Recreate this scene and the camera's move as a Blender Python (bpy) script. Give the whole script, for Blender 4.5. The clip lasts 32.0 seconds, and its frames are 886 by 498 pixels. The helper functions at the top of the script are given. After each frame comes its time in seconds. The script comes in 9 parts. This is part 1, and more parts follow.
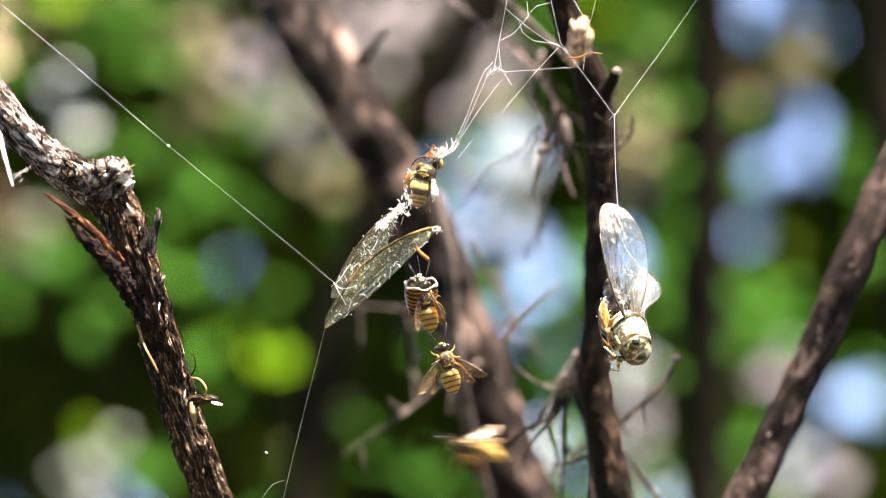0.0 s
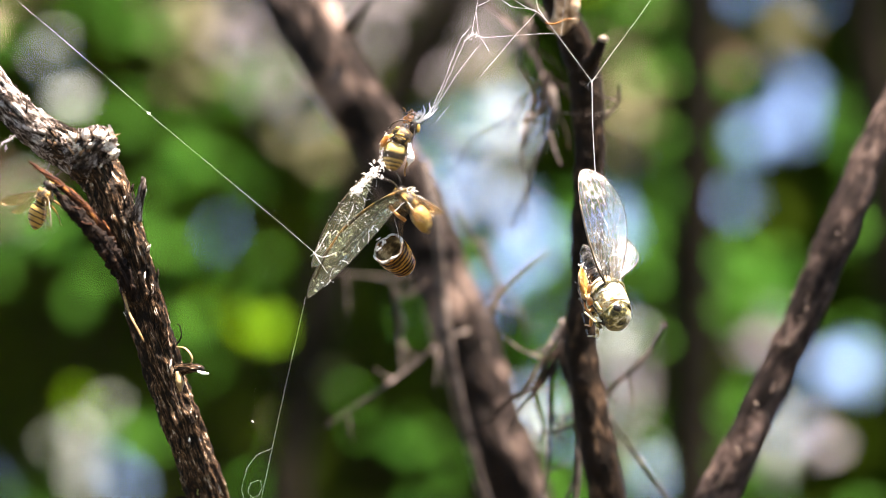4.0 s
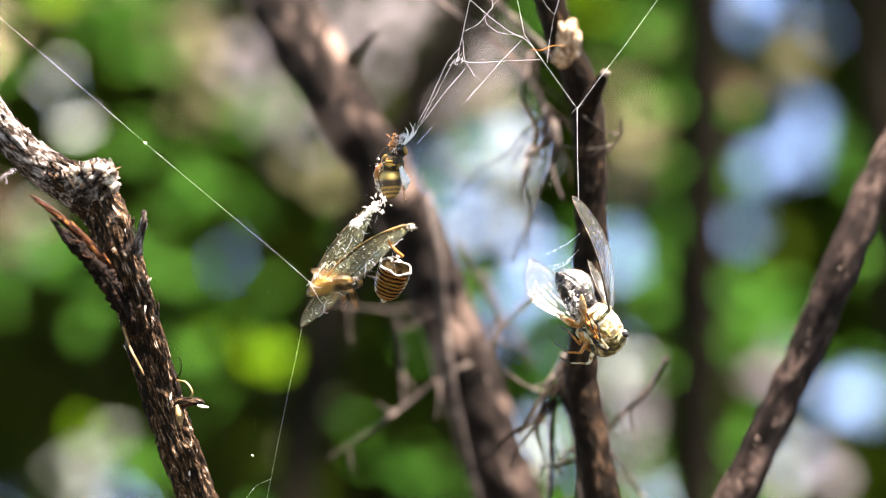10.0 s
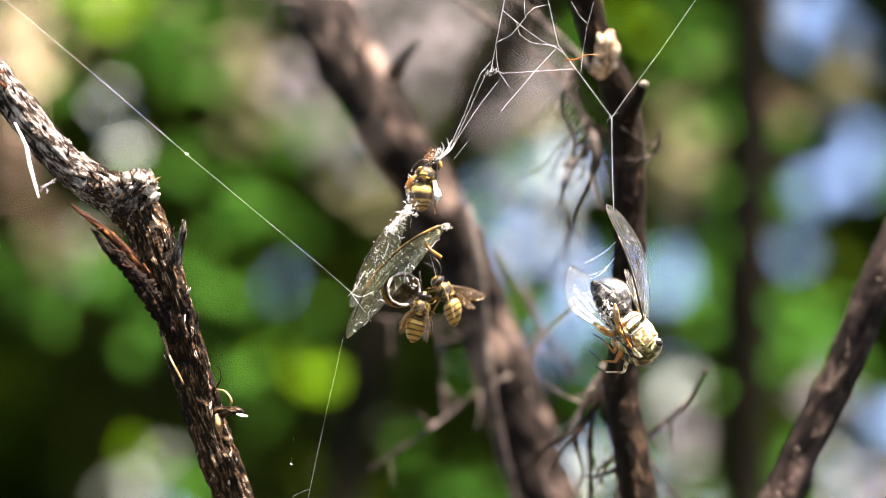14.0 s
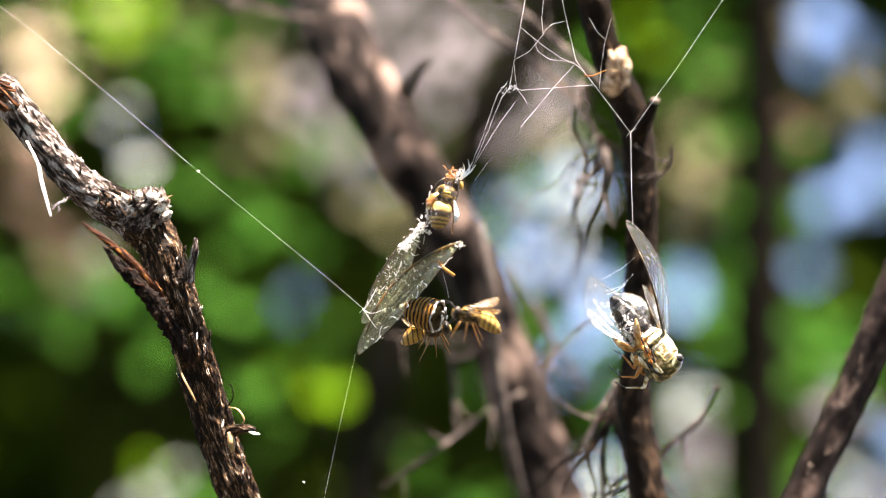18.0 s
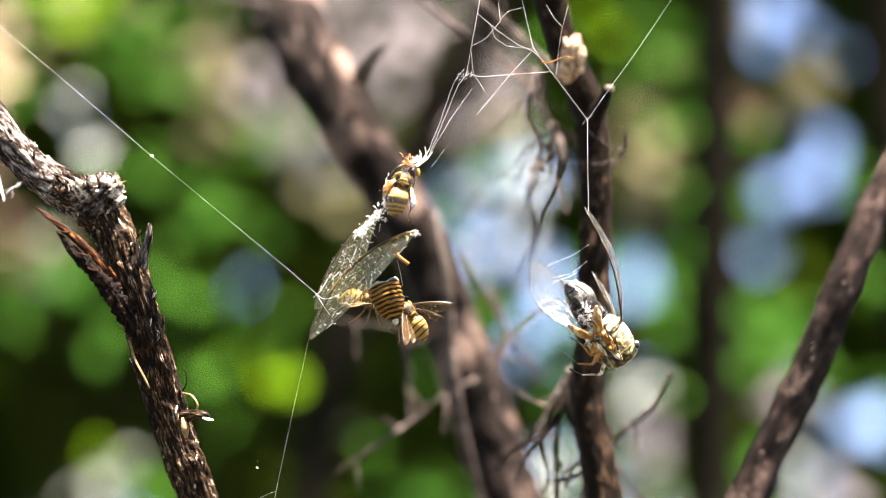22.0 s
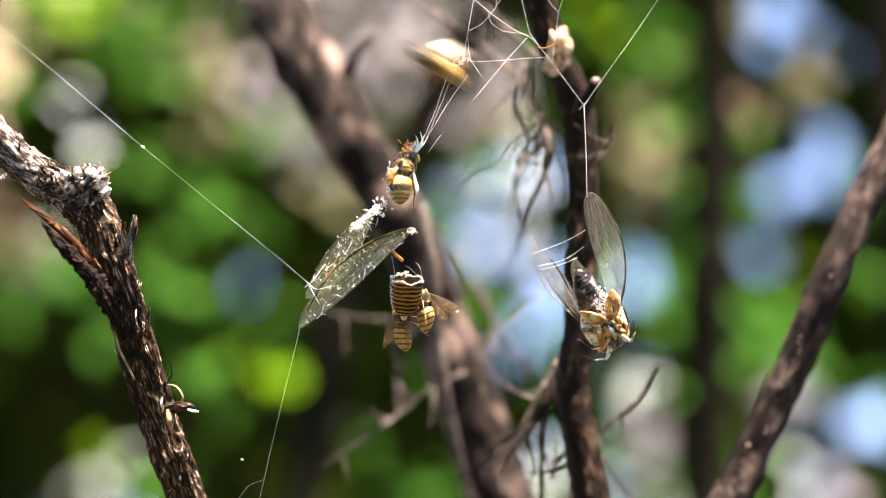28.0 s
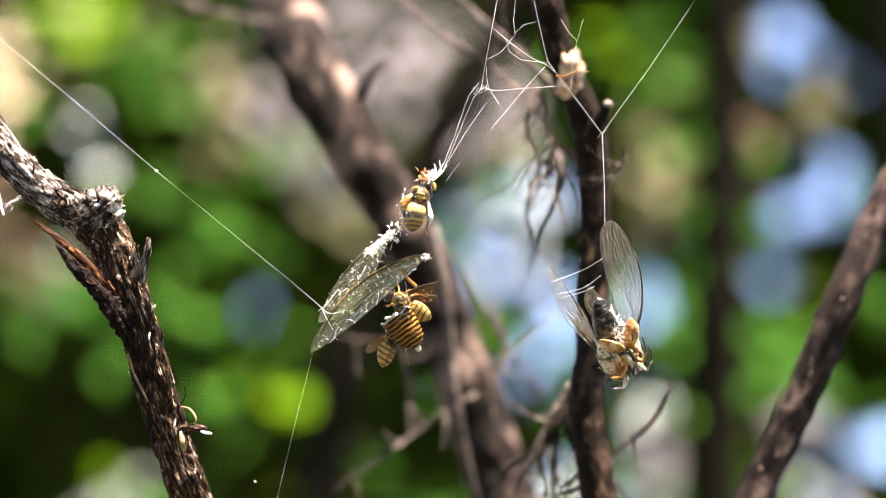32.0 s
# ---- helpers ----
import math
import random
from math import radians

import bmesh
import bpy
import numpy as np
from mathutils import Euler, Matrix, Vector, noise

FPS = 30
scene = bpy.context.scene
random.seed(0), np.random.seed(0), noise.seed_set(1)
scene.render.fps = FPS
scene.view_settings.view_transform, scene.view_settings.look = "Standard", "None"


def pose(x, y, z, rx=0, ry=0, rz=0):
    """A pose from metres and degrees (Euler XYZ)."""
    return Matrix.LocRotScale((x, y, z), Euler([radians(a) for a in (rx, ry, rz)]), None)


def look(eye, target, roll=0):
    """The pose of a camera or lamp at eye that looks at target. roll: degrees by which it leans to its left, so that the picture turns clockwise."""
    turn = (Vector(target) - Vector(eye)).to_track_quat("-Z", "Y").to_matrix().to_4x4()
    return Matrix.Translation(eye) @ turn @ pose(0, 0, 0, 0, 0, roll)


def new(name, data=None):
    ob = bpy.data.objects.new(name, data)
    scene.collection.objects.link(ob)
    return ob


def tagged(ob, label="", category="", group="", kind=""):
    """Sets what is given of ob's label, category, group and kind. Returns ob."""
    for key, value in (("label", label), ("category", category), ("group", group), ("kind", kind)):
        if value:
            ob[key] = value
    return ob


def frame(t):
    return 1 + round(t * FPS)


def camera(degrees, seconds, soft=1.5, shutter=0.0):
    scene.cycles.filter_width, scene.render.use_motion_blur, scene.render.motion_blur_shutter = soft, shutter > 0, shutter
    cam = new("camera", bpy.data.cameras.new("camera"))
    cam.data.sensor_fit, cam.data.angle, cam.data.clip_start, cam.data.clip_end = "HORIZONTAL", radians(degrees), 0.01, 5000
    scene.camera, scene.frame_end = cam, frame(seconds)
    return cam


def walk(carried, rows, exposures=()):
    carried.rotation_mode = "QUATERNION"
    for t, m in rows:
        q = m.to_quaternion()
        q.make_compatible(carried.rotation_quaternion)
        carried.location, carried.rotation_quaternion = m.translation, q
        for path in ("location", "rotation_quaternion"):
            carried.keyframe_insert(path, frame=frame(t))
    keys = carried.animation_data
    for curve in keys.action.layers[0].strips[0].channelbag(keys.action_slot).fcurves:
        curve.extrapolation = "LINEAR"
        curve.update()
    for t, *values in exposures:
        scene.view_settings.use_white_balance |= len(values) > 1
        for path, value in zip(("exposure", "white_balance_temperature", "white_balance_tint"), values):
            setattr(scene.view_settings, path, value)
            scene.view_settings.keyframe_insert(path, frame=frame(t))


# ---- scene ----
# A macro view in a shrub: prey remains hang in a torn web, wasps come and go.
LENS, FOCUS = 20.0, 0.604
cam = camera(LENS, 32.0, soft=0.7, shutter=0.8)
cam.data.dof.use_dof = True
cam.data.dof.focus_distance = FOCUS
cam.data.dof.aperture_fstop = 5.5
TILT, EYE = 16.0, 1.5
ROWS = [
    (0, -0.00000, -0.00000, 0.00000, -0.000, 0.000, 0.001),
    (0.5, 0.00027, 0.00086, -0.00078, 0.097, -0.317, 0.068),
    (1, 0.00009, 0.00037, -0.00027, 0.167, -0.537, -0.002),
    (1.5, -0.00044, -0.00038, -0.00004, 0.104, -0.697, -0.088),
    (2, -0.00270, 0.00090, 0.00046, 0.012, -0.967, -0.182),
    (2.5, -0.00216, 0.00010, 0.00031, -0.087, -0.765, -0.188),
    (3, -0.00058, 0.00100, -0.00005, -0.439, -0.731, -0.089),
    (3.5, 0.00027, 0.00118, 0.00007, -0.370, -0.745, -0.010),
    (5.5, 0.00438, -0.00086, -0.00083, 0.172, -0.619, 0.023),
    (6, 0.00544, -0.00060, -0.00262, 0.037, -0.698, 0.046),
    (6.5, 0.00494, -0.00011, -0.00224, -0.050, -0.885, 0.004),
    (7, 0.00511, 0.00062, -0.00222, -0.304, -1.248, 0.036),
    (7.5, 0.00490, 0.00106, -0.00186, -0.107, -1.272, 0.119),
    (8, 0.00518, 0.00048, -0.00203, 0.128, -1.178, 0.098),
    (8.5, 0.00499, 0.00039, -0.00154, 0.030, -0.750, -0.001),
    (9, 0.00749, -0.00231, -0.00442, 0.450, 0.102, 0.135),
    (9.5, 0.00112, 0.00133, 0.00290, 0.000, -0.150, -0.153),
    (10, 0.00263, 0.00183, 0.00166, -0.045, -0.094, -0.119),
    (10.5, 0.00569, 0.00169, -0.00095, 0.400, -0.010, 0.071),
    (11, 0.00674, 0.00111, -0.00242, 0.942, 0.197, 0.126),
    (11.5, 0.00732, 0.00182, -0.00258, 1.174, 0.399, 0.209),
    (12, 0.00687, 0.00072, -0.00252, 1.437, 0.623, 0.206),
    (12.5, 0.00716, 0.00002, -0.00226, 1.453, 0.474, 0.062),
    (13, 0.00669, 0.00035, -0.00179, 1.175, 0.460, 0.029),
    (13.5, 0.00716, 0.00001, -0.00246, 1.171, 0.604, 0.035),
    (14, 0.00654, -0.00060, -0.00205, 1.188, 0.476, -0.055),
    (14.5, 0.00677, -0.00076, -0.00188, 1.163, 0.530, 0.014),
    (16.5, 0.00654, -0.00069, -0.00172, 1.030, 0.808, 0.035),
    (17, 0.00668, -0.00044, -0.00182, 1.220, 0.926, 0.114),
    (17.5, 0.00637, -0.00085, -0.00133, 1.500, 0.862, 0.044),
    (18, 0.00669, -0.00041, -0.00173, 1.478, 0.843, 0.075),
    (18.5, 0.00679, 0.00071, -0.00161, 1.211, 0.785, 0.061),
    (19, 0.00654, 0.00105, -0.00171, 1.136, 0.919, 0.216),
    (19.5, 0.00714, 0.00079, -0.00196, 0.844, 0.888, 0.166),
    (20, 0.00734, 0.00054, -0.00211, 0.662, 0.656, 0.248),
    (20.5, 0.00646, 0.00069, -0.00176, 0.697, 0.238, 0.180),
    (21, 0.00626, 0.00125, -0.00155, 0.563, 0.280, 0.053),
    (21.5, 0.00685, 0.00025, -0.00238, 0.475, 0.453, 0.040),
    (22, 0.00631, -0.00089, -0.00189, 0.396, 0.548, -0.109),
    (22.5, 0.00645, -0.00056, -0.00188, 0.256, 0.458, -0.099),
    (23, 0.00661, 0.00018, -0.00220, 0.188, 0.379, -0.112),
    (23.5, 0.00748, 0.00036, -0.00250, 0.364, 0.370, -0.132),
    (24, 0.00689, 0.00071, -0.00232, 0.361, 0.445, -0.078),
    (24.5, 0.00754, 0.00125, -0.00290, 0.375, 0.721, -0.067),
    (25, 0.00774, 0.00194, -0.00316, 0.219, 0.676, -0.006),
    (25.5, 0.00754, 0.00194, -0.00331, 0.364, 0.594, -0.069),
    (27.5, 0.01124, -0.00096, -0.00375, 0.547, 0.544, -0.019),
    (28, 0.01073, -0.00097, -0.00364, 0.475, 0.531, -0.174),
    (28.5, 0.01118, -0.00101, -0.00460, 0.673, 0.940, -0.112),
    (29, 0.01056, -0.00072, -0.00425, 0.498, 1.072, -0.230),
    (29.5, 0.01132, -0.00026, -0.00492, 0.506, 1.248, -0.169),
    (30, 0.01153, -0.00099, -0.00594, 0.825, 1.292, -0.084),
    (30.5, 0.01097, -0.00145, -0.00469, 0.944, 1.201, -0.154),
    (31, 0.01005, -0.00092, -0.00460, 0.777, 1.337, -0.207),
    (31.5, 0.00976, -0.00190, -0.00436, 0.680, 1.244, -0.221),
    (32, 0.00989, -0.00263, -0.00420, 0.682, 1.095, -0.198),
]
walk(cam, [(t, pose(0, 0, EYE, TILT, 0, 0) @ pose(x, y, z, 90 + pitch, roll, yaw)) for t, x, y, z, yaw, pitch, roll in ROWS],
     exposures=((0, 2.78), (1, 2.79), (3, 2.87), (6, 2.88), (9, 2.92), (11, 2.83), (13, 2.70), (19, 2.72), (23, 2.83), (28, 2.80), (32, 2.80)))

# ---- light ----
SUN_EL, SUN_AZ = 66.0, 142.0          # degrees; azimuth clockwise from +y
world = bpy.data.worlds.new("sky")
scene.world = world
world.use_nodes = True
wn = world.node_tree
sky = wn.nodes.new("ShaderNodeTexSky")
sky.sky_type, sky.sun_disc = "NISHITA", False
sky.sun_elevation, sky.sun_rotation = radians(SUN_EL), radians(SUN_AZ)
sky.air_density, sky.dust_density, sky.ozone_density = 0.9, 0.1, 3.6
wn.nodes["Background"].inputs[1].default_value = 0.115
wn.links.new(sky.outputs[0], wn.nodes["Background"].inputs[0])
sun = new("sun", bpy.data.lights.new("sun", "SUN"))
sun.data.energy, sun.data.angle, sun.data.color = 5.0, radians(0.53), (1.0, 0.955, 0.868)
to_sun = Vector((math.sin(radians(SUN_AZ)) * math.cos(radians(SUN_EL)), math.cos(radians(SUN_AZ)) * math.cos(radians(SUN_EL)), math.sin(radians(SUN_EL))))
sun.matrix_world = look(to_sun * 20, (0, 0, 0))
scene.view_settings.use_white_balance = True
scene.view_settings.white_balance_temperature, scene.view_settings.white_balance_tint = 7600, 20

# ---- materials ----


def material(name, rough=0.7, metal=0.0):
    m = bpy.data.materials.new(name)
    m.use_nodes = True
    b = m.node_tree.nodes["Principled BSDF"]
    b.inputs["Roughness"].default_value, b.inputs["Metallic"].default_value = rough, metal
    return m, m.node_tree, b


def ramp(nt, fac, stops):
    r = nt.nodes.new("ShaderNodeValToRGB")
    r.color_ramp.elements[0].position, r.color_ramp.elements[0].color = stops[0][0], (*stops[0][1], 1)
    r.color_ramp.elements[1].position, r.color_ramp.elements[1].color = stops[-1][0], (*stops[-1][1], 1)
    for p, c in stops[1:-1]:
        r.color_ramp.elements.new(p).color = (*c, 1)
    nt.links.new(fac, r.inputs[0])
    return r.outputs[0]


def grain(nt, scale, detail=6, stretch=(1, 1, 1), rough=0.6, along=False):
    tc, mp, n = (nt.nodes.new(k) for k in ("ShaderNodeTexCoord", "ShaderNodeMapping", "ShaderNodeTexNoise"))
    mp.inputs["Scale"].default_value = stretch
    n.inputs["Scale"].default_value, n.inputs["Detail"].default_value, n.inputs["Roughness"].default_value = scale, detail, rough
    nt.links.new(tc.outputs["UV" if along else "Object"], mp.inputs[0])
    nt.links.new(mp.outputs[0], n.inputs["Vector"])
    return n.outputs["Fac"]


def bump(nt, b, fac, dist, strength=0.8):
    k = nt.nodes.new("ShaderNodeBump")
    k.inputs["Distance"].default_value, k.inputs["Strength"].default_value = dist, strength
    nt.links.new(fac, k.inputs["Height"])
    nt.links.new(k.outputs[0], b.inputs["Normal"])


def mix(nt, fac, a, c):
    m = nt.nodes.new("ShaderNodeMix")
    m.data_type = "RGBA"
    for s, v in ((m.inputs[0], fac), (m.inputs[6], a), (m.inputs[7], c)):
        if hasattr(v, "is_linked"):
            nt.links.new(v, s)
        elif isinstance(v, tuple):
            s.default_value = (*v, 1)
        else:
            s.default_value = v
    return m.outputs[2]


def noisy(name, stops, scale, rough=0.7, detail=6, stretch=(1, 1, 1), relief=0.0, second=None, along=False, crisp=0.6):
    m, nt, b = material(name, rough)
    g = grain(nt, scale, detail, stretch, crisp, along)
    c = ramp(nt, g, stops)
    if second:
        g2 = grain(nt, second[0], 4)
        lo = second[2] if len(second) > 2 else 0.45
        c = mix(nt, ramp(nt, g2, [(lo, (0, 0, 0)), (lo + 0.15, (1, 1, 1))]), c, second[1])
    nt.links.new(c, b.inputs["Base Color"])
    if relief:
        bump(nt, b, g, relief)
    return m


# Weathered bark; its whitest tones also carry the limb's sunlit highlights.
BARK = noisy("weathered_bark", [(0.41, (0.005, 0.004, 0.0035)), (0.49, (0.020, 0.013, 0.009)), (0.545, (0.105, 0.056, 0.028)), (0.595, (0.30, 0.20, 0.125)), (0.635, (0.80, 0.76, 0.71))], 640, 0.65, 12, (1.9, 0.30, 1), 0.0013, (120, (0.008, 0.006, 0.005), 0.505), True, 0.72)
# Pale bark with the limb's top-lit white put into its colour.
PALE_BARK = noisy("sunlit_white_bark", [(0.41, (0.008, 0.006, 0.005)), (0.48, (0.07, 0.05, 0.042)), (0.53, (0.25, 0.215, 0.205)), (0.61, (0.56, 0.53, 0.52))], 560, 0.8, 12, (1.5, 0.4, 1), 0.0014, (170, (0.016, 0.011, 0.009), 0.54), True, 0.66)
PALE_WOOD = noisy("bleached_wood", [(0.40, (0.03, 0.016, 0.01)), (0.46, (0.30, 0.20, 0.14)), (0.52, (0.80, 0.74, 0.68)), (0.6, (0.92, 0.88, 0.85))], 700, 0.8, 8, (1, 1, 1), 0.0014, (420, (0.16, 0.10, 0.07), 0.57))
RED_WOOD = noisy("torn_red_wood", [(0.42, (0.016, 0.006, 0.004)), (0.54, (0.075, 0.025, 0.010)), (0.66, (0.48, 0.20, 0.06))], 700, 0.7, 6, (1.5, 0.25, 1), 0.0004, None, True)
CHIP = noisy("torn_white_wood", [(0.36, (0.22, 0.13, 0.09)), (0.5, (0.55, 0.48, 0.43)), (0.6, (0.80, 0.77, 0.74))], 800, 0.7)
RED_CHIP = noisy("torn_tan_wood", [(0.38, (0.12, 0.055, 0.03)), (0.6, (0.52, 0.33, 0.2))], 800, 0.7)
FRESH_WOOD = noisy("fresh_broken_wood", [(0.40, (0.16, 0.08, 0.045)), (0.52, (0.62, 0.42, 0.27)), (0.64, (0.9, 0.76, 0.62))], 500, 0.7, 6, (1, 1, 1), 0.0006)
STRAW = noisy("straw_fibre", [(0.38, (0.14, 0.08, 0.03)), (0.55, (0.34, 0.21, 0.09)), (0.68, (0.55, 0.38, 0.19))], 420, 0.6)
# The broad pale patches are dappled sunlight put into the bark colour.
BROWN_BARK = noisy("sun_dappled_bark", [(0.40, (0.006, 0.0045, 0.004)), (0.54, (0.016, 0.0115, 0.0105)), (0.64, (0.066, 0.049, 0.044)), (0.75, (0.42, 0.33, 0.29))], 190, 0.9, 8, (1.2, 0.5, 1), 0.003, (45, (0.25, 0.18, 0.155), 0.52), True)
DARK_BARK = noisy("dark_bark", [(0.40, (0.006, 0.004, 0.003)), (0.55, (0.015, 0.009, 0.006)), (0.70, (0.11, 0.070, 0.045))], 240, 0.85, 8, (1.2, 0.5, 1), 0.0016, None, True)
FLAP = noisy("charred_bark", [(0.42, (0.005, 0.0035, 0.0035)), (0.58, (0.02, 0.012, 0.009)), (0.70, (0.11, 0.06, 0.035))], 700, 0.8, 8, (1.2, 0.5, 1), 0.0012, None, True)
SLANT_BARK = noisy("grey_brown_bark", [(0.42, (0.010, 0.007, 0.007)), (0.54, (0.032, 0.022, 0.020)), (0.64, (0.10, 0.072, 0.064)), (0.76, (0.40, 0.31, 0.28))], 210, 0.9, 9, (1.2, 0.5, 1), 0.003, (90, (0.20, 0.14, 0.125), 0.54), True)
# The far trunks' shade is put into this near-black bark colour.
SHADE_BARK = noisy("shade_black_bark", [(0.40, (0.006, 0.005, 0.003)), (0.58, (0.014, 0.011, 0.006)), (0.72, (0.05, 0.036, 0.022))], 60, 0.9, 8, (1.2, 0.5, 1), 0.003, None, True)
TWIG = noisy("grey_twig", [(0.38, (0.018, 0.012, 0.010)), (0.55, (0.065, 0.048, 0.042)), (0.68, (0.24, 0.19, 0.165))], 260, 0.8)
FLECK = noisy("pale_fleck", [(0.4, (0.14, 0.10, 0.085)), (0.6, (0.42, 0.34, 0.29))], 400, 0.8)
for m in (SLANT_BARK, BROWN_BARK, SHADE_BARK, DARK_BARK, BARK, PALE_BARK, FLAP, RED_WOOD):
    m.node_tree.nodes["Principled BSDF"].inputs["Specular IOR Level"].default_value = 0.12
GROUND = noisy("leaf_litter", [(0.35, (0.03, 0.02, 0.012)), (0.5, (0.10, 0.07, 0.04)), (0.7, (0.2, 0.15, 0.09))], 14, 0.9, 8, (1, 1, 1), 0.02, (3, (0.04, 0.05, 0.02)))


def leaf_material(name, lo, hi, rough=0.35, through_light=0.35, sheen=0.5):
    m, nt, b = material(name, rough)
    b.inputs["Specular IOR Level"].default_value = sheen
    info = nt.nodes.new("ShaderNodeNewGeometry")
    c = ramp(nt, info.outputs["Random Per Island"], [(0.0, lo), (1.0, hi)])
    nt.links.new(c, b.inputs["Base Color"])
    tr = nt.nodes.new("ShaderNodeBsdfTranslucent")
    nt.links.new(c, tr.inputs[0])
    ms = nt.nodes.new("ShaderNodeMixShader")
    ms.inputs[0].default_value = through_light
    out = nt.nodes["Material Output"]
    nt.links.new(b.outputs[0], ms.inputs[1])
    nt.links.new(tr.outputs[0], ms.inputs[2])
    nt.links.new(ms.outputs[0], out.inputs[0])
    return m


# Thicket shade is put into this leaf colour: darkened, matt, no light through.
LEAF_DARK = leaf_material("painted_shade_leaf", (0.010, 0.017, 0.002), (0.038, 0.068, 0.006), 0.8, 0.0, 0.0)
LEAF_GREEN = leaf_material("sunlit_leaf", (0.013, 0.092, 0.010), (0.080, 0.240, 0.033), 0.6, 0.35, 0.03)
LEAF_LIME = leaf_material("young_leaf", (0.095, 0.25, 0.004), (0.20, 0.40, 0.014), 0.6, 0.35, 0.03)
LEAF_DRY = leaf_material("dry_leaf", (0.11, 0.112, 0.052), (0.255, 0.245, 0.135), 0.5, 0.25, 0.15)
# Cream colour carries the brightness of a sunlit trunk, built as leaves.
LEAF_CREAM = leaf_material("sunlit_trunk_leaf", (0.55, 0.42, 0.29), (0.78, 0.63, 0.46), 0.5, 0.2, 0.4)
LEAF_GREY = leaf_material("withered_grey_leaf", (0.13, 0.120, 0.140), (0.29, 0.265, 0.300), 0.5, 0.25, 0.3)
LEAF_ROSE = leaf_material("rose_brown_dry_leaf", (0.15, 0.095, 0.072), (0.31, 0.21, 0.16), 0.5, 0.25, 0.15)
# Whitish leaves, made up to paint bright sky patches and pale blurred spots.
LEAF_SILVER = leaf_material("sky_white_leaf", (0.24, 0.30, 0.27), (0.52, 0.60, 0.57), 0.42, 0.25, 0.3)


def clear(name, tint, gloss, solid, solid_colour, scale, rough=0.12, wavy=0.00014):
    """A thin membrane: mostly clear, part glossy, part opaque; pale speckles paint its glints."""
    m, nt, b = material(name, 0.5)
    t, g, a1, a2 = (nt.nodes.new(k) for k in ("ShaderNodeBsdfTransparent", "ShaderNodeBsdfGlossy", "ShaderNodeMixShader", "ShaderNodeMixShader"))
    t.inputs[0].default_value = (*tint, 1)
    g.inputs["Roughness"].default_value = rough
    a1.inputs[0].default_value = gloss
    n = grain(nt, scale * 2.2, 6, (1, 1, 1), 0.6)
    # The strongest speckles stand in for white glints on the wing.
    f = ramp(nt, n, [(0.50, (solid * 0.5,) * 3), (0.60, (solid,) * 3), (0.68, (min(1, solid * 6),) * 3)])
    nt.links.new(f, a2.inputs[0])
    b.inputs["Base Color"].default_value = (*solid_colour, 1)
    nt.links.new(t.outputs[0], a1.inputs[1])
    nt.links.new(g.outputs[0], a1.inputs[2])
    nt.links.new(a1.outputs[0], a2.inputs[1])
    nt.links.new(b.outputs[0], a2.inputs[2])
    nt.links.new(a2.outputs[0], nt.nodes["Material Output"].inputs[0])
    k = nt.nodes.new("ShaderNodeBump")
    k.inputs["Distance"].default_value, k.inputs["Strength"].default_value = wavy, 0.8
    nt.links.new(grain(nt, scale * 2.4, 3, (1, 1, 0.3)), k.inputs["Height"])
    nt.links.new(k.outputs[0], g.inputs["Normal"])
    return m


MEMBRANE = clear("cicada_wing_membrane", (0.95, 0.97, 0.86), 0.17, 0.15, (0.88, 0.90, 0.62), 420, 0.14, 0.00030)
SILVER = clear("silvery_wing_membrane", (0.94, 0.95, 0.95), 0.20, 0.025, (0.97, 0.98, 1.0), 520, 0.09, 0.00030)
CLEAR_WING = clear("clear_wing_membrane", (0.92, 0.93, 0.92), 0.07, 0.03, (0.95, 0.96, 0.96), 520, 0.16, 0.00034)
WASP_WING = clear("amber_wing_membrane", (0.94, 0.85, 0.70), 0.06, 0.10, (0.55, 0.36, 0.2), 500, 0.2)
VEIN = noisy("wing_vein", [(0.4, (0.02, 0.016, 0.010)), (0.6, (0.13, 0.10, 0.055))], 400, 0.3)
EDGE = noisy("wing_leading_edge", [(0.4, (0.035, 0.028, 0.010)), (0.54, (0.12, 0.08, 0.025)), (0.66, (0.42, 0.21, 0.06))], 260, 0.35)
WAX = noisy("white_crumbs", [(0.30, (0.6, 0.52, 0.44)), (0.42, (0.92, 0.91, 0.90))], 600, 0.6)
SILK, _nt, _b = material("spider_silk", 0.35)
_b.inputs["Base Color"].default_value = (0.9, 0.9, 0.92, 1)
YELLOW = noisy("wasp_yellow", [(0.35, (0.40, 0.23, 0.04)), (0.65, (0.58, 0.38, 0.09))], 500, 0.4)
AMBER = noisy("wasp_leg_amber", [(0.35, (0.19, 0.085, 0.016)), (0.65, (0.36, 0.19, 0.045))], 500, 0.4)
BLACK = noisy("wasp_black", [(0.35, (0.01, 0.008, 0.006)), (0.65, (0.04, 0.03, 0.025))], 700, 0.3)
HAIRY = noisy("wasp_downy_back", [(0.44, (0.014, 0.010, 0.006)), (0.54, (0.09, 0.055, 0.016)), (0.62, (0.36, 0.22, 0.06))], 700, 0.6, 4)
CREAM = noisy("cicada_cream", [(0.34, (0.05, 0.038, 0.022)), (0.41, (0.38, 0.27, 0.11)), (0.47, (0.78, 0.64, 0.38)), (0.55, (0.94, 0.90, 0.80))], 700, 0.32, 9, (1, 1, 1), 0.0009, (260, (0.50, 0.27, 0.08), 0.53), False, 0.66)
ORANGE = noisy("cicada_orange", [(0.35, (0.32, 0.105, 0.015)), (0.65, (0.55, 0.27, 0.07))], 400, 0.35)
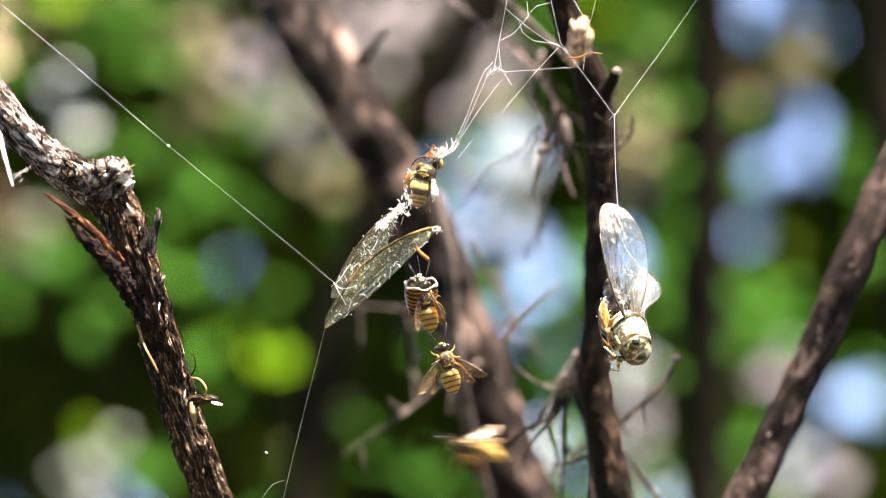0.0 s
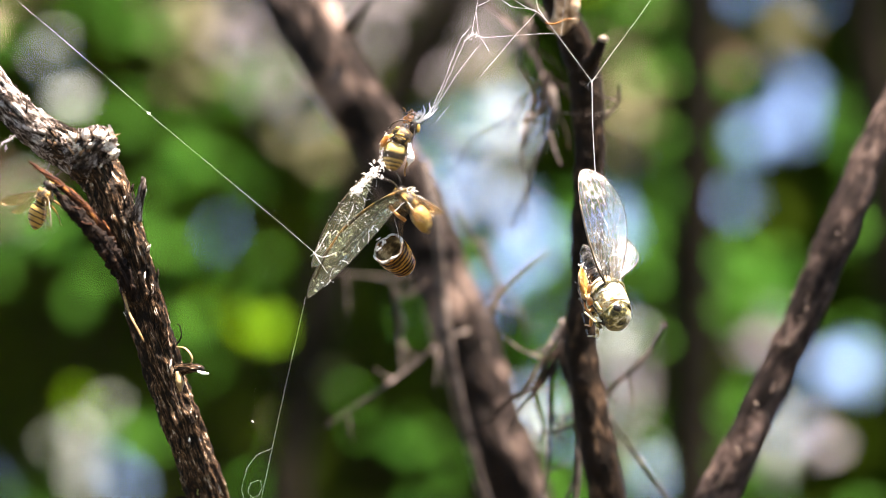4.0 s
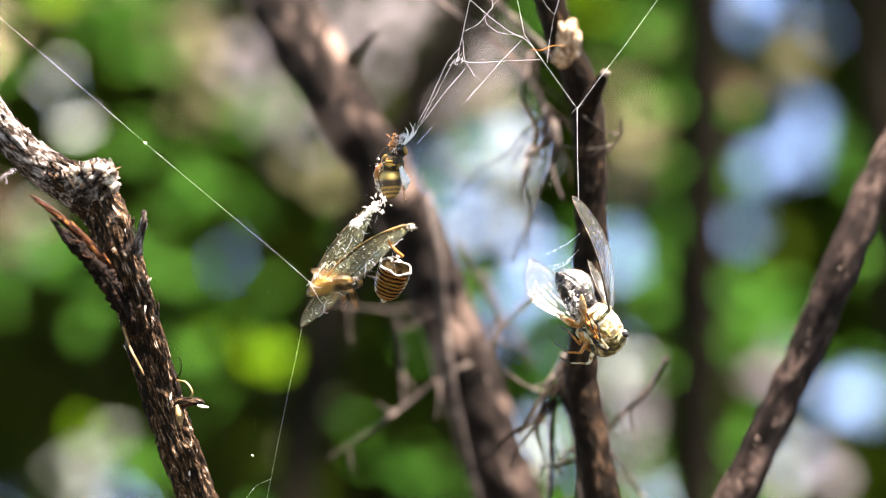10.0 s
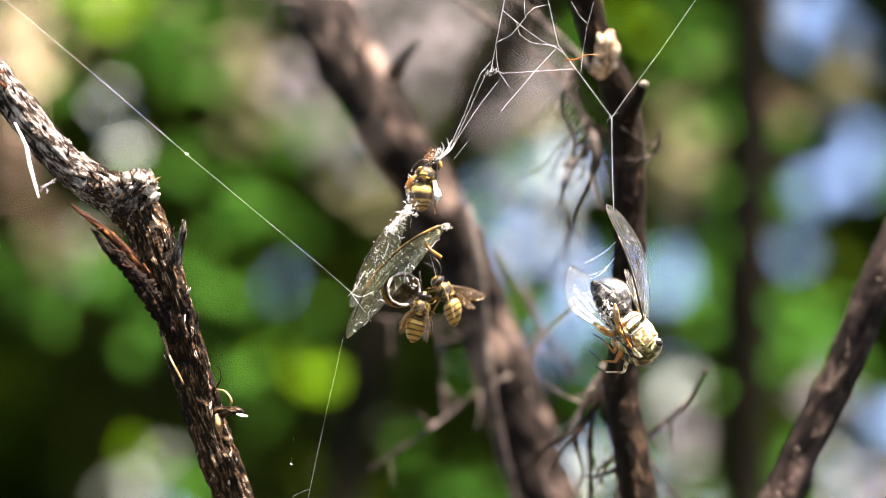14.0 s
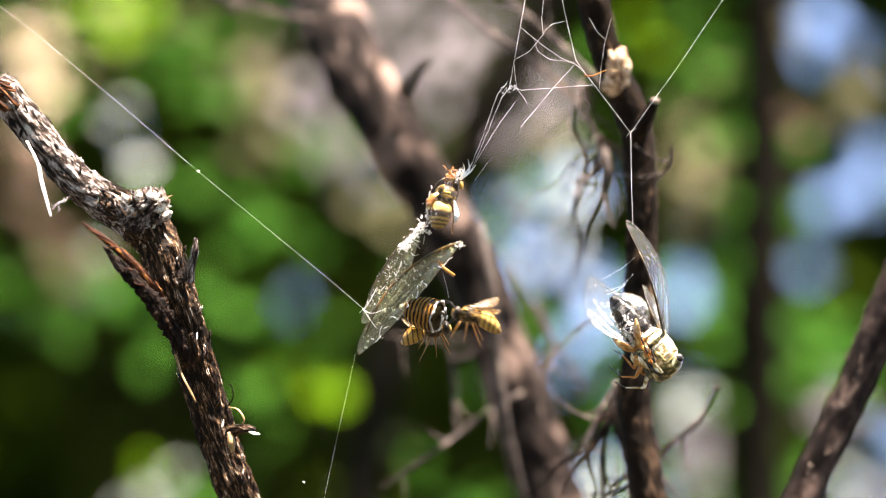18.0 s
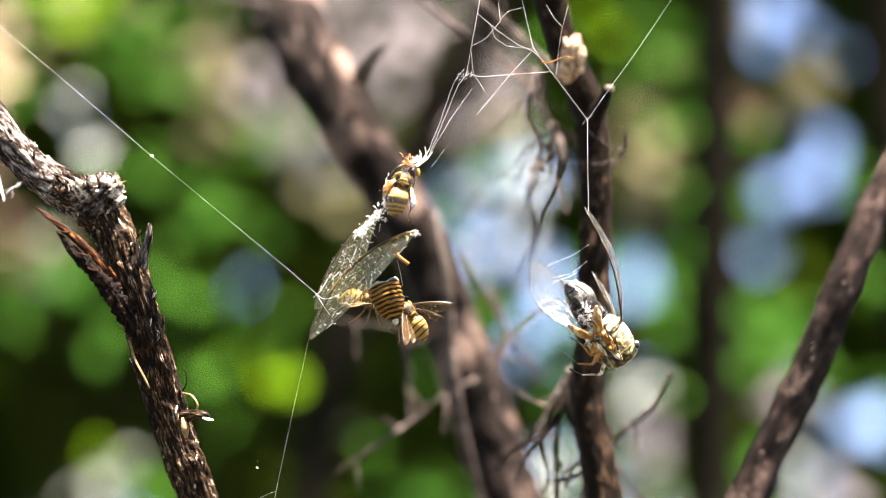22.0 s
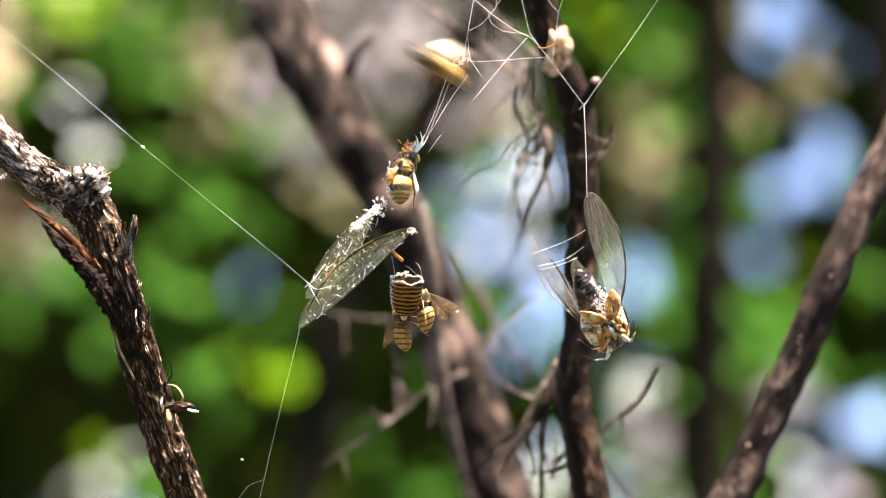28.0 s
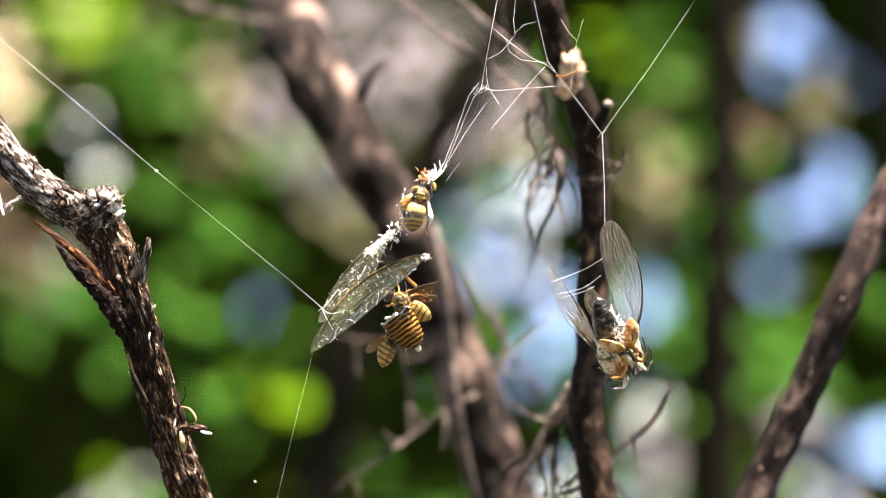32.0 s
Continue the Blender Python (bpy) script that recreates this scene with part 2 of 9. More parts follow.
PLATE = noisy("cicada_plate", [(0.40, (0.30, 0.10, 0.015)), (0.52, (0.50, 0.24, 0.055)), (0.62, (0.80, 0.62, 0.34))], 420, 0.3, 7, (1, 1, 1), 0.0008, (330, (0.78, 0.66, 0.44), 0.55))
# Olive colour, darkened to carry the shade under the head.
OLIVE = noisy("cicada_shaded_olive", [(0.38, (0.012, 0.012, 0.006)), (0.48, (0.10, 0.09, 0.03)), (0.56, (0.42, 0.36, 0.15)), (0.64, (0.88, 0.84, 0.68))], 520, 0.3, 8, (1, 1, 1), 0.0008)
GLOSSY_PLATE = noisy("cicada_glossy_plate", [(0.36, (0.22, 0.15, 0.05)), (0.45, (0.50, 0.40, 0.20)), (0.54, (0.92, 0.89, 0.80))], 500, 0.2, 5, (1, 1, 1), 0.0003)
GREY_SHELL = noisy("cicada_grey_back", [(0.42, (0.008, 0.007, 0.007)), (0.56, (0.045, 0.042, 0.042)), (0.68, (0.36, 0.35, 0.34))], 500, 0.22, 6, (1, 1, 1), 0.0003)


def banded(name, bands, lo, hi, dark, bright, rough=0.55, edge=(0.58, 0.68, 0.86), thin=0.0):
    """Rings across local x, from lo to hi; a thin wall lets light through."""
    m, nt, b = material(name, rough)
    tc, sep, mr, fr = (nt.nodes.new(k) for k in ("ShaderNodeTexCoord", "ShaderNodeSeparateXYZ", "ShaderNodeMapRange", "ShaderNodeMath"))
    nt.links.new(tc.outputs["Object"], sep.inputs[0])
    n = grain(nt, 350, 3)
    ad, ml = nt.nodes.new("ShaderNodeMath"), nt.nodes.new("ShaderNodeMath")
    ml.operation, ml.inputs[1].default_value = "MULTIPLY", (hi - lo) * 0.12
    nt.links.new(n, ml.inputs[0])
    nt.links.new(sep.outputs[0], ad.inputs[0])
    nt.links.new(ml.outputs[0], ad.inputs[1])
    nt.links.new(ad.outputs[0], mr.inputs[0])
    mr.inputs[1].default_value, mr.inputs[2].default_value, mr.inputs[3].default_value, mr.inputs[4].default_value = lo, hi, 0.0, bands
    fr.operation = "FRACT"
    nt.links.new(mr.outputs[0], fr.inputs[0])
    c = ramp(nt, fr.outputs[0], [(0.0, bright), (edge[0], bright), (edge[1], dark), (edge[2], dark), (1.0, bright)])
    g = grain(nt, 600, 4)
    c2 = mix(nt, ramp(nt, g, [(0.5, (0, 0, 0)), (0.75, (0.6, 0.6, 0.6))]), c, (0.22, 0.12, 0.04))
    nt.links.new(c2, b.inputs["Base Color"])
    bump(nt, b, fr.outputs[0], 0.0002, 0.6)
    if thin:
        tr, both = nt.nodes.new("ShaderNodeBsdfTranslucent"), nt.nodes.new("ShaderNodeMixShader")
        both.inputs[0].default_value = thin
        nt.links.new(c2, tr.inputs["Color"])
        nt.links.new(b.outputs[0], both.inputs[1])
        nt.links.new(tr.outputs[0], both.inputs[2])
        nt.links.new(both.outputs[0], nt.nodes["Material Output"].inputs[0])
    return m


WASP_BANDS = banded("wasp_abdomen_bands", 6, -0.0066, 0.0011, (0.060, 0.028, 0.008), (0.52, 0.33, 0.085))
SHELL_BANDS = banded("hollow_abdomen_bands", 9, -0.0052, 0.0042, (0.034, 0.011, 0.005), (0.62, 0.31, 0.05), 0.2, (0.34, 0.46, 0.86), 0.55)


def striped(name, lo, hi, stops, rough=0.55):
    """Uneven rings across local x, from lo to hi."""
    m, nt, b = material(name, rough)
    tc, sep, mr, ad, ml = (nt.nodes.new(k) for k in ("ShaderNodeTexCoord", "ShaderNodeSeparateXYZ", "ShaderNodeMapRange", "ShaderNodeMath", "ShaderNodeMath"))
    nt.links.new(tc.outputs["Object"], sep.inputs[0])
    ml.operation, ml.inputs[1].default_value = "MULTIPLY_ADD", (hi - lo) * 0.10
    ml.inputs[2].default_value = (lo - hi) * 0.05
    nt.links.new(grain(nt, 500, 3), ml.inputs[0])
    nt.links.new(sep.outputs[0], ad.inputs[0])
    nt.links.new(ml.outputs[0], ad.inputs[1])
    nt.links.new(ad.outputs[0], mr.inputs[0])
    mr.inputs[1].default_value, mr.inputs[2].default_value = lo, hi
    nt.links.new(ramp(nt, mr.outputs[0], stops), b.inputs["Base Color"])
    bump(nt, b, grain(nt, 900, 4), 0.0002, 0.6)
    return m


# ---- mesh helpers ----


def part(name, bm, mat, parent=None, label="", smooth=True):
    me = bpy.data.meshes.new(name)
    bm.to_mesh(me)
    bm.free()
    me.materials.append(mat)
    if smooth:
        me.polygons.foreach_set("use_smooth", [True] * len(me.polygons))
    ob = new(name, me)
    if parent:
        ob.parent = parent
    if label:
        tagged(ob, label)
    return ob


def thing(name, place=(0, 0, 0), label="", category="", group="", kind=""):
    ob = new(name)
    ob.empty_display_size = 0.005
    ob.location = place
    return tagged(ob, label, category, group, kind)


def smooth_path(pts, n):
    """A smooth curve through (point, radius) pairs, its knots spaced by the root of the distance; more steps where the pairs lie close."""
    P = [Vector((*p, r)) for p, r in pts]
    P = [P[0] * 2 - P[1]] + P + [P[-1] * 2 - P[-2]]
    T = [0.0]
    for a, b in zip(P, P[1:]):
        T.append(T[-1] + max((b - a).length, 1e-7) ** 0.5)
    out, k = [], len(P) - 3
    for i in range(n + 1):
        u = i / n * k
        j = min(int(u), k - 1)
        t0, t1, t2, t3 = T[j:j + 4]
        t = t1 + (t2 - t1) * (u - j)
        a, b, c, d = P[j:j + 4]
        ab, bc, cd = a + (b - a) * ((t - t0) / (t1 - t0)), b + (c - b) * ((t - t1) / (t2 - t1)), c + (d - c) * ((t - t2) / (t3 - t2))
        e, f = ab + (bc - ab) * ((t - t0) / (t2 - t0)), bc + (cd - bc) * ((t - t1) / (t3 - t1))
        out.append(e + (f - e) * ((t - t1) / (t2 - t1)))
    return out


def tube(bm, pts, n, seg=8, rough=0.0, freq=100.0, ridge=0.0, flat=1.0, fibre=0.0):
    """A tapering stem along (point, radius) pairs; rough and ridge are shares of the radius."""
    path = smooth_path(pts, n)
    rings, side, run, runs = [], None, 0.0, []
    uv = bm.loops.layers.uv.verify()
    for i, q in enumerate(path):
        run += (q.to_3d() - path[max(i - 1, 0)].to_3d()).length
        runs.append((run, q[3]))
        c, r = q.to_3d(), max(q[3], 1e-6)
        d = (path[min(i + 1, n)].to_3d() - path[max(i - 1, 0)].to_3d()).normalized()
        side = (side if side else d.orthogonal())
        side = (side - d * side.dot(d)).normalized()
        up = d.cross(side)
        ring = []
        for k in range(seg):
            a = 2 * math.pi * k / seg
            o = side * math.cos(a) + up * math.sin(a) * flat
            rr = r
            if rough:
                w = c + o * r
                w = w - d * (w.dot(d) * fibre)
                rr *= 1 + rough * (noise.noise(w * freq) + 0.6 * noise.noise(w * freq * 2.7) + 0.4 * noise.noise(w * freq * 6.1) + 0.35 * noise.noise(w * freq * 15))
                if ridge:
                    rr *= 1 - ridge * max(0.0, noise.noise(Vector((a * 3.0, i * 0.03, c.x * 20)) + o * 2)) ** 0.5
            ring.append(bm.verts.new(c + o * rr))
        rings.append(ring)
    for i, (a, b) in enumerate(zip(rings, rings[1:])):
        for k in range(seg):
            f = bm.faces.new((a[k], a[(k + 1) % seg], b[(k + 1) % seg], b[k]))
            for lp, kk, ii in zip(f.loops, (k, k + 1, k + 1, k), (i, i, i + 1, i + 1)):
                lp[uv].uv = (abs(kk / seg - 0.5) * 2 * math.pi * runs[ii][1], runs[ii][0])
    bm.faces.new(rings[0][::-1])
    bm.faces.new(rings[-1])
    return bm


def stem(pts, n=24, seg=8, **kw):
    return tube(bmesh.new(), pts, n, seg, **kw)


def local(pts, origin):
    """Points (place, radius) given in the world, relative to an origin."""
    return [(tuple(Vector(p) - Vector(origin)), r) for p, r in pts]


def turned(profile, seg=16, sx=1.0, sy=1.0, bend=0.0):
    """A body turned about x: (x, radius) pairs; sy squashes it in z, bend droops it along x."""
    bm, rings = bmesh.new(), []
    x0 = profile[0][0]
    for x, r in profile:
        z = -bend * (x - x0) ** 2
        rings.append([bm.verts.new((x, r * sx * math.cos(2 * math.pi * k / seg), z + r * sy * math.sin(2 * math.pi * k / seg))) for k in range(seg)])
    for a, b in zip(rings, rings[1:]):
        for k in range(seg):
            bm.faces.new((a[k], a[(k + 1) % seg], b[(k + 1) % seg], b[k]))
    bm.faces.new(rings[0][::-1])
    bm.faces.new(rings[-1])
    bmesh.ops.recalc_face_normals(bm, faces=bm.faces)
    return bm


def ball(r, scale=(1, 1, 1), at=(0, 0, 0), sub=2):
    bm = bmesh.new()
    bmesh.ops.create_icosphere(bm, subdivisions=sub, radius=r)
    bmesh.ops.transform(bm, matrix=Matrix.Translation(at) @ Matrix.Diagonal((*scale, 1)), verts=bm.verts)
    return bm


def crumbs(count, spread, size, at=(0, 0, 0), seed=1):
    """A loose clot of small irregular grains."""
    rnd, bm = random.Random(seed), bmesh.new()
    for _ in range(count):
        m = Matrix.Translation(Vector(at) + Vector([rnd.gauss(0, s) for s in spread])) @ Euler([rnd.uniform(0, 6) for _ in range(3)]).to_matrix().to_4x4() @ Matrix.Diagonal((size * rnd.uniform(0.4, 1.8), size * rnd.uniform(0.3, 1), size * rnd.uniform(0.3, 1), 1))
        bmesh.ops.create_icosphere(bm, subdivisions=1, radius=1.0, matrix=m)
    return bm


def clot(p0, p1, count, spread, size, seed):
    """Irregular wisps and grains of matted silk along a line."""
    rnd, bm = random.Random(seed), bmesh.new()
    p0, p1 = Vector(p0), Vector(p1)
    for _ in range(count):
        u = rnd.random()
        c = p0.lerp(p1, u) + Vector([rnd.gauss(0, spread) * (0.35 + 1.1 * abs(math.sin(9 * u + seed))) for _ in range(3)])
        if rnd.random() < 0.3:
            m = Matrix.Translation(c) @ Euler([rnd.uniform(0, 6) for _ in range(3)]).to_matrix().to_4x4() @ Matrix.Diagonal((size * rnd.uniform(0.6, 2.2), size * rnd.uniform(0.3, 0.9), size * rnd.uniform(0.3, 0.7), 1))
            bmesh.ops.create_icosphere(bm, subdivisions=1, radius=1.0, matrix=m)
        else:
            d = Vector([rnd.gauss(0, 1) for _ in range(3)]).normalized() * size * rnd.uniform(1.5, 4)
            tube(bm, [(c, size * 0.25), (c + d * 0.5 + Vector([rnd.gauss(0, size * 0.6) for _ in range(3)]), size * 0.3), (c + d, size * 0.12)], 4, 4)
    return bm


def blade(outline, thick=0.00006, puff=0.0):
    """A thin plate in x-z from (x, z) outline points, domed towards -y by puff."""
    bm = bmesh.new()
    cx, cz = sum(p[0] for p in outline) / len(outline), sum(p[1] for p in outline) / len(outline)
    n, lev, sides = len(outline), 5, []
    for s in (0, 1):
        rows = []
        for j in range(1, lev + 1):
            f = j / lev
            rows.append([bm.verts.new((cx + (x - cx) * f, s * thick - puff * (1 - f * f) + 0.25 * puff * noise.noise(Vector((x * 400 * f, z * 400 * f, 3))), cz + (z - cz) * f)) for x, z in outline])
        mid = bm.verts.new((cx, s * thick - puff, cz))
        for k in range(n):
            bm.faces.new((mid, rows[0][k], rows[0][(k + 1) % n]))
        for a, b in zip(rows, rows[1:]):
            for k in range(n):
                bm.faces.new((a[k], a[(k + 1) % n], b[(k + 1) % n], b[k]))
        sides.append(rows[-1])
    for k in range(n):
        bm.faces.new((sides[0][k], sides[0][(k + 1) % n], sides[1][(k + 1) % n], sides[1][k]))
    bmesh.ops.recalc_face_normals(bm, faces=bm.faces)
    return bm


def wing_outline(length, width, n=26, tip=0.62, lead=0.22, ends=(0.6, 0.8)):
    """Hinge at the origin, leading edge along +x on the +z side, widest at tip."""
    top, low = [], []
    for i in range(n + 1):
        u = i / n
        x = length * u
        top.append((x, width * lead * math.sin(math.pi * u) ** ends[0]))
        low.append((x, -width * (1 - lead) * (math.sin(math.pi * u ** (math.log(0.5) / math.log(tip))) ** ends[1])))
    return top + low[-2:0:-1]


def wing_sheet(length, width, lead=0.22, tip=0.62, fold=0.00013, thick=0.00005, nu=60, nv=40, bow=0.0, ends=(0.6, 0.8)):
    """A pleated membrane in x-z, hinge at the origin, filled between its two edges."""
    bm, sides = bmesh.new(), []
    for s in (0, 1):
        rows = []
        for i in range(nu + 1):
            u = min(max(i / nu, 0.004), 0.996)
            hi = width * lead * math.sin(math.pi * u) ** ends[0]
            lo = -width * (1 - lead) * math.sin(math.pi * u ** (math.log(0.5) / math.log(tip))) ** ends[1]
            row = []
            for j in range(nv + 1):
                v = j / nv
                z = hi + (lo - hi) * v
                dome = math.sin(math.pi * v) * math.sin(math.pi * u)
                y = -0.0007 * dome + fold * math.sin(v * 40 + 2 * u + 1.5 * noise.noise(Vector((u * 6, v * 5, 2)))) * dome ** 0.5 + 0.0003 * noise.noise(Vector((length * u * 500, z * 500, 1))) * dome
                y += 0.00006 * math.sin(length * u * 2100 + 5 * noise.noise(Vector((length * u * 200, z * 300, 4)))) * dome ** 0.5
                row.append(bm.verts.new((length * u, y + s * thick - bow * math.sin(math.pi * u), z)))
            rows.append(row)
        for a, b in zip(rows, rows[1:]):
            for j in range(nv):
                bm.faces.new((a[j], a[j + 1], b[j + 1], b[j]))
        sides.append(rows)
    for i in range(nu):
        for j in (0, nv):
            bm.faces.new((sides[0][i][j], sides[0][i + 1][j], sides[1][i + 1][j], sides[1][i][j]))
    bmesh.ops.recalc_face_normals(bm, faces=bm.faces)
    return bm


def in_plane(bm, base, tip, side):
    """Moves a plate from the x-z plane: its x runs from base to tip, its -z towards side."""
    x = (Vector(tip) - Vector(base)).normalized()
    z = -(Vector(side) - x * Vector(side).dot(x)).normalized()
    y = z.cross(x)
    m = Matrix((x, y, z)).transposed().to_4x4()
    m.translation = base
    bmesh.ops.transform(bm, matrix=m, verts=bm.verts)
    return bm


def cicada_wing(name, parent, base, tip, side, width, label, lead=0.22, film=None, bow=0.0, ends=(0.6, 0.8)):
    """A clear wing with leading vein, branch veins and cross veins."""
    ln = (Vector(tip) - Vector(base)).length
    out = wing_outline(ln, width, lead=lead, ends=ends)
    w = part(name, in_plane(wing_sheet(ln, width, lead, bow=bow, ends=ends), base, tip, side), film or MEMBRANE, parent, label)
    w.visible_shadow = False
    v = bmesh.new()
    arch = lambda u: -bow * math.sin(math.pi * min(max(u, 0), 1))
    edge = [((x, arch(x / ln), z), 0.00008) for x, z in out]
    tube(v, edge + [edge[0]], 70, 5)
    tube(v, [((x, arch(x / ln), z + 0.0001), 0.00034 * (1 - 0.55 * x / ln)) for x, z in out[1:20:3]], 20, 6)
    span = lambda u, f: width * lead * math.sin(math.pi * u) ** ends[0] * (1 - f) - width * (1 - lead) * math.sin(math.pi * u ** 1.45) ** ends[1] * f
    for k in range(6):
        f = 0.12 + 0.15 * k
        a, e = 0.03 + 0.05 * (k % 3), 0.97 - 0.012 * k
        tube(v, [((ln * (a + (e - a) * i / 7), arch(a + (e - a) * i / 7) - 0.0007 * math.sin(math.pi * f) * math.sin(math.pi * (a + (e - a) * i / 7)), span(a + (e - a) * i / 7, f * min(1, 0.25 + i / 5))), 0.00006) for i in range(8)], 16, 4)
    rnd = random.Random(int(width * 1e6))
    for k in range(16):
        u, f = rnd.uniform(0.25, 0.93), rnd.uniform(0.1, 0.85)
        tube(v, [((ln * u, arch(u) - 0.0006, span(u, f)), 0.00005), ((ln * u + rnd.uniform(-0.0006, 0.0010), arch(u) - 0.0006, span(u, f + 0.1)), 0.00005)], 2, 4)
    part("vein_network", in_plane(v, base, tip, side), VEIN, w, "brown branching wing veins")
    return w


# ---- setting: ground, sky screen of foliage ----
bm = bmesh.new()
N = 60
grid = {}
for i in range(N + 1):
    for j in range(N + 1):
        x, y = (i / N - 0.5), (j / N - 0.5)
        x, y = math.copysign(abs(x * 2) ** 3, x) * 300, math.copysign(abs(y * 2) ** 3, y) * 300
        d = math.hypot(x, y)
        grid[i, j] = bm.verts.new((x, y, 0.06 * noise.noise(Vector((x, y, 0)) * 0.7) - 0.05 - 0.02 * d))
for i in range(N):
    for j in range(N):
        bm.faces.new((grid[i, j], grid[i + 1, j], grid[i + 1, j + 1], grid[i, j + 1]))
tagged(part("ground", bm, GROUND), "brown leaf litter on sloping woodland ground", "ground", kind="structure")


def add_leaf(verts, faces, at, size, rnd, facing=None, spread=1.0, long=1.6):
    """One six-sided leaf, folded along its rib."""
    n = Vector([rnd.gauss(0, spread) for _ in range(3)]) + (Vector(facing) if facing else Vector((0, 0, 0)))
    n = n.normalized() if n.length > 1e-6 else Vector((0, 0, 1))
    a = n.orthogonal().normalized()
    a = (Matrix.Rotation(rnd.uniform(0, 6.28), 3, n) @ a)
    b = n.cross(a)
    k = len(verts)
    w = size / long
    for u, s, h in ((-1, 0, 0), (-0.35, 0.9, 0.12), (0.4, 0.7, 0.12), (1, 0, -0.1), (0.4, -0.7, 0.12), (-0.35, -0.9, 0.12), (0, 0, 0)):
        verts.append(at + a * (u * size / 2) + b * (s * w / 2) + n * (h * w))
    for p, q in ((0, 1), (1, 2), (2, 3), (3, 4), (4, 5), (5, 0)):
        faces.append((k + p, k + q, k + 6))


def leaf_mass(name, mat, leaves, label, category, kind="stuff"):
    me = bpy.data.meshes.new(name)
    verts, faces = [], []
    rnd = random.Random(len(leaves))
    for at, size, facing, spread in leaves:
        add_leaf(verts, faces, Vector(at), size, rnd, facing, spread)
    me.from_pydata([tuple(v) for v in verts], [], faces)
    me.materials.append(mat)
    return tagged(new(name, me), label, category, kind=kind)


# Openings of the thicket through which the sky shows: offset right and up of the axis, half width and half height, per metre of distance.
GAPS_MID = [(0.0014, 0.0300, 0.0108, 0.0085), (0.0104, 0.0368, 0.0085, 0.0076), (0.0284, 0.0368, 0.0112, 0.0103), (0.0149, 0.0087, 0.0162, 0.0126), (0.0307, -0.0026, 0.0112, 0.0121), (0.0329, -0.0206, 0.0130, 0.0130), (0.0217, -0.0341, 0.0067, 0.0076), (0.0711, -0.0048, 0.0108, 0.0144), (0.0756, 0.0177, 0.0058, 0.0117), (0.0430, -0.0116, 0.0090, 0.0112), (0.0442, -0.0352, 0.0076, 0.0094), (0.0745, -0.0408, 0.0076, 0.0090), (0.1206, 0.0019, 0.0094, 0.0090), (0.1262, 0.0312, 0.0090, 0.0103)]
GAPS_RIGHT = [(0.1465, 0.0458, 0.0108, 0.0130), (0.1397, 0.0570, 0.0067, 0.0067), (0.1274, 0.1065, 0.0112, 0.0112), (0.1218, 0.0896, 0.0054, 0.0076), (0.1397, 0.0964, 0.0076, 0.0090), (0.1544, 0.0874, 0.0058, 0.0090), (-0.0852, -0.0048, 0.0081, 0.0076), (-0.1515, 0.0582, 0.0076, 0.0112), (-0.0706, 0.0683, 0.0058, 0.0090), (-0.1257, -0.1060, 0.0108, 0.0103), (0.0374, -0.0745, 0.0081, 0.0090), (0.0588, -0.0880, 0.0067, 0.0090), (0.0509, -0.0599, 0.0072, 0.0103), (0.0621, -0.0745, 0.0067, 0.0090)]
GAPS_EDGE = [(0.0880, -0.1015, 0.0090, 0.0112), (0.1420, -0.0858, 0.0067, 0.0076), (0.1690, -0.0633, 0.0090, 0.0135), (-0.1796, -0.1015, 0.0090, 0.0067), (0.1532, -0.0655, 0.0076, 0.0112), (0.1375, -0.0521, 0.0063, 0.0099), (0.0768, -0.0655, 0.0063, 0.0076), (0.0993, -0.0116, 0.0031, 0.0058), (-0.0492, 0.0402, 0.0036, 0.0049), (-0.0042, 0.0469, 0.0058, 0.0058), (-0.0357, 0.0941, 0.0040, 0.0054), (-0.0132, 0.0739, 0.0045, 0.0067), (-0.0020, 0.0941, 0.0036, 0.0049)]


def open_sky(x, y, z):
    d = y * math.cos(radians(TILT)) + (z - EYE) * math.sin(radians(TILT))
    u = x / d
    v = ((z - EYE) * math.cos(radians(TILT)) - y * math.sin(radians(TILT))) / d
    f = 1 + 0.45 * noise.noise(Vector((u * 55, v * 55, 0.3)))
    return any(((u - a) / (w * f * 0.95)) ** 2 + ((v - b) / (h * f * 0.95)) ** 2 < 1 for a, b, w, h in GAPS_MID + GAPS_RIGHT + GAPS_EDGE)


rnd = random.Random(7)
leaves = []
for _ in range(17000):
    y = rnd.uniform(3.6, 5.0)
    x = rnd.uniform(-0.30, 0.30) * y * (1.0 if rnd.random() < 0.8 else 2.2)
    z = EYE + y * math.tan(radians(TILT)) + rnd.uniform(-0.2, 0.2) * y * (1.0 if rnd.random() < 0.8 else 1.6)
    if not open_sky(x, y, z):
        leaves.append(((x, y, z), rnd.uniform(0.045, 0.085), (0, -1.0, 0.4), 0.6))
for _ in range(15000):
    y = rnd.uniform(5.1, 6.3)
    x = rnd.uniform(-0.34, 0.34) * y
    z = EYE + y * math.tan(radians(TILT)) + rnd.uniform(-0.26, 0.26) * y
    if not open_sky(x, y, z):
        leaves.append(((x, y, z), rnd.uniform(0.10, 0.15), (0, -1.0, 0.2), 0.4))
leaf_mass("shaded_thicket", LEAF_DARK, leaves, "dense shrub foliage with deep shade put into its dark green", "shrub")
# Unseen leaf roof, added to shade the thicket; the opening lets sun through.
leaves = []
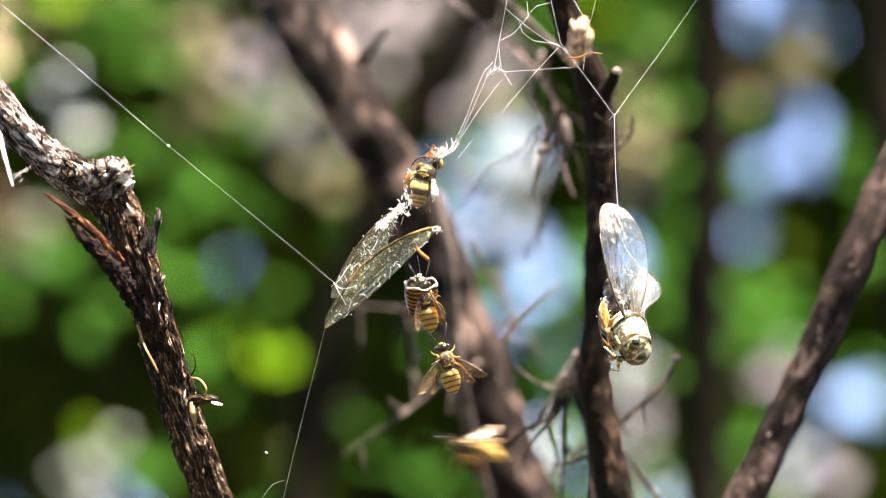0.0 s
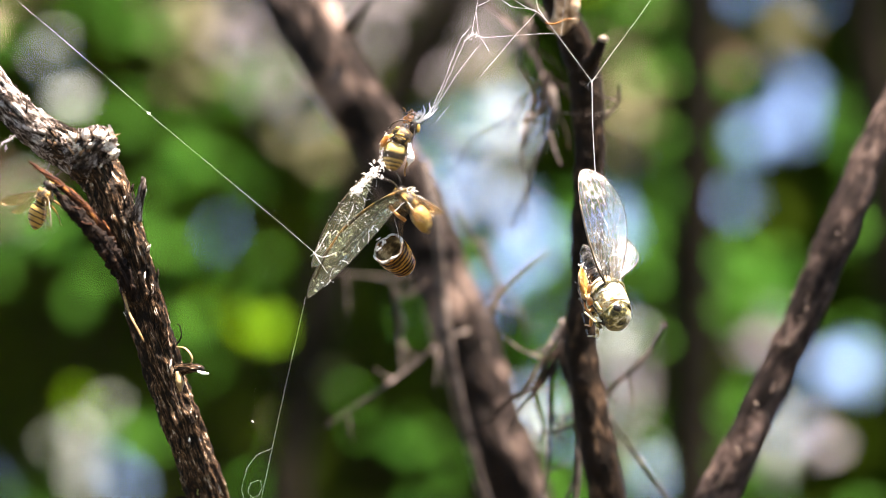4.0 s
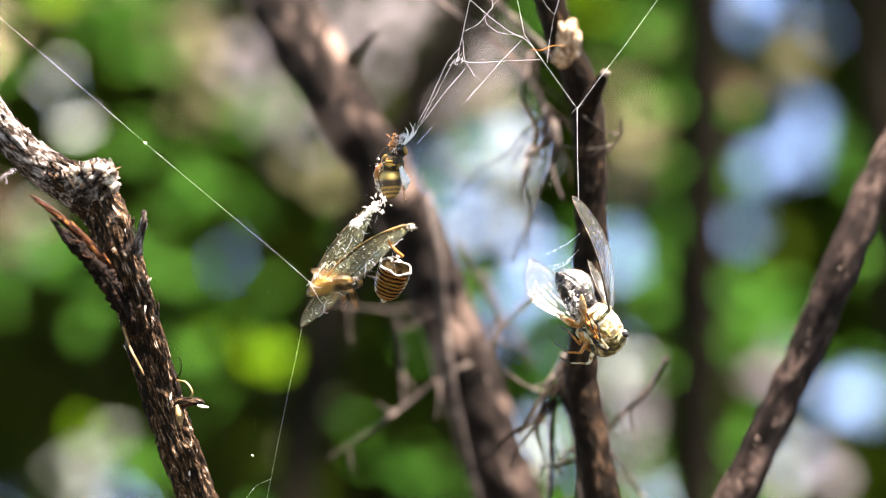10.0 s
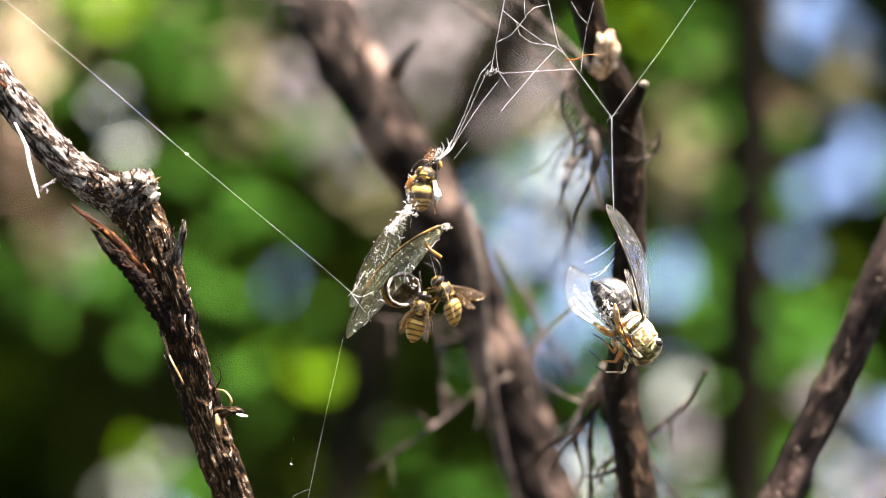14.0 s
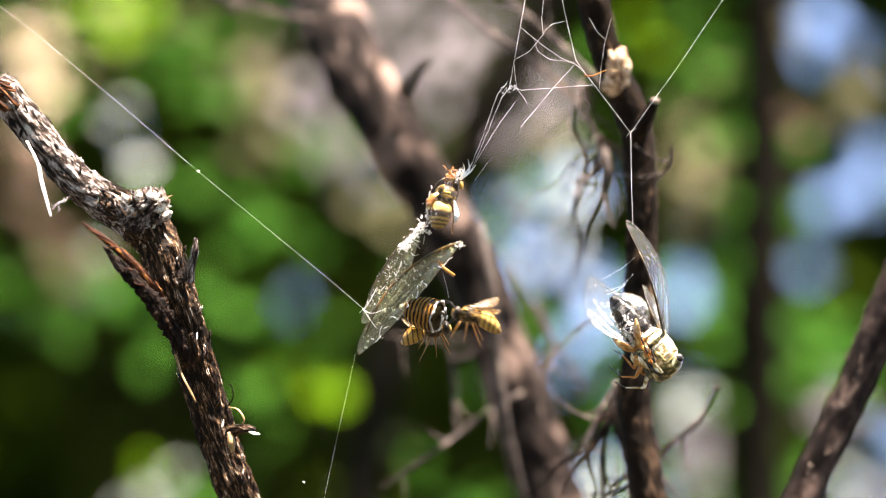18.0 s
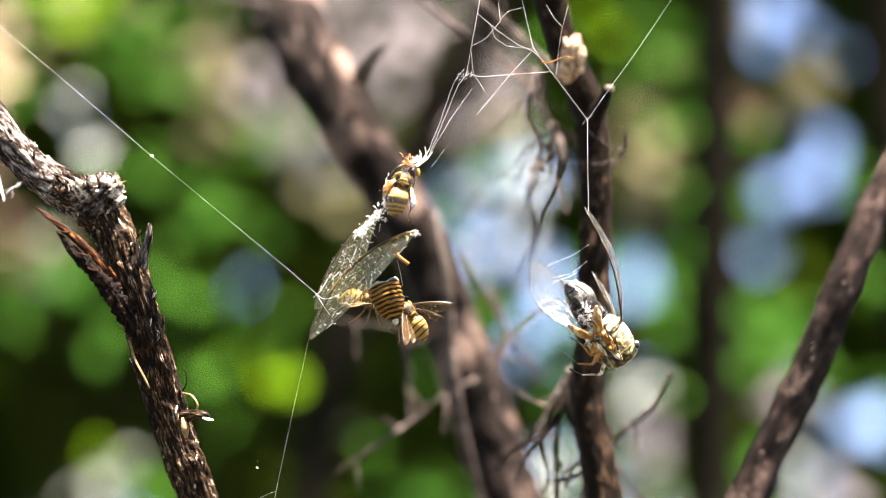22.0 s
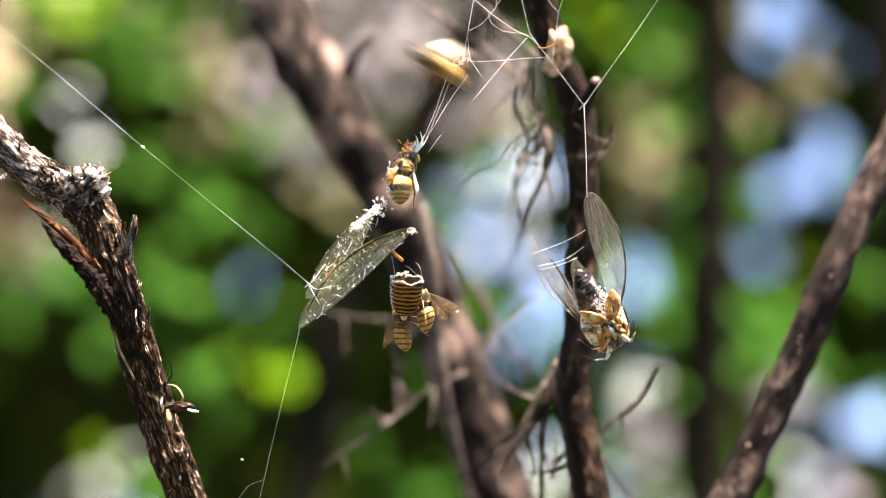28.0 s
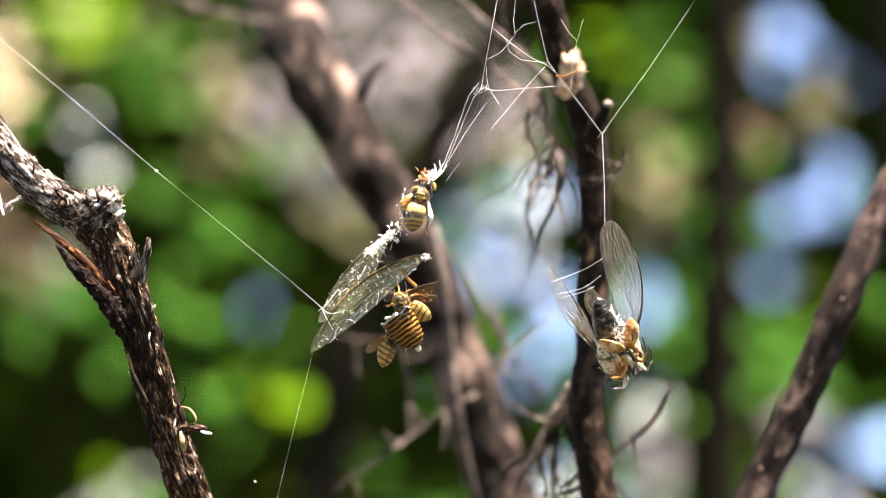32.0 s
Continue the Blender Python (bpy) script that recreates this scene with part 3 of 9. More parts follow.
for _ in range(18000):
    x, y = rnd.uniform(-4.5, 4.5), rnd.uniform(-4.5, 6.4)
    if ((x - 0.7) / 1.0) ** 2 + ((y - 0.2) / 1.6) ** 2 > 1:
        leaves.append(((x, y, 4.4 + 0.5 * noise.noise(Vector((x, y, 2))) + rnd.uniform(-0.25, 0.25)), rnd.uniform(0.16, 0.28), (0, 0, 1), 0.6))
leaf_mass("unseen_shade_canopy", LEAF_GREEN, leaves, "unseen leaf canopy added overhead to shade the background", "tree canopy")
# Unseen foliage ring, added to cut skylight from behind and the sides.
leaves = []
for _ in range(9000):
    a = radians(90) + rnd.choice((-1, 1)) * rnd.uniform(radians(28), radians(180))
    r = rnd.uniform(4.6, 5.8)
    leaves.append(((r * math.cos(a), r * math.sin(a), rnd.uniform(-0.1, 4.6)), rnd.uniform(0.16, 0.3), (-math.cos(a), -math.sin(a), 0.4), 0.7))
leaf_mass("unseen_skylight_blocker", LEAF_DARK, leaves, "unseen ring of dark foliage added to block skylight", "woodland")

# ---- sunlit sprays behind the branches ----


def leaf_spray(mat, u, v, wide, high, cover, label, seed):
    """A twig with a fan of leaves turned to the sun; offsets and half sizes per metre of distance from the eye."""
    rnd = random.Random(seed)
    d = rnd.uniform(1.95, 2.35)
    c, s = math.cos(radians(TILT)), math.sin(radians(TILT))
    at = Vector((u * d, d * c - v * d * s, EYE + d * s + v * d * c))
    ob = thing("leafy_spray", at, label, "leafy spray", "sunlit sprays")
    part("twig", stem([((0, 0, 0), 0.0006), ((0.01, 0.06, -0.05), 0.0007), ((0.03, 0.3, -0.4), 0.001), ((0.05, 0.4, -at[2] - 0.15), 0.004)], 16, 5), DARK_BARK, ob)
    verts, faces = [], []
    size = 0.021
    for _ in range(max(3, int(1.25 * cover * wide * high * d * d * math.pi / (0.42 * size * size)))):
        p = Vector((rnd.gauss(0, 0.58) * wide * d, rnd.gauss(0, 0.02), rnd.gauss(0, 0.58) * high * d))
        add_leaf(verts, faces, p, size * rnd.uniform(0.55, 1.4), rnd, (to_sun + Vector((0, -1.0, 0.2))), 0.4)
    me = bpy.data.meshes.new("leaves")
    me.from_pydata([tuple(q) for q in verts], [], faces)
    me.materials.append(mat)
    lv = new("leaves", me)
    lv.parent = ob
    tagged(lv, kind="stuff")
    return ob


for k, (u, v, wide, high, cover) in enumerate(((-0.190, 0.040, 0.0094, 0.0191, 0.60), (-0.168, 0.011, 0.0135, 0.0139, 0.55), (0.115, 0.069, 0.0090, 0.0292, 0.28), (-0.180, 0.015, 0.0090, 0.0112, 0.35))):
    leaf_spray(LEAF_ROSE, u, v, wide, high, cover, "rose-brown dry leaves in the sun", 100 + k)
# These sprays stand in for a sunlit trunk at the far left.
for k, (u, v, wide, high, cover) in enumerate(((-0.186, 0.090, 0.0108, 0.0180, 1.30), (-0.188, 0.068, 0.0081, 0.0135, 1.10))):
    leaf_spray(LEAF_CREAM, u, v, wide, high, cover, "cream leaf sprays standing in for a sunlit trunk", 200 + k)
for k, (u, v, wide, high, cover) in enumerate(((-0.154, 0.104, 0.0126, 0.0103, 0.70), (0.076, 0.054, 0.0108, 0.0225, 0.60), (0.080, 0.036, 0.0090, 0.0135, 0.50), (-0.099, 0.083, 0.0103, 0.0135, 0.60), (-0.094, 0.062, 0.0103, 0.0162, 0.80), (-0.048, 0.030, 0.0117, 0.0139, 0.55), (-0.119, 0.105, 0.0135, 0.0099, 0.30), (0.142, 0.075, 0.0099, 0.0108, 0.80), (-0.047, -0.066, 0.0135, 0.0124, 0.12), (0.018, 0.054, 0.0090, 0.0135, 0.35), (0.111, 0.101, 0.0090, 0.0112, 0.30), (0.078, 0.045, 0.0112, 0.0135, 0.30))):
    leaf_spray(LEAF_DRY, u, v, wide, high, cover, "pale tan dry leaves in the sun", 300 + k)
for k, (u, v, wide, high, cover) in enumerate(((-0.049, 0.108, 0.0112, 0.0135, 0.50), (-0.027, 0.103, 0.0157, 0.0135, 0.70), (-0.005, 0.100, 0.0112, 0.0135, 0.60), (-0.036, 0.078, 0.0112, 0.0135, 0.60), (-0.015, 0.075, 0.0135, 0.0180, 0.75), (-0.003, 0.063, 0.0090, 0.0157, 0.50), (-0.071, 0.087, 0.0103, 0.0148, 0.40), (-0.067, 0.065, 0.0103, 0.0135, 0.22), (0.140, -0.052, 0.0112, 0.0180, 0.60), (0.077, -0.066, 0.0112, 0.0135, 0.65), (-0.085, 0.078, 0.0081, 0.0112, 0.30), (0.082, -0.066, 0.0099, 0.0135, 0.30), (0.153, -0.090, 0.0090, 0.0099, 0.50), (-0.071, 0.053, 0.0090, 0.0135, 0.45), (0.010, 0.074, 0.0126, 0.0180, 0.65), (0.024, 0.068, 0.0090, 0.0135, 0.40))):
    leaf_spray(LEAF_GREY, u, v, wide, high, cover, "withered grey leaves in soft light", 400 + k)
for k, (u, v, wide, high, cover) in enumerate(((-0.154, 0.101, 0.0121, 0.0117, 0.50), (-0.139, -0.077, 0.0067, 0.0076, 0.50), (-0.156, 0.104, 0.0148, 0.0112, 1.00), (-0.147, 0.108, 0.0112, 0.0090, 0.70), (-0.082, -0.039, 0.0094, 0.0063, 0.75), (-0.066, -0.044, 0.0076, 0.0049, 0.60), (0.007, -0.012, 0.0076, 0.0090, 0.40), (0.061, 0.105, 0.0090, 0.0135, 0.25))):
    leaf_spray(LEAF_LIME, u, v, wide, high, cover, "sunlit yellow-green young leaves", 500 + k)
for k, (u, v, wide, high, cover) in enumerate(((0.089, -0.095, 0.0135, 0.0112, 0.60), (0.032, -0.093, 0.0112, 0.0112, 0.50), (-0.067, -0.095, 0.0157, 0.0112, 0.12), (0.113, -0.095, 0.0135, 0.0112, 0.50), (-0.004, -0.095, 0.0135, 0.0090, 0.30), (0.122, -0.111, 0.0135, 0.0112, 0.50), (0.059, -0.113, 0.0112, 0.0112, 0.40), (-0.157, -0.115, 0.0135, 0.0112, 0.40), (-0.119, -0.079, 0.0112, 0.0090, 0.20), (-0.152, -0.004, 0.0126, 0.0121, 0.80), (-0.139, -0.025, 0.0090, 0.0090, 0.25), (0.046, -0.113, 0.0112, 0.0112, 0.60), (0.069, -0.108, 0.0090, 0.0090, 0.35), (0.140, -0.034, 0.0135, 0.0135, 0.60), (0.099, 0.047, 0.0103, 0.0247, 0.25), (0.086, 0.081, 0.0112, 0.0225, 0.20), (-0.096, -0.041, 0.0117, 0.0099, 0.60), (-0.126, 0.101, 0.0112, 0.0090, 0.40))):
    leaf_spray(LEAF_GREEN, u, v, wide, high, cover, "sunlit bright green leafy spray", 600 + k)
for k, (u, v, wide, high, cover) in enumerate(((-0.110, 0.027, 0.0103, 0.0090, 0.50), (-0.036, 0.009, 0.0067, 0.0090, 0.20), (-0.134, 0.089, 0.0130, 0.0130, 0.70), (-0.121, 0.078, 0.0112, 0.0101, 0.50), (-0.094, 0.021, 0.0157, 0.0099, 0.80), (-0.078, 0.018, 0.0099, 0.0090, 0.60), (-0.123, 0.040, 0.0117, 0.0112, 0.50), (-0.119, 0.002, 0.0103, 0.0117, 0.75), (-0.110, -0.012, 0.0090, 0.0090, 0.40), (-0.162, 0.001, 0.0108, 0.0108, 0.50), (-0.164, -0.016, 0.0085, 0.0090, 0.50), (0.075, 0.101, 0.0126, 0.0180, 0.22), (0.072, 0.078, 0.0112, 0.0157, 0.25), (0.088, -0.018, 0.0126, 0.0121, 0.80), (0.090, 0.006, 0.0090, 0.0090, 0.30), (0.121, -0.030, 0.0157, 0.0148, 0.90), (0.106, -0.048, 0.0112, 0.0112, 0.30), (0.131, -0.018, 0.0112, 0.0112, 0.40))):
    leaf_spray(LEAF_GREEN, u, v, wide, high, cover, "sunlit bright green leafy spray", 700 + k)
for k, (u, v, wide, high, cover) in enumerate(((-0.092, -0.057, 0.0112, 0.0090, 0.20), (-0.108, -0.075, 0.0135, 0.0112, 0.15), (0.000, 0.020, 0.0076, 0.0112, 0.50), (0.018, -0.018, 0.0081, 0.0090, 0.30), (0.005, -0.041, 0.0112, 0.0103, 0.35), (0.057, -0.070, 0.0112, 0.0112, 0.40), (-0.171, 0.101, 0.0090, 0.0090, 0.30), (-0.144, 0.033, 0.0090, 0.0090, 0.30), (-0.067, -0.012, 0.0112, 0.0090, 0.25), (0.090, 0.058, 0.0090, 0.0157, 0.25), (-0.018, -0.079, 0.0135, 0.0090, 0.35), (-0.076, -0.025, 0.0135, 0.0090, 0.30), (0.126, -0.077, 0.0135, 0.0090, 0.40), (-0.189, -0.012, 0.0112, 0.0135, 0.25), (0.097, -0.077, 0.0112, 0.0090, 0.35))):
    leaf_spray(LEAF_GREEN, u, v, wide, high, cover, "sunlit bright green leafy spray", 800 + k)
# Pale sprays added to whiten the sky openings and other bright spots.
for k, (u, v, wide, high, cover) in enumerate(((-0.139, -0.087, 0.0094, 0.0166, 0.65), (0.142, -0.086, 0.0112, 0.0112, 0.50), (-0.157, 0.002, 0.0072, 0.0085, 0.35), (-0.153, 0.060, 0.0090, 0.0126, 0.15), (0.037, -0.072, 0.0099, 0.0108, 0.40), (0.078, -0.081, 0.0103, 0.0126, 0.45), (0.073, -0.054, 0.0090, 0.0112, 0.30), (0.033, -0.090, 0.0090, 0.0090, 0.30), (0.027, 0.035, 0.0094, 0.0099, 0.55), (0.013, 0.009, 0.0117, 0.0108, 0.50), (0.028, 0.002, 0.0099, 0.0099, 0.30), (0.003, 0.032, 0.0090, 0.0090, 0.25), (0.023, 0.020, 0.0099, 0.0099, 0.35), (0.036, 0.029, 0.0067, 0.0067, 0.30))):
    leaf_spray(LEAF_SILVER, u, v, wide, high, cover, "whitish leaves added for bright sky patches and pale spots", 900 + k)

rnd = random.Random(31)
leaves = []
for _ in range(2600):
    d = rnd.uniform(1.9, 2.4)
    u, v = rnd.uniform(-0.23, 0.21), rnd.uniform(-0.13, 0.14)
    lump = noise.noise(Vector((u * 26, v * 26, 4.2))) + 0.5 * noise.noise(Vector((u * 60, v * 60, 1.7)))
    if lump > 0.36 and not (u < -0.01 and v < -0.025):
        leaves.append(((u * d, d * math.cos(radians(TILT)) - v * d * math.sin(radians(TILT)), EYE + d * math.sin(radians(TILT)) + v * d * math.cos(radians(TILT))), rnd.uniform(0.010, 0.024), to_sun + Vector((0, -1.0, 0.2)), 0.5))
leaf_mass("sunlit_foliage", LEAF_GREEN, leaves, "scattered sunlit green leaves of the thicket", "foliage")

# ---- trunks and branches ----


def trunk(name, pts, mat, label, category, n=80, seg=20, rough=0.12, freq=60, ridge=0.1, origin=None):
    o = origin or pts[len(pts) // 2][0]
    ob = thing(name, o, label, category)
    part("stem", stem(local(pts, o), n, seg, rough=rough, freq=freq, ridge=ridge), mat, ob)
    if name == "far_trunk":
        rnd = random.Random(int(abs(o[0]) * 1e4))
        path = smooth_path(local(pts, o), 80)
        for _ in range(14):
            i = rnd.randrange(2, 50)
            a = rnd.uniform(-1.5, 1.5)
            side = Vector((math.sin(a), -math.cos(a), 0))
            part("bark_ridge", stem([(path[i + k].to_3d() + side * path[i + k][3] * 0.98, path[i + k][3] * w) for k, w in ((0, 0.04), (3, 0.16), (7, 0.14), (10, 0.03))], 18, 6, rough=0.4, freq=90, flat=0.6), mat, ob)
    return ob


mid = trunk("leaning_trunk", [((-0.1021, 0.9079, 1.9618), 0.01146), ((-0.0615, 0.8019, 1.8415), 0.01193), ((-0.0443, 0.7248, 1.7842), 0.01078), ((-0.0295, 0.7131, 1.7523), 0.00913), ((-0.0143, 0.7196, 1.7295), 0.00895), ((-0.0032, 0.7257, 1.7083), 0.00895), ((0.0065, 0.7327, 1.6838), 0.00931), ((0.0163, 0.7407, 1.656), 0.00967), ((0.0239, 0.7472, 1.6332), 0.01003), ((0.0517, 0.8883, 1.5404), 0.01193), ((0.12, 1.0, 0.6), 0.018), ((0.14, 1.05, -0.1), 0.026)], BROWN_BARK, "dark brown leaning shrub trunk with sunlit patches put into its colour", "tree trunk", 150, 22, 0.12, 70, 0.12)
part("side_stem", stem(local([((-0.0015, 0.6924, 1.7157), 0.00110), ((0.0018, 0.6873, 1.6972), 0.00161), ((0.0034, 0.6926, 1.6787), 0.00171), ((0.0058, 0.6983, 1.6586), 0.00161), ((0.0108, 0.7144, 1.6389), 0.00150), ((0.0245, 0.7466, 1.5992), 0.00150)], mid.location), 40, 10, rough=0.15, freq=120), TWIG, mid, "thin grey stem along the trunk")
for a, b, c, r in (((-0.0241, 0.7009, 1.7587), (-0.0197, 0.6896, 1.7615), (-0.0153, 0.6793, 1.7611), 0.00115), ((-0.0385, 0.7201, 1.764), (-0.0329, 0.7079, 1.7703), (-0.0308, 0.6976, 1.7699), 0.00096)):
    part("stub", stem(local([(a, r * 2), (b, r), (c, r * 0.5)], mid.location), 8, 6, rough=0.2, freq=200), TWIG, mid)

right = trunk("upright_stem", [((0.0211, 0.5858, 1.7837), 0.00447), ((0.0293, 0.6035, 1.746), 0.00425), ((0.0334, 0.6106, 1.7331), 0.00415), ((0.0389, 0.6173, 1.7216), 0.00443), ((0.0412, 0.6218, 1.706), 0.00433), ((0.0415, 0.6275, 1.6862), 0.00443), ((0.0409, 0.634, 1.6636), 0.00462), ((0.0394, 0.6376, 1.6508), 0.00452), ((0.0421, 0.6433, 1.631), 0.00472), ((0.0453, 0.6478, 1.6155), 0.00481), ((0.055, 0.6774, 1.56), 0.00572), ((0.1, 0.72, 0.7), 0.008), ((0.11, 0.75, -0.1), 0.012)], DARK_BARK, "dark upright shrub stem with short broken stubs", "tree stem", 170, 18, 0.16, 140, 0.15)
part("broken_stub", stem(local([((0.0333, 0.6112, 1.7263), 0.00270), ((0.0349, 0.6069, 1.7294), 0.00252), ((0.0357, 0.6039, 1.7324), 0.00213), ((0.0365, 0.6026, 1.7347), 0.00078)], right.location), 14, 10, rough=0.35, freq=400), FRESH_WOOD, right, "pale freshly broken stub")
part("broken_prong", stem(local([((0.0337, 0.6077, 1.7266), 0.00194), ((0.0336, 0.6044, 1.7308), 0.00136), ((0.033, 0.6028, 1.7339), 0.00048)], right.location), 12, 8, rough=0.4, freq=400), FRESH_WOOD, right, "pale splintered prong")
part("broken_prong", stem(local([((0.0363, 0.607, 1.7263), 0.00194), ((0.0371, 0.6041, 1.7294), 0.00155), ((0.0376, 0.6029, 1.7314), 0.00058)], right.location), 12, 8, rough=0.4, freq=400), FRESH_WOOD, right, "pale splintered prong")
part("stub", stem(local([((0.0405, 0.6163, 1.7158), 0.00243), ((0.0425, 0.6101, 1.7182), 0.00186), ((0.0443, 0.6065, 1.7211), 0.00115)], right.location), 12, 9, rough=0.25, freq=300), DARK_BARK, right)
part("stub_end", ball(0.0013, (1, 1, 0.7), Vector((0.0445, 0.6064, 1.7213)) - right.location), FLECK, right, "pale cut end")

slant = trunk("slanting_branch", [((0.1492, 0.6469, 1.762), 0.00469), ((0.128, 0.6452, 1.7202), 0.00473), ((0.1184, 0.6435, 1.702), 0.00475), ((0.1098, 0.6422, 1.6827), 0.00496), ((0.0981, 0.6497, 1.6565), 0.00506), ((0.0842, 0.658, 1.6276), 0.00534), ((0.0775, 0.6619, 1.6142), 0.00553), ((0.0606, 0.6857, 1.5789), 0.00662), ((0.05, 0.74, 0.9), 0.009), ((0.04, 0.76, -0.1), 0.014)], SLANT_BARK, "slanting brown branch with pale flecks", "branch", 110, 16, 0.14, 110, 0.12)
for p in ((0.0991, 0.64, 1.6605), (0.094, 0.6425, 1.652), (0.0902, 0.646, 1.6399), (0.0811, 0.6517, 1.6237), (0.1087, 0.6361, 1.6779), (0.0978, 0.6449, 1.6553), (0.0779, 0.6551, 1.627), (0.1035, 0.6417, 1.6679), (0.0862, 0.6509, 1.6356)):
    part("pale_fleck", crumbs(4, (0.0005, 0.0001, 0.0014), 0.0003, Vector(p) - slant.location, int(p[2] * 9999)), FLECK, slant, "pale fleck on the bark")

dark = trunk("far_trunk", [((0.1613, 1.3358, 2.2835), 0.013), ((0.1599, 1.4009, 2.0565), 0.0125), ((0.1572, 1.4474, 1.8943), 0.0135), ((0.1555, 1.4939, 1.7322), 0.014), ((0.17, 1.5, 0.9), 0.016), ((0.17, 1.5, -0.1), 0.03)], SHADE_BARK, "tree trunk with deep shade put into its dark bark", "tree trunk", 60, 16, 0.14, 30, 0.1)
trunk("far_trunk", [((0.2669, 1.3358, 2.2835), 0.015), ((0.2604, 1.4102, 2.024), 0.013), ((0.2753, 1.4474, 1.8943), 0.014), ((0.3023, 1.4939, 1.7322), 0.014), ((0.34, 1.5, -0.1), 0.03)], SHADE_BARK, "tree trunk with deep shade put into its dark bark", "tree trunk", 60, 16, 0.14, 30, 0.1)
trunk("far_trunk", [((0.0534, 1.239, 2.0767), 0.0125), ((0.0188, 1.2616, 1.9979), 0.0125), ((-0.0058, 1.2733, 1.957), 0.0125), ((-0.0225, 1.2826, 1.9249), 0.0115), ((-0.0559, 1.3077, 1.8374), 0.010), ((-0.0802, 1.3445, 1.709), 0.010), ((-0.12, 1.35, -0.1), 0.03)], SHADE_BARK, "crossing trunk with shade put into its dark bark", "tree trunk", 60, 16, 0.14, 30, 0.1)

# ---- twigs ----
HIGH_TWIGS = [
    [((-0.0102, 0.6579, 1.7716), 0.00084), ((0.0025, 0.6577, 1.7604), 0.00084), ((0.0151, 0.6571, 1.7506), 0.00079), ((0.0253, 0.6567, 1.7399), 0.00075), ((0.0322, 0.6568, 1.7275), 0.00066)],
    [((0.001, 0.6566, 1.7762), 0.00074), ((0.0136, 0.6535, 1.763), 0.00075), ((0.0244, 0.65, 1.7515), 0.00070), ((0.0328, 0.6339, 1.7356), 0.00066)],
    [((0.0275, 0.6521, 1.744), 0.00057), ((0.0241, 0.6493, 1.7298), 0.00051), ((0.028, 0.6519, 1.7209), 0.00051), ((0.0247, 0.649, 1.707), 0.00039), ((0.0262, 0.6519, 1.6967), 0.00032), ((0.0224, 0.6553, 1.6849), 0.00026)],
    [((0.0311, 0.6502, 1.7268), 0.00103), ((0.0335, 0.646, 1.7173), 0.00142), ((0.0323, 0.6479, 1.7106), 0.00078), ((0.0277, 0.6511, 1.6996), 0.00039), ((0.0254, 0.6545, 1.6878), 0.00026)],
    [((0.0343, 0.6565, 1.6569), 0.00065), ((0.0305, 0.6586, 1.6496), 0.00058), ((0.0244, 0.6617, 1.6386), 0.00046)],
    [((0.0354, 0.6492, 1.6582), 0.00078), ((0.0324, 0.6534, 1.6438), 0.00072), ((0.0317, 0.6584, 1.6264), 0.00065), ((0.0302, 0.6633, 1.6091), 0.00065)],
]
LOW_TWIGS = [
    [((0.0373, 0.6449, 1.6495), 0.00117), ((0.0398, 0.6486, 1.6366), 0.00104), ((0.0393, 0.6518, 1.6252), 0.00098), ((0.0381, 0.6568, 1.608), 0.00091)],
    [((0.0444, 0.6559, 1.6351), 0.00065), ((0.049, 0.6542, 1.6409), 0.00065), ((0.0569, 0.6489, 1.6474), 0.00058), ((0.0617, 0.6453, 1.6551), 0.00052)],
    [((0.0456, 0.6619, 1.6379), 0.00058), ((0.051, 0.664, 1.6306), 0.00051), ((0.0591, 0.6735, 1.6216), 0.00045), ((0.0674, 0.683, 1.6124), 0.00039)],
    [((0.0107, 0.7015, 1.6676), 0.00074), ((0.0026, 0.6962, 1.6622), 0.00070), ((-0.0055, 0.6979, 1.656), 0.00065), ((-0.0134, 0.6931, 1.6489), 0.00056), ((-0.0229, 0.6949, 1.6428), 0.00042), ((-0.0293, 0.6961, 1.6385), 0.00019)],
    [((-0.0054, 0.7226, 1.6899), 0.00029), ((-0.0157, 0.7164, 1.6874), 0.00034), ((-0.0304, 0.7096, 1.6873), 0.00026)],
    [((0.0142, 0.7071, 1.696), 0.00050), ((0.0198, 0.7043, 1.6817), 0.00050), ((0.0156, 0.7015, 1.6676), 0.00038), ((0.0172, 0.7042, 1.6583), 0.00031)],
]
FINE_TWIGS = [
    [((0.034, 0.708, 1.6929), 0.00044), ((0.0239, 0.7038, 1.6833), 0.00044), ((0.0139, 0.7006, 1.6707), 0.00038)],
    [((0.0077, 0.717, 1.7093), 0.00056), ((0.0144, 0.7207, 1.6963), 0.00049), ((0.0262, 0.7253, 1.6802), 0.00044), ((0.0296, 0.7281, 1.6705), 0.00031)],
    [((0.0455, 0.6189, 1.7043), 0.00046), ((0.0487, 0.6145, 1.7074), 0.00040), ((0.0489, 0.6121, 1.7112), 0.00026)],
    [((-0.0081, 0.7143, 1.6707), 0.00075), ((-0.0106, 0.7107, 1.6834), 0.00062), ((-0.0092, 0.7134, 1.6738), 0.00062), ((-0.0081, 0.718, 1.658), 0.00062)],
    [((-0.0459, 0.7212, 1.7902), 0.00098), ((-0.0616, 0.7208, 1.7919), 0.00092), ((-0.0849, 0.725, 1.8011), 0.00079)],
    [((0.0339, 0.6579, 1.6279), 0.00046), ((0.0369, 0.6563, 1.6337), 0.00039), ((0.0395, 0.6502, 1.6309), 0.00033)],
]
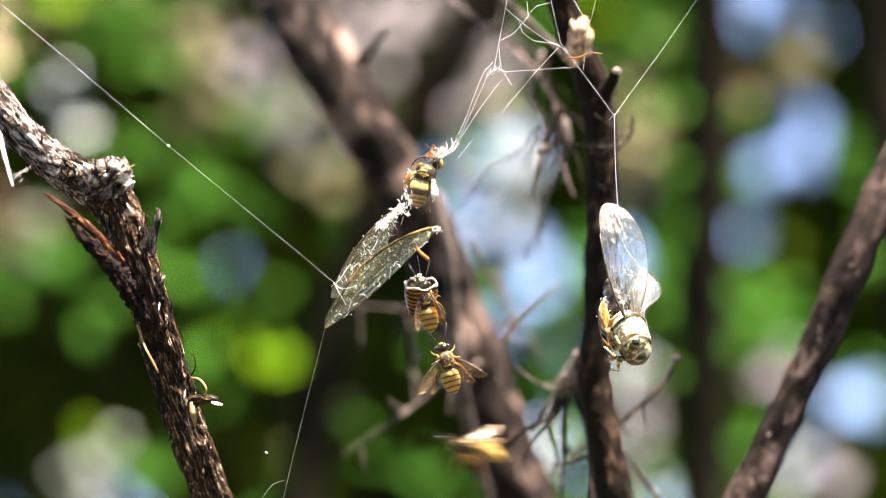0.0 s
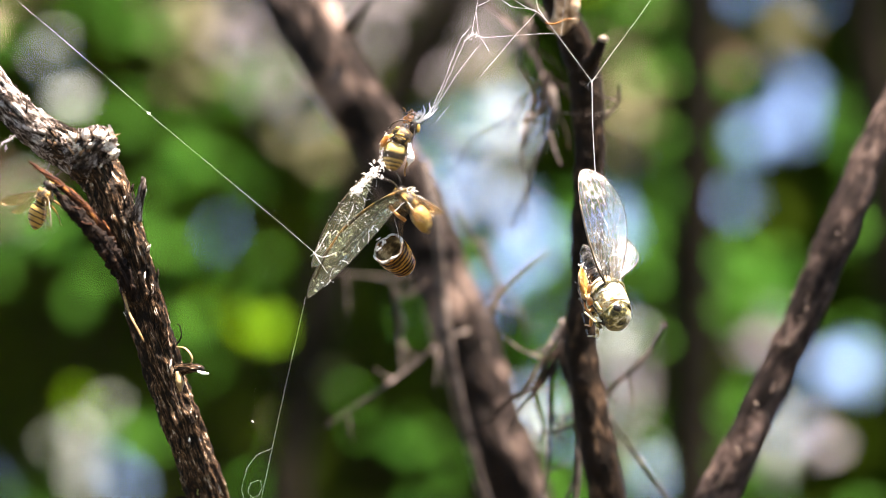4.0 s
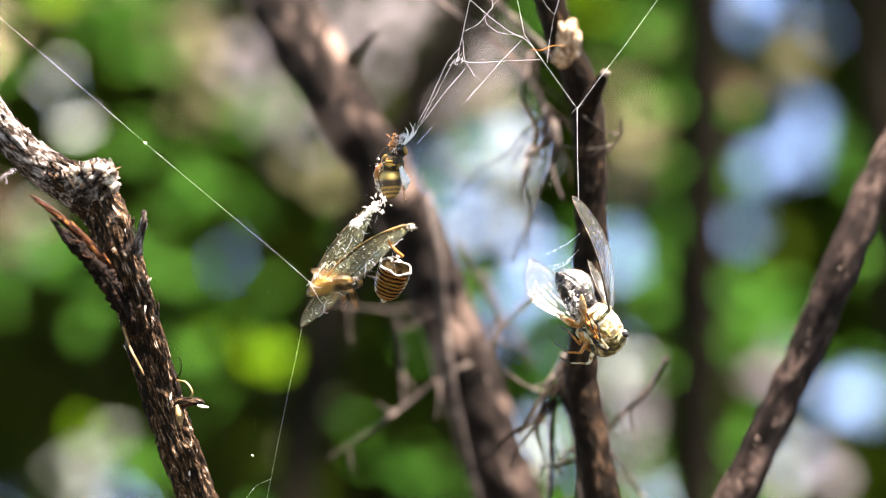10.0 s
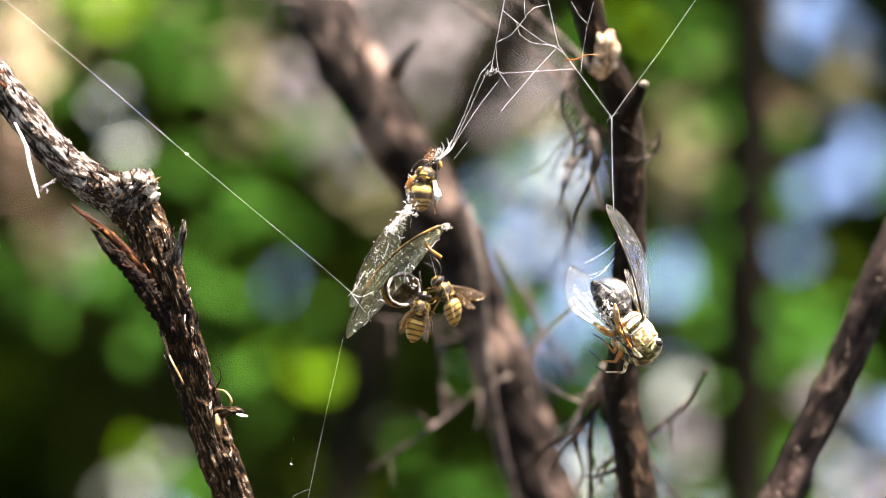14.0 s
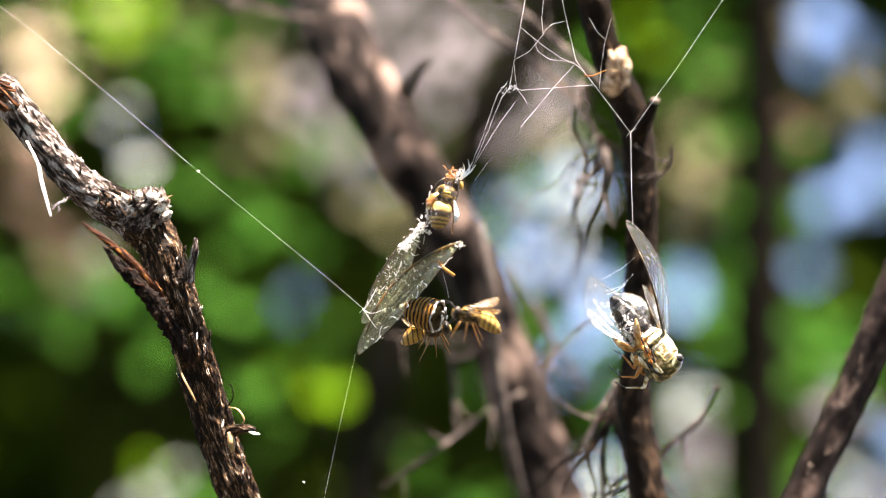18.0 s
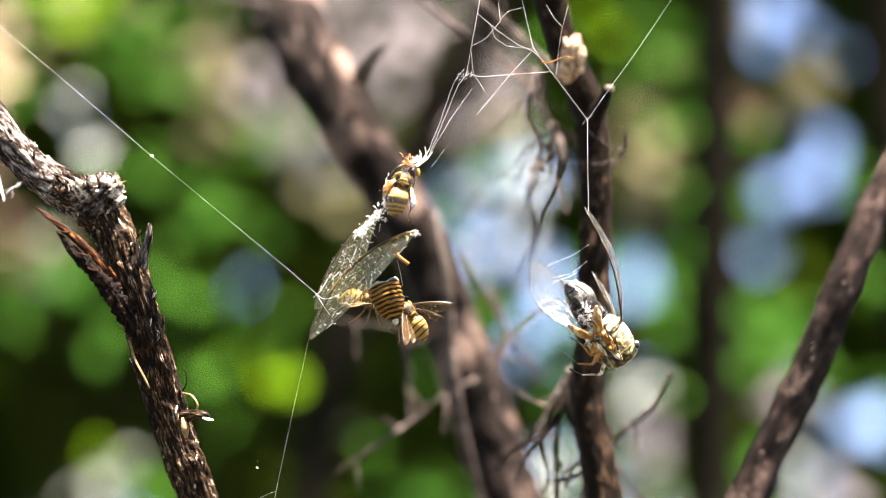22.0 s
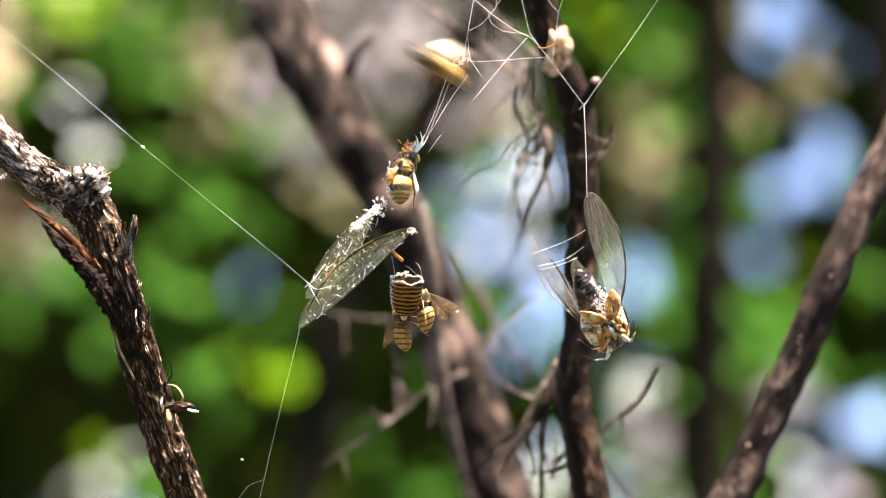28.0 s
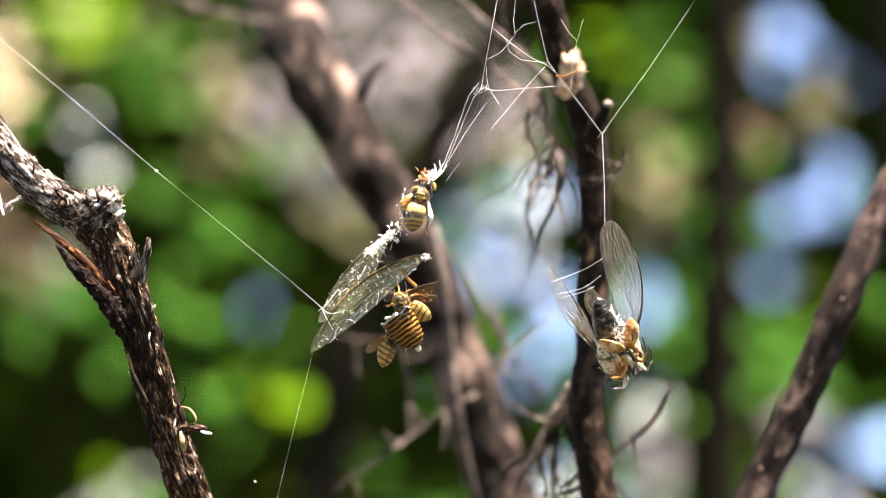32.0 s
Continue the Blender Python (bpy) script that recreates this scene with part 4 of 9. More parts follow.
for k, pts in enumerate(HIGH_TWIGS + LOW_TWIGS + FINE_TWIGS):
    o = pts[0][0]
    tw = thing("dry_twig", o, "thin bare grey-brown twig", "twig", "bare twigs")
    part("twig_stem", stem(local(pts, o), 26, 7, rough=0.3, freq=220), TWIG, tw)
    rnd = random.Random(k)
    path = smooth_path(local(pts, o), 10)
    for j in range(2, 10, 3):
        q = path[j]
        d = Vector((rnd.uniform(-1, 1), rnd.uniform(-0.4, 0.4), rnd.uniform(-1, 0.6))).normalized() * rnd.uniform(0.006, 0.014)
        part("side_shoot", stem([(q.to_3d(), q[3] * 0.7), (q.to_3d() + d * 0.5 + Vector((0, 0, -0.001)), q[3] * 0.5), (q.to_3d() + d, q[3] * 0.3)], 6, 5, rough=0.2, freq=300), TWIG, tw)
    if k == 7:
        part("bud", ball(0.0009, (1, 1, 1.2), Vector(pts[-1][0]) - Vector(o), 2), TWIG, tw, "pale bud")

rnd = random.Random(17)
for root, spread, drop, count, rad in (((0.032, 0.6473, 1.725), 0.006, 0.034, 11, 0.00024), ((0.0281, 0.6499, 1.7398), 0.008, 0.030, 6, 0.00022), ((0.0369, 0.6505, 1.6539), 0.008, 0.036, 9, 0.0005)):
    tw = thing("twig_tangle", root, "tangle of fine dark dead shoots hanging from the stem", "twig tangle", "bare twigs")
    for _ in range(count):
        x, y, z = 0.0, 0.0, 0.0
        pts = [((0, 0, 0), rad * 1.6)]
        lean = rnd.gauss(-0.15, 0.45)
        ln = drop * rnd.uniform(0.4, 1.2)
        for j in range(5):
            x += ln / 5 * (lean + rnd.gauss(0, 0.35))
            y += ln / 5 * rnd.gauss(0, 0.3)
            z -= ln / 5 * rnd.uniform(0.6, 1.1)
            pts.append(((x, y, z), rad * (1.3 - 0.2 * j)))
        part("shoot", stem(pts, 16, 5, rough=0.3, freq=400), FLAP, tw)
    part("node", ball(rad * 5, (1, 1, 1.4), (0, 0, 0), 2), FLAP, tw, "knotted dark node")

# ---- broken branch ----
BO = (-0.0727, 0.5771, 1.6642)
branch = thing("dead_branch", BO, "weathered dead branch with cracked grey-black bark and a broken stub", "branch")
LIMB = [((-0.1163, 0.5637, 1.7109), .0034), ((-0.1139, 0.5645, 1.7081), .0040), ((-0.1058, 0.5673, 1.6982), .0041), ((-0.0977, 0.5699, 1.6891), .0042), ((-0.0903, 0.5716, 1.6834), .0046), ((-0.0829, 0.5726, 1.68), .0053), ((-0.0778, 0.5741, 1.6746), .0052), ((-0.0742, 0.5767, 1.6655), .0050), ((-0.0705, 0.5853, 1.6538), .0049), ((-0.067, 0.5943, 1.6406), .0048), ((-0.0628, 0.6033, 1.6271), .0047), ((-0.0588, 0.6117, 1.6161), .0048), ((-0.0502, 0.629, 1.5921), .0052), ((-0.0333, 0.6778, 1.5308), .007), ((-0.01, 0.68, 0.8), .009), ((0.0, 0.7, -0.1), .014)]
part("upper_limb", tube(bmesh.new(), local(LIMB[:6], BO), 420, 84, rough=0.13, freq=360, ridge=0.22, fibre=0.6), PALE_BARK, branch, "pale upper limb with sunlit white put into its bark and black patches")
part("limb", tube(bmesh.new(), local(LIMB[4:], BO), 900, 96, rough=0.15, freq=420, ridge=0.34, fibre=0.8), BARK, branch)
part("broken_stub", stem(local([((-0.0833, 0.5713, 1.6772), .0046), ((-0.0804, 0.5695, 1.6799), .0048), ((-0.0776, 0.5678, 1.6822), .0042), ((-0.0753, 0.5673, 1.684), .0012)], BO), 90, 72, rough=0.34, freq=520, ridge=0.35), PALE_BARK, branch, "pale torn broken stub end")
for k, (a, b, r) in enumerate((((-0.0764, 0.5665, 1.6795), (-0.0735, 0.5639, 1.6812), .0016), ((-0.0807, 0.5659, 1.6816), (-0.081, 0.5633, 1.6833), .0014), ((-0.0835, 0.567, 1.6814), (-0.0846, 0.5645, 1.6828), .0014), ((-0.0779, 0.5648, 1.6818), (-0.0771, 0.5633, 1.6833), .0014), ((-0.075, 0.5659, 1.6777), (-0.0727, 0.5647, 1.6784), .0012))):
    part("wood_splinter", stem(local([(a, r), (tuple((Vector(a) + Vector(b)) / 2), r * 0.9), (b, r * 0.25)], BO), 8, 7, rough=0.5, freq=600), PALE_WOOD, branch)
rnd = random.Random(19)
for k in range(16):
    a = Vector((-0.1138, 0.5626, 1.7074)) + Vector((rnd.uniform(-0.002, 0.003), rnd.uniform(-0.004, 0.001), rnd.uniform(-0.004, 0.003)))
    d = Vector((rnd.uniform(-1.2, -0.6), rnd.uniform(-0.5, 0.2), rnd.uniform(0.1, 0.9))).normalized() * rnd.uniform(0.002, 0.007)
    part("torn_fibre", stem([(a - d * 0.6 - Vector(BO), 0.0006), (a + d * 0.4 - Vector(BO), rnd.uniform(0.0003, 0.0006)), (a + d - Vector(BO), 0.0001)], 8, 6, rough=0.4, freq=900, flat=0.5), RED_WOOD, branch)
rnd = random.Random(9)
# Pale torn chips, crowded on top to carry the stub's sunlit white too.
for k in range(150):
    u = rnd.random()
    a = Vector((-0.0849, 0.5679, 1.68)).lerp(Vector((-0.0747, 0.5671, 1.6828)), u) + Vector((0, rnd.uniform(-0.002, 0.003), rnd.uniform(-0.0045, 0.0008) * (0.5 + 0.5 * u)))
    d = Vector((rnd.uniform(-0.7, 0.9), rnd.uniform(-0.8, 0.1), rnd.uniform(-0.2, 1))).normalized() * rnd.uniform(0.0010, 0.0032)
    r = rnd.uniform(0.00025, 0.0008)
    part("wood_splinter", stem([(a - d * 0.4 - Vector(BO), r * 0.4), (a - Vector(BO), r), (a + d * 0.6 - Vector(BO), r * 0.7), (a + d - Vector(BO), 0.00008)], 5, 5, rough=0.5, freq=1100, flat=0.4), CHIP if rnd.random() < 0.7 else RED_CHIP, branch, smooth=False)
part("torn_strip", stem(local([((-0.0748, 0.5753, 1.6592), .0013), ((-0.0780, 0.5702, 1.6627), .0012), ((-0.0823, 0.5669, 1.6668), .0010), ((-0.0870, 0.5648, 1.6706), .0008), ((-0.0909, 0.564, 1.6735), .0005), ((-0.0938, 0.5635, 1.6755), .00012)], BO), 90, 16, rough=0.34, freq=900, flat=0.5), RED_WOOD, branch, "torn reddish strip of bark")
part("torn_strip_bark", stem(local([((-0.0701, 0.5841, 1.6472), .0010), ((-0.0724, 0.5785, 1.6515), .0021), ((-0.0757, 0.5729, 1.6564), .0024), ((-0.0798, 0.5684, 1.6610), .0019), ((-0.0840, 0.5653, 1.6648), .0014), ((-0.0868, 0.5655, 1.6680), .0008), ((-0.0889, 0.5659, 1.6705), .0002)], BO), 150, 40, rough=0.42, freq=620, flat=0.5, ridge=0.5), FLAP, branch, "black bark on the torn strip")
for a, b, c in (((-0.0869, 0.5637, 1.6711), (-0.0895, 0.5633, 1.6724), (-0.0927, 0.5629, 1.6739)), ((-0.0853, 0.5641, 1.6696), (-0.0869, 0.5641, 1.6696), (-0.0882, 0.564, 1.67)), ((-0.084, 0.5644, 1.6686), (-0.0804, 0.5643, 1.6654), (-0.0766, 0.5655, 1.6609)), ((-0.0815, 0.5646, 1.6641), (-0.0828, 0.5645, 1.6645), (-0.0838, 0.5645, 1.6647)), ((-0.0754, 0.5661, 1.6625), (-0.0742, 0.5649, 1.6632), (-0.0745, 0.5646, 1.6642)), ((-0.0786, 0.5656, 1.6607), (-0.0804, 0.5655, 1.6609), (-0.0812, 0.5654, 1.6614))):
    part("torn_fibre", stem(local([(a, .0004), (b, .0003), (c, .00008)], BO), 10, 6, rough=0.4, freq=900, flat=0.6), RED_WOOD, branch)
part("spur", stem(local([((-0.0694, 0.574, 1.664), .0015), ((-0.0685, 0.572, 1.6676), .0010), ((-0.0677, 0.5701, 1.6706), .0009), ((-0.0674, 0.5693, 1.6734), .0005)], BO), 24, 10, rough=0.35, freq=500, fibre=0.4), PALE_BARK, branch, "short dead spur")
part("peeling_fibre", stem(local([((-0.0732, 0.5837, 1.6485), .0004), ((-0.0713, 0.5831, 1.6432), .0004), ((-0.0692, 0.5832, 1.6393), .00045), ((-0.068, 0.5849, 1.637), .0003)], BO), 14, 6, flat=0.5), STRAW, branch, "straw-coloured peeling fibre")
part("peeling_fibre", stem(local([((-0.0608, 0.5911, 1.6373), .0003), ((-0.0584, 0.5893, 1.6363), .0003), ((-0.0568, 0.5889, 1.6337), .0003), ((-0.0579, 0.5905, 1.6319), .0002)], BO), 14, 6, flat=0.4), STRAW, branch, "straw-coloured peeling fibre")
part("side_twig", stem(local([((-0.0606, 0.5937, 1.6317), .0016), ((-0.0573, 0.5905, 1.6319), .0011), ((-0.0551, 0.5896, 1.6314), .0010), ((-0.054, 0.5897, 1.6311), .0006)], BO), 14, 8, rough=0.4, freq=600), BARK, branch)
part("pale_flake", stem(local([((-0.0555, 0.5888, 1.6307), .0004), ((-0.0542, 0.5889, 1.6303), .0007), ((-0.0528, 0.5889, 1.6301), .0003)], BO), 6, 6, flat=0.4), WAX, branch, "white flake")
part("bare_patch", stem(local([((-0.0606, 0.5912, 1.6312), .0006), ((-0.0599, 0.5916, 1.6288), .0012), ((-0.0597, 0.5929, 1.6266), .0005)], BO), 10, 8, flat=0.5, rough=0.3, freq=500), STRAW, branch, "pale patch of bare wood")
part("hair_twig", stem(local([((-0.0607, 0.59, 1.6375), .0002), ((-0.0595, 0.5884, 1.6392), .00016), ((-0.06, 0.5877, 1.6418), .00014), ((-0.0607, 0.5876, 1.6421), .0001)], BO), 12, 5), DARK_BARK, branch)
part("lichen_peg", stem(local([((-0.0576, 0.6165, 1.6048), .0006), ((-0.0569, 0.6148, 1.607), .0007), ((-0.0566, 0.6137, 1.609), .0006), ((-0.0565, 0.6135, 1.6099), .0002)], BO), 12, 7, rough=0.2, freq=600), noisy("pale_green_lichen", [(0.4, (0.16, 0.19, 0.05)), (0.6, (0.45, 0.48, 0.22))], 500, 0.8), branch, "pale green peg of lichen")
part("hook_twig", stem(local([((-0.0578, 0.6193, 1.604), .0011), ((-0.0605, 0.6181, 1.6045), .0008), ((-0.0624, 0.6171, 1.6046), .0006), ((-0.064, 0.6165, 1.6028), .0003)], BO), 14, 8, rough=0.4, freq=600), FLAP, branch)
rnd = random.Random(3)
path = smooth_path(local(LIMB, BO), 400)
for _ in range(90):
    q = path[rnd.randrange(30, 300)]
    a = rnd.uniform(-1.9, 1.9)
    o = Vector((math.sin(a), -math.cos(a), rnd.uniform(-0.2, 0.2)))
    c = q.to_3d() + o * q[3] * 1.0
    t = Vector((rnd.uniform(-0.5, 0.5), rnd.uniform(-0.5, 0.1), 1)).normalized() * rnd.uniform(0.0006, 0.0018)
    part("bark_flake", stem([(c - t, 0.0001), (c + o * 0.0002, rnd.uniform(0.0003, 0.0006)), (c + t + o * 0.0004, 0.0001)], 3, 5, flat=0.5), BARK if rnd.random() < 0.8 else PALE_WOOD, branch)

fib = thing("dangling_fibre", (-0.1032, 0.555, 1.6869), "white papery fibre hanging under the branch", "fibre")
part("fibre", stem([((-0.003, 0, 0.006), .0003), ((0, 0, 0), .00045), ((0.0010, 0, -0.004), .0005), ((0.0022, 0, -0.008), .0004), ((0.0036, 0, -0.0125), .00025)], 24, 8, rough=0.35, freq=700, flat=0.35), WAX, fib)
for a, b, c in (((0.0034, 0, -0.0100), (0.0050, 0, -0.0095), (0.0075, 0, -0.0078)), ((0.0038, 0, -0.0110), (0.0052, 0, -0.0092), (0.0062, 0, -0.0090)), ((0.0050, 0, -0.0100), (0.0056, 0, -0.0108), (0.0052, 0, -0.0116))):
    part("web_scrap", stem([(a, .00004), (b, .00006), (c, .00003)], 8, 4), SILK, fib)
part("silk_specks", clot((0.0048, 0, -0.0098), (0.0070, 0, -0.0082), 22, 0.00025, 0.00012, 41), WAX, fib)

# ---- wing bundle: two torn-off cicada wings tied with silk ----
wing_bundle = thing("cicada_wings", (-0.0258, 0.5791, 1.6573), "pair of clear torn cicada wings tied in silk", "insect wings")


def rel(p, o=(-0.0258, 0.5791, 1.6573)):
    return Vector(Matrix.Rotation(radians(-TILT), 3, "X") @ (Vector(p) - Vector(o)))


cicada_wing("fore_wing", wing_bundle, rel((-0.0011, 0.5725, 1.6692)), rel((-0.0283, 0.582, 1.6471)), Vector((0.5, 0.35, -1)), 0.0066, "clear veined fore wing", 0.8)
cicada_wing("hind_wing", wing_bundle, rel((-0.0097, 0.5749, 1.6754)), rel((-0.0269, 0.5819, 1.6546)), Vector((0.9, 0.3, -0.6)), 0.0066, "clear veined wing", 0.4)
part("wing_root", stem([(rel((-0.0011, 0.5724, 1.6696)), .0004), (rel((-0.0066, 0.5718, 1.668)), .00028), (rel((-0.0126, 0.5726, 1.6653)), .00028), (rel((-0.018, 0.5737, 1.6616)), .00024), (rel((-0.0223, 0.5751, 1.6567)), .0003), (rel((-0.026, 0.5778, 1.6507)), .0002)], 14, 6, rough=0.2, freq=500), EDGE, wing_bundle, "olive-amber leading edge")
part("leg_stump", stem([(rel((-0.007, 0.5735, 1.6657)), .0005), (rel((-0.0056, 0.5731, 1.6636)), .0004), (rel((-0.0035, 0.5736, 1.6618)), .00045)], 10, 6, rough=0.2, freq=600), ORANGE, wing_bundle, "amber leg stump")
part("silk_clot", clot(rel((-0.0083, 0.5707, 1.6755)), rel((-0.0156, 0.5725, 1.6693)), 150, 0.0005, 0.00036, 4), WAX, wing_bundle, "white matted silk clot")
part("silk_clot", clot(rel((-0.0078, 0.5707, 1.6721)), rel((-0.0113, 0.5704, 1.6732)), 60, 0.0003, 0.0002, 14), WAX, wing_bundle, "white matted silk clot")
part("silk_clot", clot(rel((-0.0008, 0.5716, 1.6689)), rel((-0.0021, 0.5718, 1.6683)), 40, 0.0003, 0.00018, 5), WAX, wing_bundle, "white matted silk clot")
part("silk_specks", clot(rel((-0.0126, 0.5724, 1.6643)), rel((-0.0206, 0.5739, 1.6591)), 60, 0.0012, 0.00013, 6), WAX, wing_bundle, "white silk specks")
part("silk_specks", clot(rel((-0.0166, 0.5713, 1.6681)), rel((-0.0246, 0.5746, 1.6565)), 60, 0.0007, 0.00013, 7), WAX, wing_bundle, "white silk specks")
for a, b, c in (((-0.026, 0.5752, 1.6564), (-0.0238, 0.5746, 1.6549), (-0.0204, 0.5753, 1.656)), ((-0.0267, 0.5754, 1.6556), (-0.0249, 0.5741, 1.6567), (-0.0223, 0.574, 1.6605)), ((-0.026, 0.5751, 1.6567), (-0.0242, 0.575, 1.6532), (-0.0231, 0.5775, 1.6518))):
    part("silk_tie", stem([(rel(a), .00006), (rel(b), .00008), (rel(c), .00005)], 8, 4), SILK, wing_bundle)
# Thin white strands laid on the wings in place of streaky highlights.
rnd = random.Random(62)
for base, tip in (((-0.0039, 0.5711, 1.667), (-0.0247, 0.5773, 1.6489)), ((-0.0106, 0.5713, 1.6716), (-0.0247, 0.5765, 1.6571))):
    bm = bmesh.new()
    for _ in range(15):
        c = rel(base).lerp(rel(tip), rnd.random()) + Vector((rnd.gauss(0.0004, 0.0006), -0.0003, rnd.gauss(-0.0004, 0.0006)))
        d = Vector((rnd.gauss(0.4, 0.7), 0, rnd.gauss(0.4, 0.7))) * rnd.uniform(0.0004, 0.0013)
        q = Vector((rnd.gauss(0, 0.0002), 0, rnd.gauss(0, 0.0002)))
        tube(bm, [(c - d, 0.00002), (c + q, rnd.uniform(0.00004, 0.0001)), (c + d, 0.00002)], 6, 4)
    part("glint_streaks", bm, SILK, wing_bundle, "fine white streaks put in for glints on the membrane")
part("hanging_thread", stem([(rel((-0.0062, 0.5743, 1.6631)), .00005), (rel((-0.0056, 0.5752, 1.6598)), .00005), (rel((-0.0054, 0.5769, 1.6575)), .00005)], 6, 4), SILK, wing_bundle)

# ---- web ----


def web(name, place, label, thick, beads, *groups):
    ob = thing(name, place, label, "spider web")
    strands = [q for g in groups for q in g]
    rnd = random.Random(len(strands))
    for pts in strands:
        p = [Vector(Matrix.Rotation(radians(-TILT), 3, "X") @ (Vector(q) - Vector(place))) for q in pts]
        ln = sum((b - a).length for a, b in zip(p, p[1:]))
        jit = 0 if ln > 0.03 else min(0.00006, ln * 0.003)
        fine = [a.lerp(b, i / 8) + Vector([rnd.gauss(0, jit if i else 0) for _ in range(3)]) for a, b in zip(p, p[1:]) for i in range(8)] + [p[-1]]
        bm = tube(bmesh.new(), [(q, thick * rnd.uniform(0.6, 1.4)) for q in fine], len(fine) * 3, 5)
        for _ in range(int(ln * beads)):
            i = rnd.randrange(len(p) - 1)
            c = p[i].lerp(p[i + 1], rnd.random())
            bmesh.ops.create_icosphere(bm, subdivisions=1, radius=thick * rnd.uniform(1.4, 3.8), matrix=Matrix.Translation(c))
        part("strand", bm, SILK, ob)
    return ob


upper_web = web("torn_web", (0.0416, 0.5774, 1.6993), "torn white spider web strands knotted together", .000024, 3200, [
    [(0.0416, 0.5774, 1.6993), (0.0351, 0.575, 1.7078), (0.031, 0.5735, 1.7131), (0.0285, 0.5725, 1.7164), (0.0262, 0.5697, 1.7263), (0.0241, 0.5667, 1.7368), (0.0204, 0.5637, 1.7836)],
    [(0.0416, 0.5774, 1.6993), (0.0454, 0.5759, 1.7045), (0.053, 0.5731, 1.7144), (0.0615, 0.5697, 1.7263), (0.0708, 0.5659, 1.7395), (0.1026, 0.5625, 1.7876)],
    [(0.0122, 0.5697, 1.7082), (0.0136, 0.5676, 1.7153), (0.0154, 0.565, 1.7244), (0.017, 0.5674, 1.7342), (0.0245, 0.5637, 1.7836)],
    [(0.0136, 0.5677, 1.715), (0.0172, 0.5681, 1.7172), (0.0206, 0.567, 1.7211), (0.0202, 0.566, 1.7248), (0.0214, 0.567, 1.7355)],
    [(0.0151, 0.5656, 1.7225), (0.0199, 0.5676, 1.7189), (0.0247, 0.5695, 1.716), (0.0284, 0.5709, 1.7148), (0.0303, 0.5733, 1.7138)],
], [
    [(0.0183, 0.5673, 1.7202), (0.0192, 0.5681, 1.7172), (0.022, 0.5696, 1.7157), (0.0282, 0.5708, 1.7153)],
    [(0.0328, 0.5742, 1.7107), (0.0248, 0.5724, 1.7095), (0.0151, 0.5707, 1.7082), (0.0131, 0.5695, 1.7087)],
    [(0.0135, 0.5681, 1.7137), (0.0137, 0.569, 1.7107), (0.0142, 0.5697, 1.7081), (0.0155, 0.5702, 1.7064), (0.0165, 0.5706, 1.7048)],
    [(0.0204, 0.5669, 1.7215), (0.0227, 0.5673, 1.7239), (0.0257, 0.568, 1.7249)],
    [(0.0373, 0.5716, 1.727), (0.0357, 0.5731, 1.7217), (0.0347, 0.5748, 1.7158), (0.0341, 0.5754, 1.7102)],
    [(0.0319, 0.5716, 1.727), (0.0339, 0.5725, 1.7237), (0.0357, 0.573, 1.722)],
    [(0.0279, 0.571, 1.7145), (0.0243, 0.5711, 1.7105), (0.0227, 0.5716, 1.7089)],
    [(0.0177, 0.5723, 1.7028), (0.0165, 0.5717, 1.7012), (0.0147, 0.5723, 1.6991)],
    [(0.0227, 0.5716, 1.7089), (0.0177, 0.5723, 1.7028)],
    [(0.0405, 0.5787, 1.6987), (0.0413, 0.5774, 1.6995), (0.0431, 0.5771, 1.7004)],
])
part("web_knot", crumbs(26, (0.0006, 0.0003, 0.0006), 0.00016, Vector(Matrix.Rotation(radians(-TILT), 3, "X") @ (Vector((0.0122, 0.5697, 1.7082)) - Vector((0.0416, 0.5774, 1.6993)))), 8), SILK, upper_web)
part("dry_scrap", stem([(Vector(Matrix.Rotation(radians(-TILT), 3, "X") @ (Vector(q) - Vector((0.0416, 0.5774, 1.6993)))), r) for q, r in (((0.0304, 0.5726, 1.7126), .00022), ((0.0325, 0.5717, 1.7121), .0002), ((0.0356, 0.5713, 1.7133), .0001), ((0.0386, 0.5714, 1.7131), .00006))], 10, 5, rough=0.3, freq=900), ORANGE, upper_web, "orange dry plant scrap")
strand_pair = web("web_strands", (0.0022, 0.5701, 1.6885), "white silk strands running up from the wrapped wasp", .000021, 3000, [
    [(0.0022, 0.5701, 1.6885), (0.0062, 0.5695, 1.698), (0.0096, 0.569, 1.7071), (0.0122, 0.5691, 1.7103)],
    [(0.0026, 0.5702, 1.6882), (0.007, 0.5695, 1.698), (0.0106, 0.5691, 1.7064), (0.0128, 0.5694, 1.709)],
    [(0.0026, 0.5701, 1.6886), (0.009, 0.5703, 1.6989), (0.0137, 0.5705, 1.7055)],
    [(0.0035, 0.5708, 1.6863), (0.0051, 0.5702, 1.6882), (0.0067, 0.5697, 1.6902)],
])
long_thread = web("long_thread", (-0.0258, 0.5791, 1.6573), "long slanting thread of white silk", .000019, 1100, [[(-0.0258, 0.5791, 1.6573), (-0.0329, 0.5774, 1.6632), (-0.0457, 0.5745, 1.6733), (-0.0657, 0.5699, 1.6891), (-0.0856, 0.5653, 1.7055), (-0.1047, 0.5609, 1.7208), (-0.1449, 0.5524, 1.7505)]])
part("bead", crumbs(5, (0.0002, 0.0001, 0.0002), 0.0002, Vector(Matrix.Rotation(radians(-TILT), 3, "X") @ (Vector((-0.0657, 0.5699, 1.6891)) - Vector((-0.0258, 0.5791, 1.6573)))), 2), WAX, long_thread)
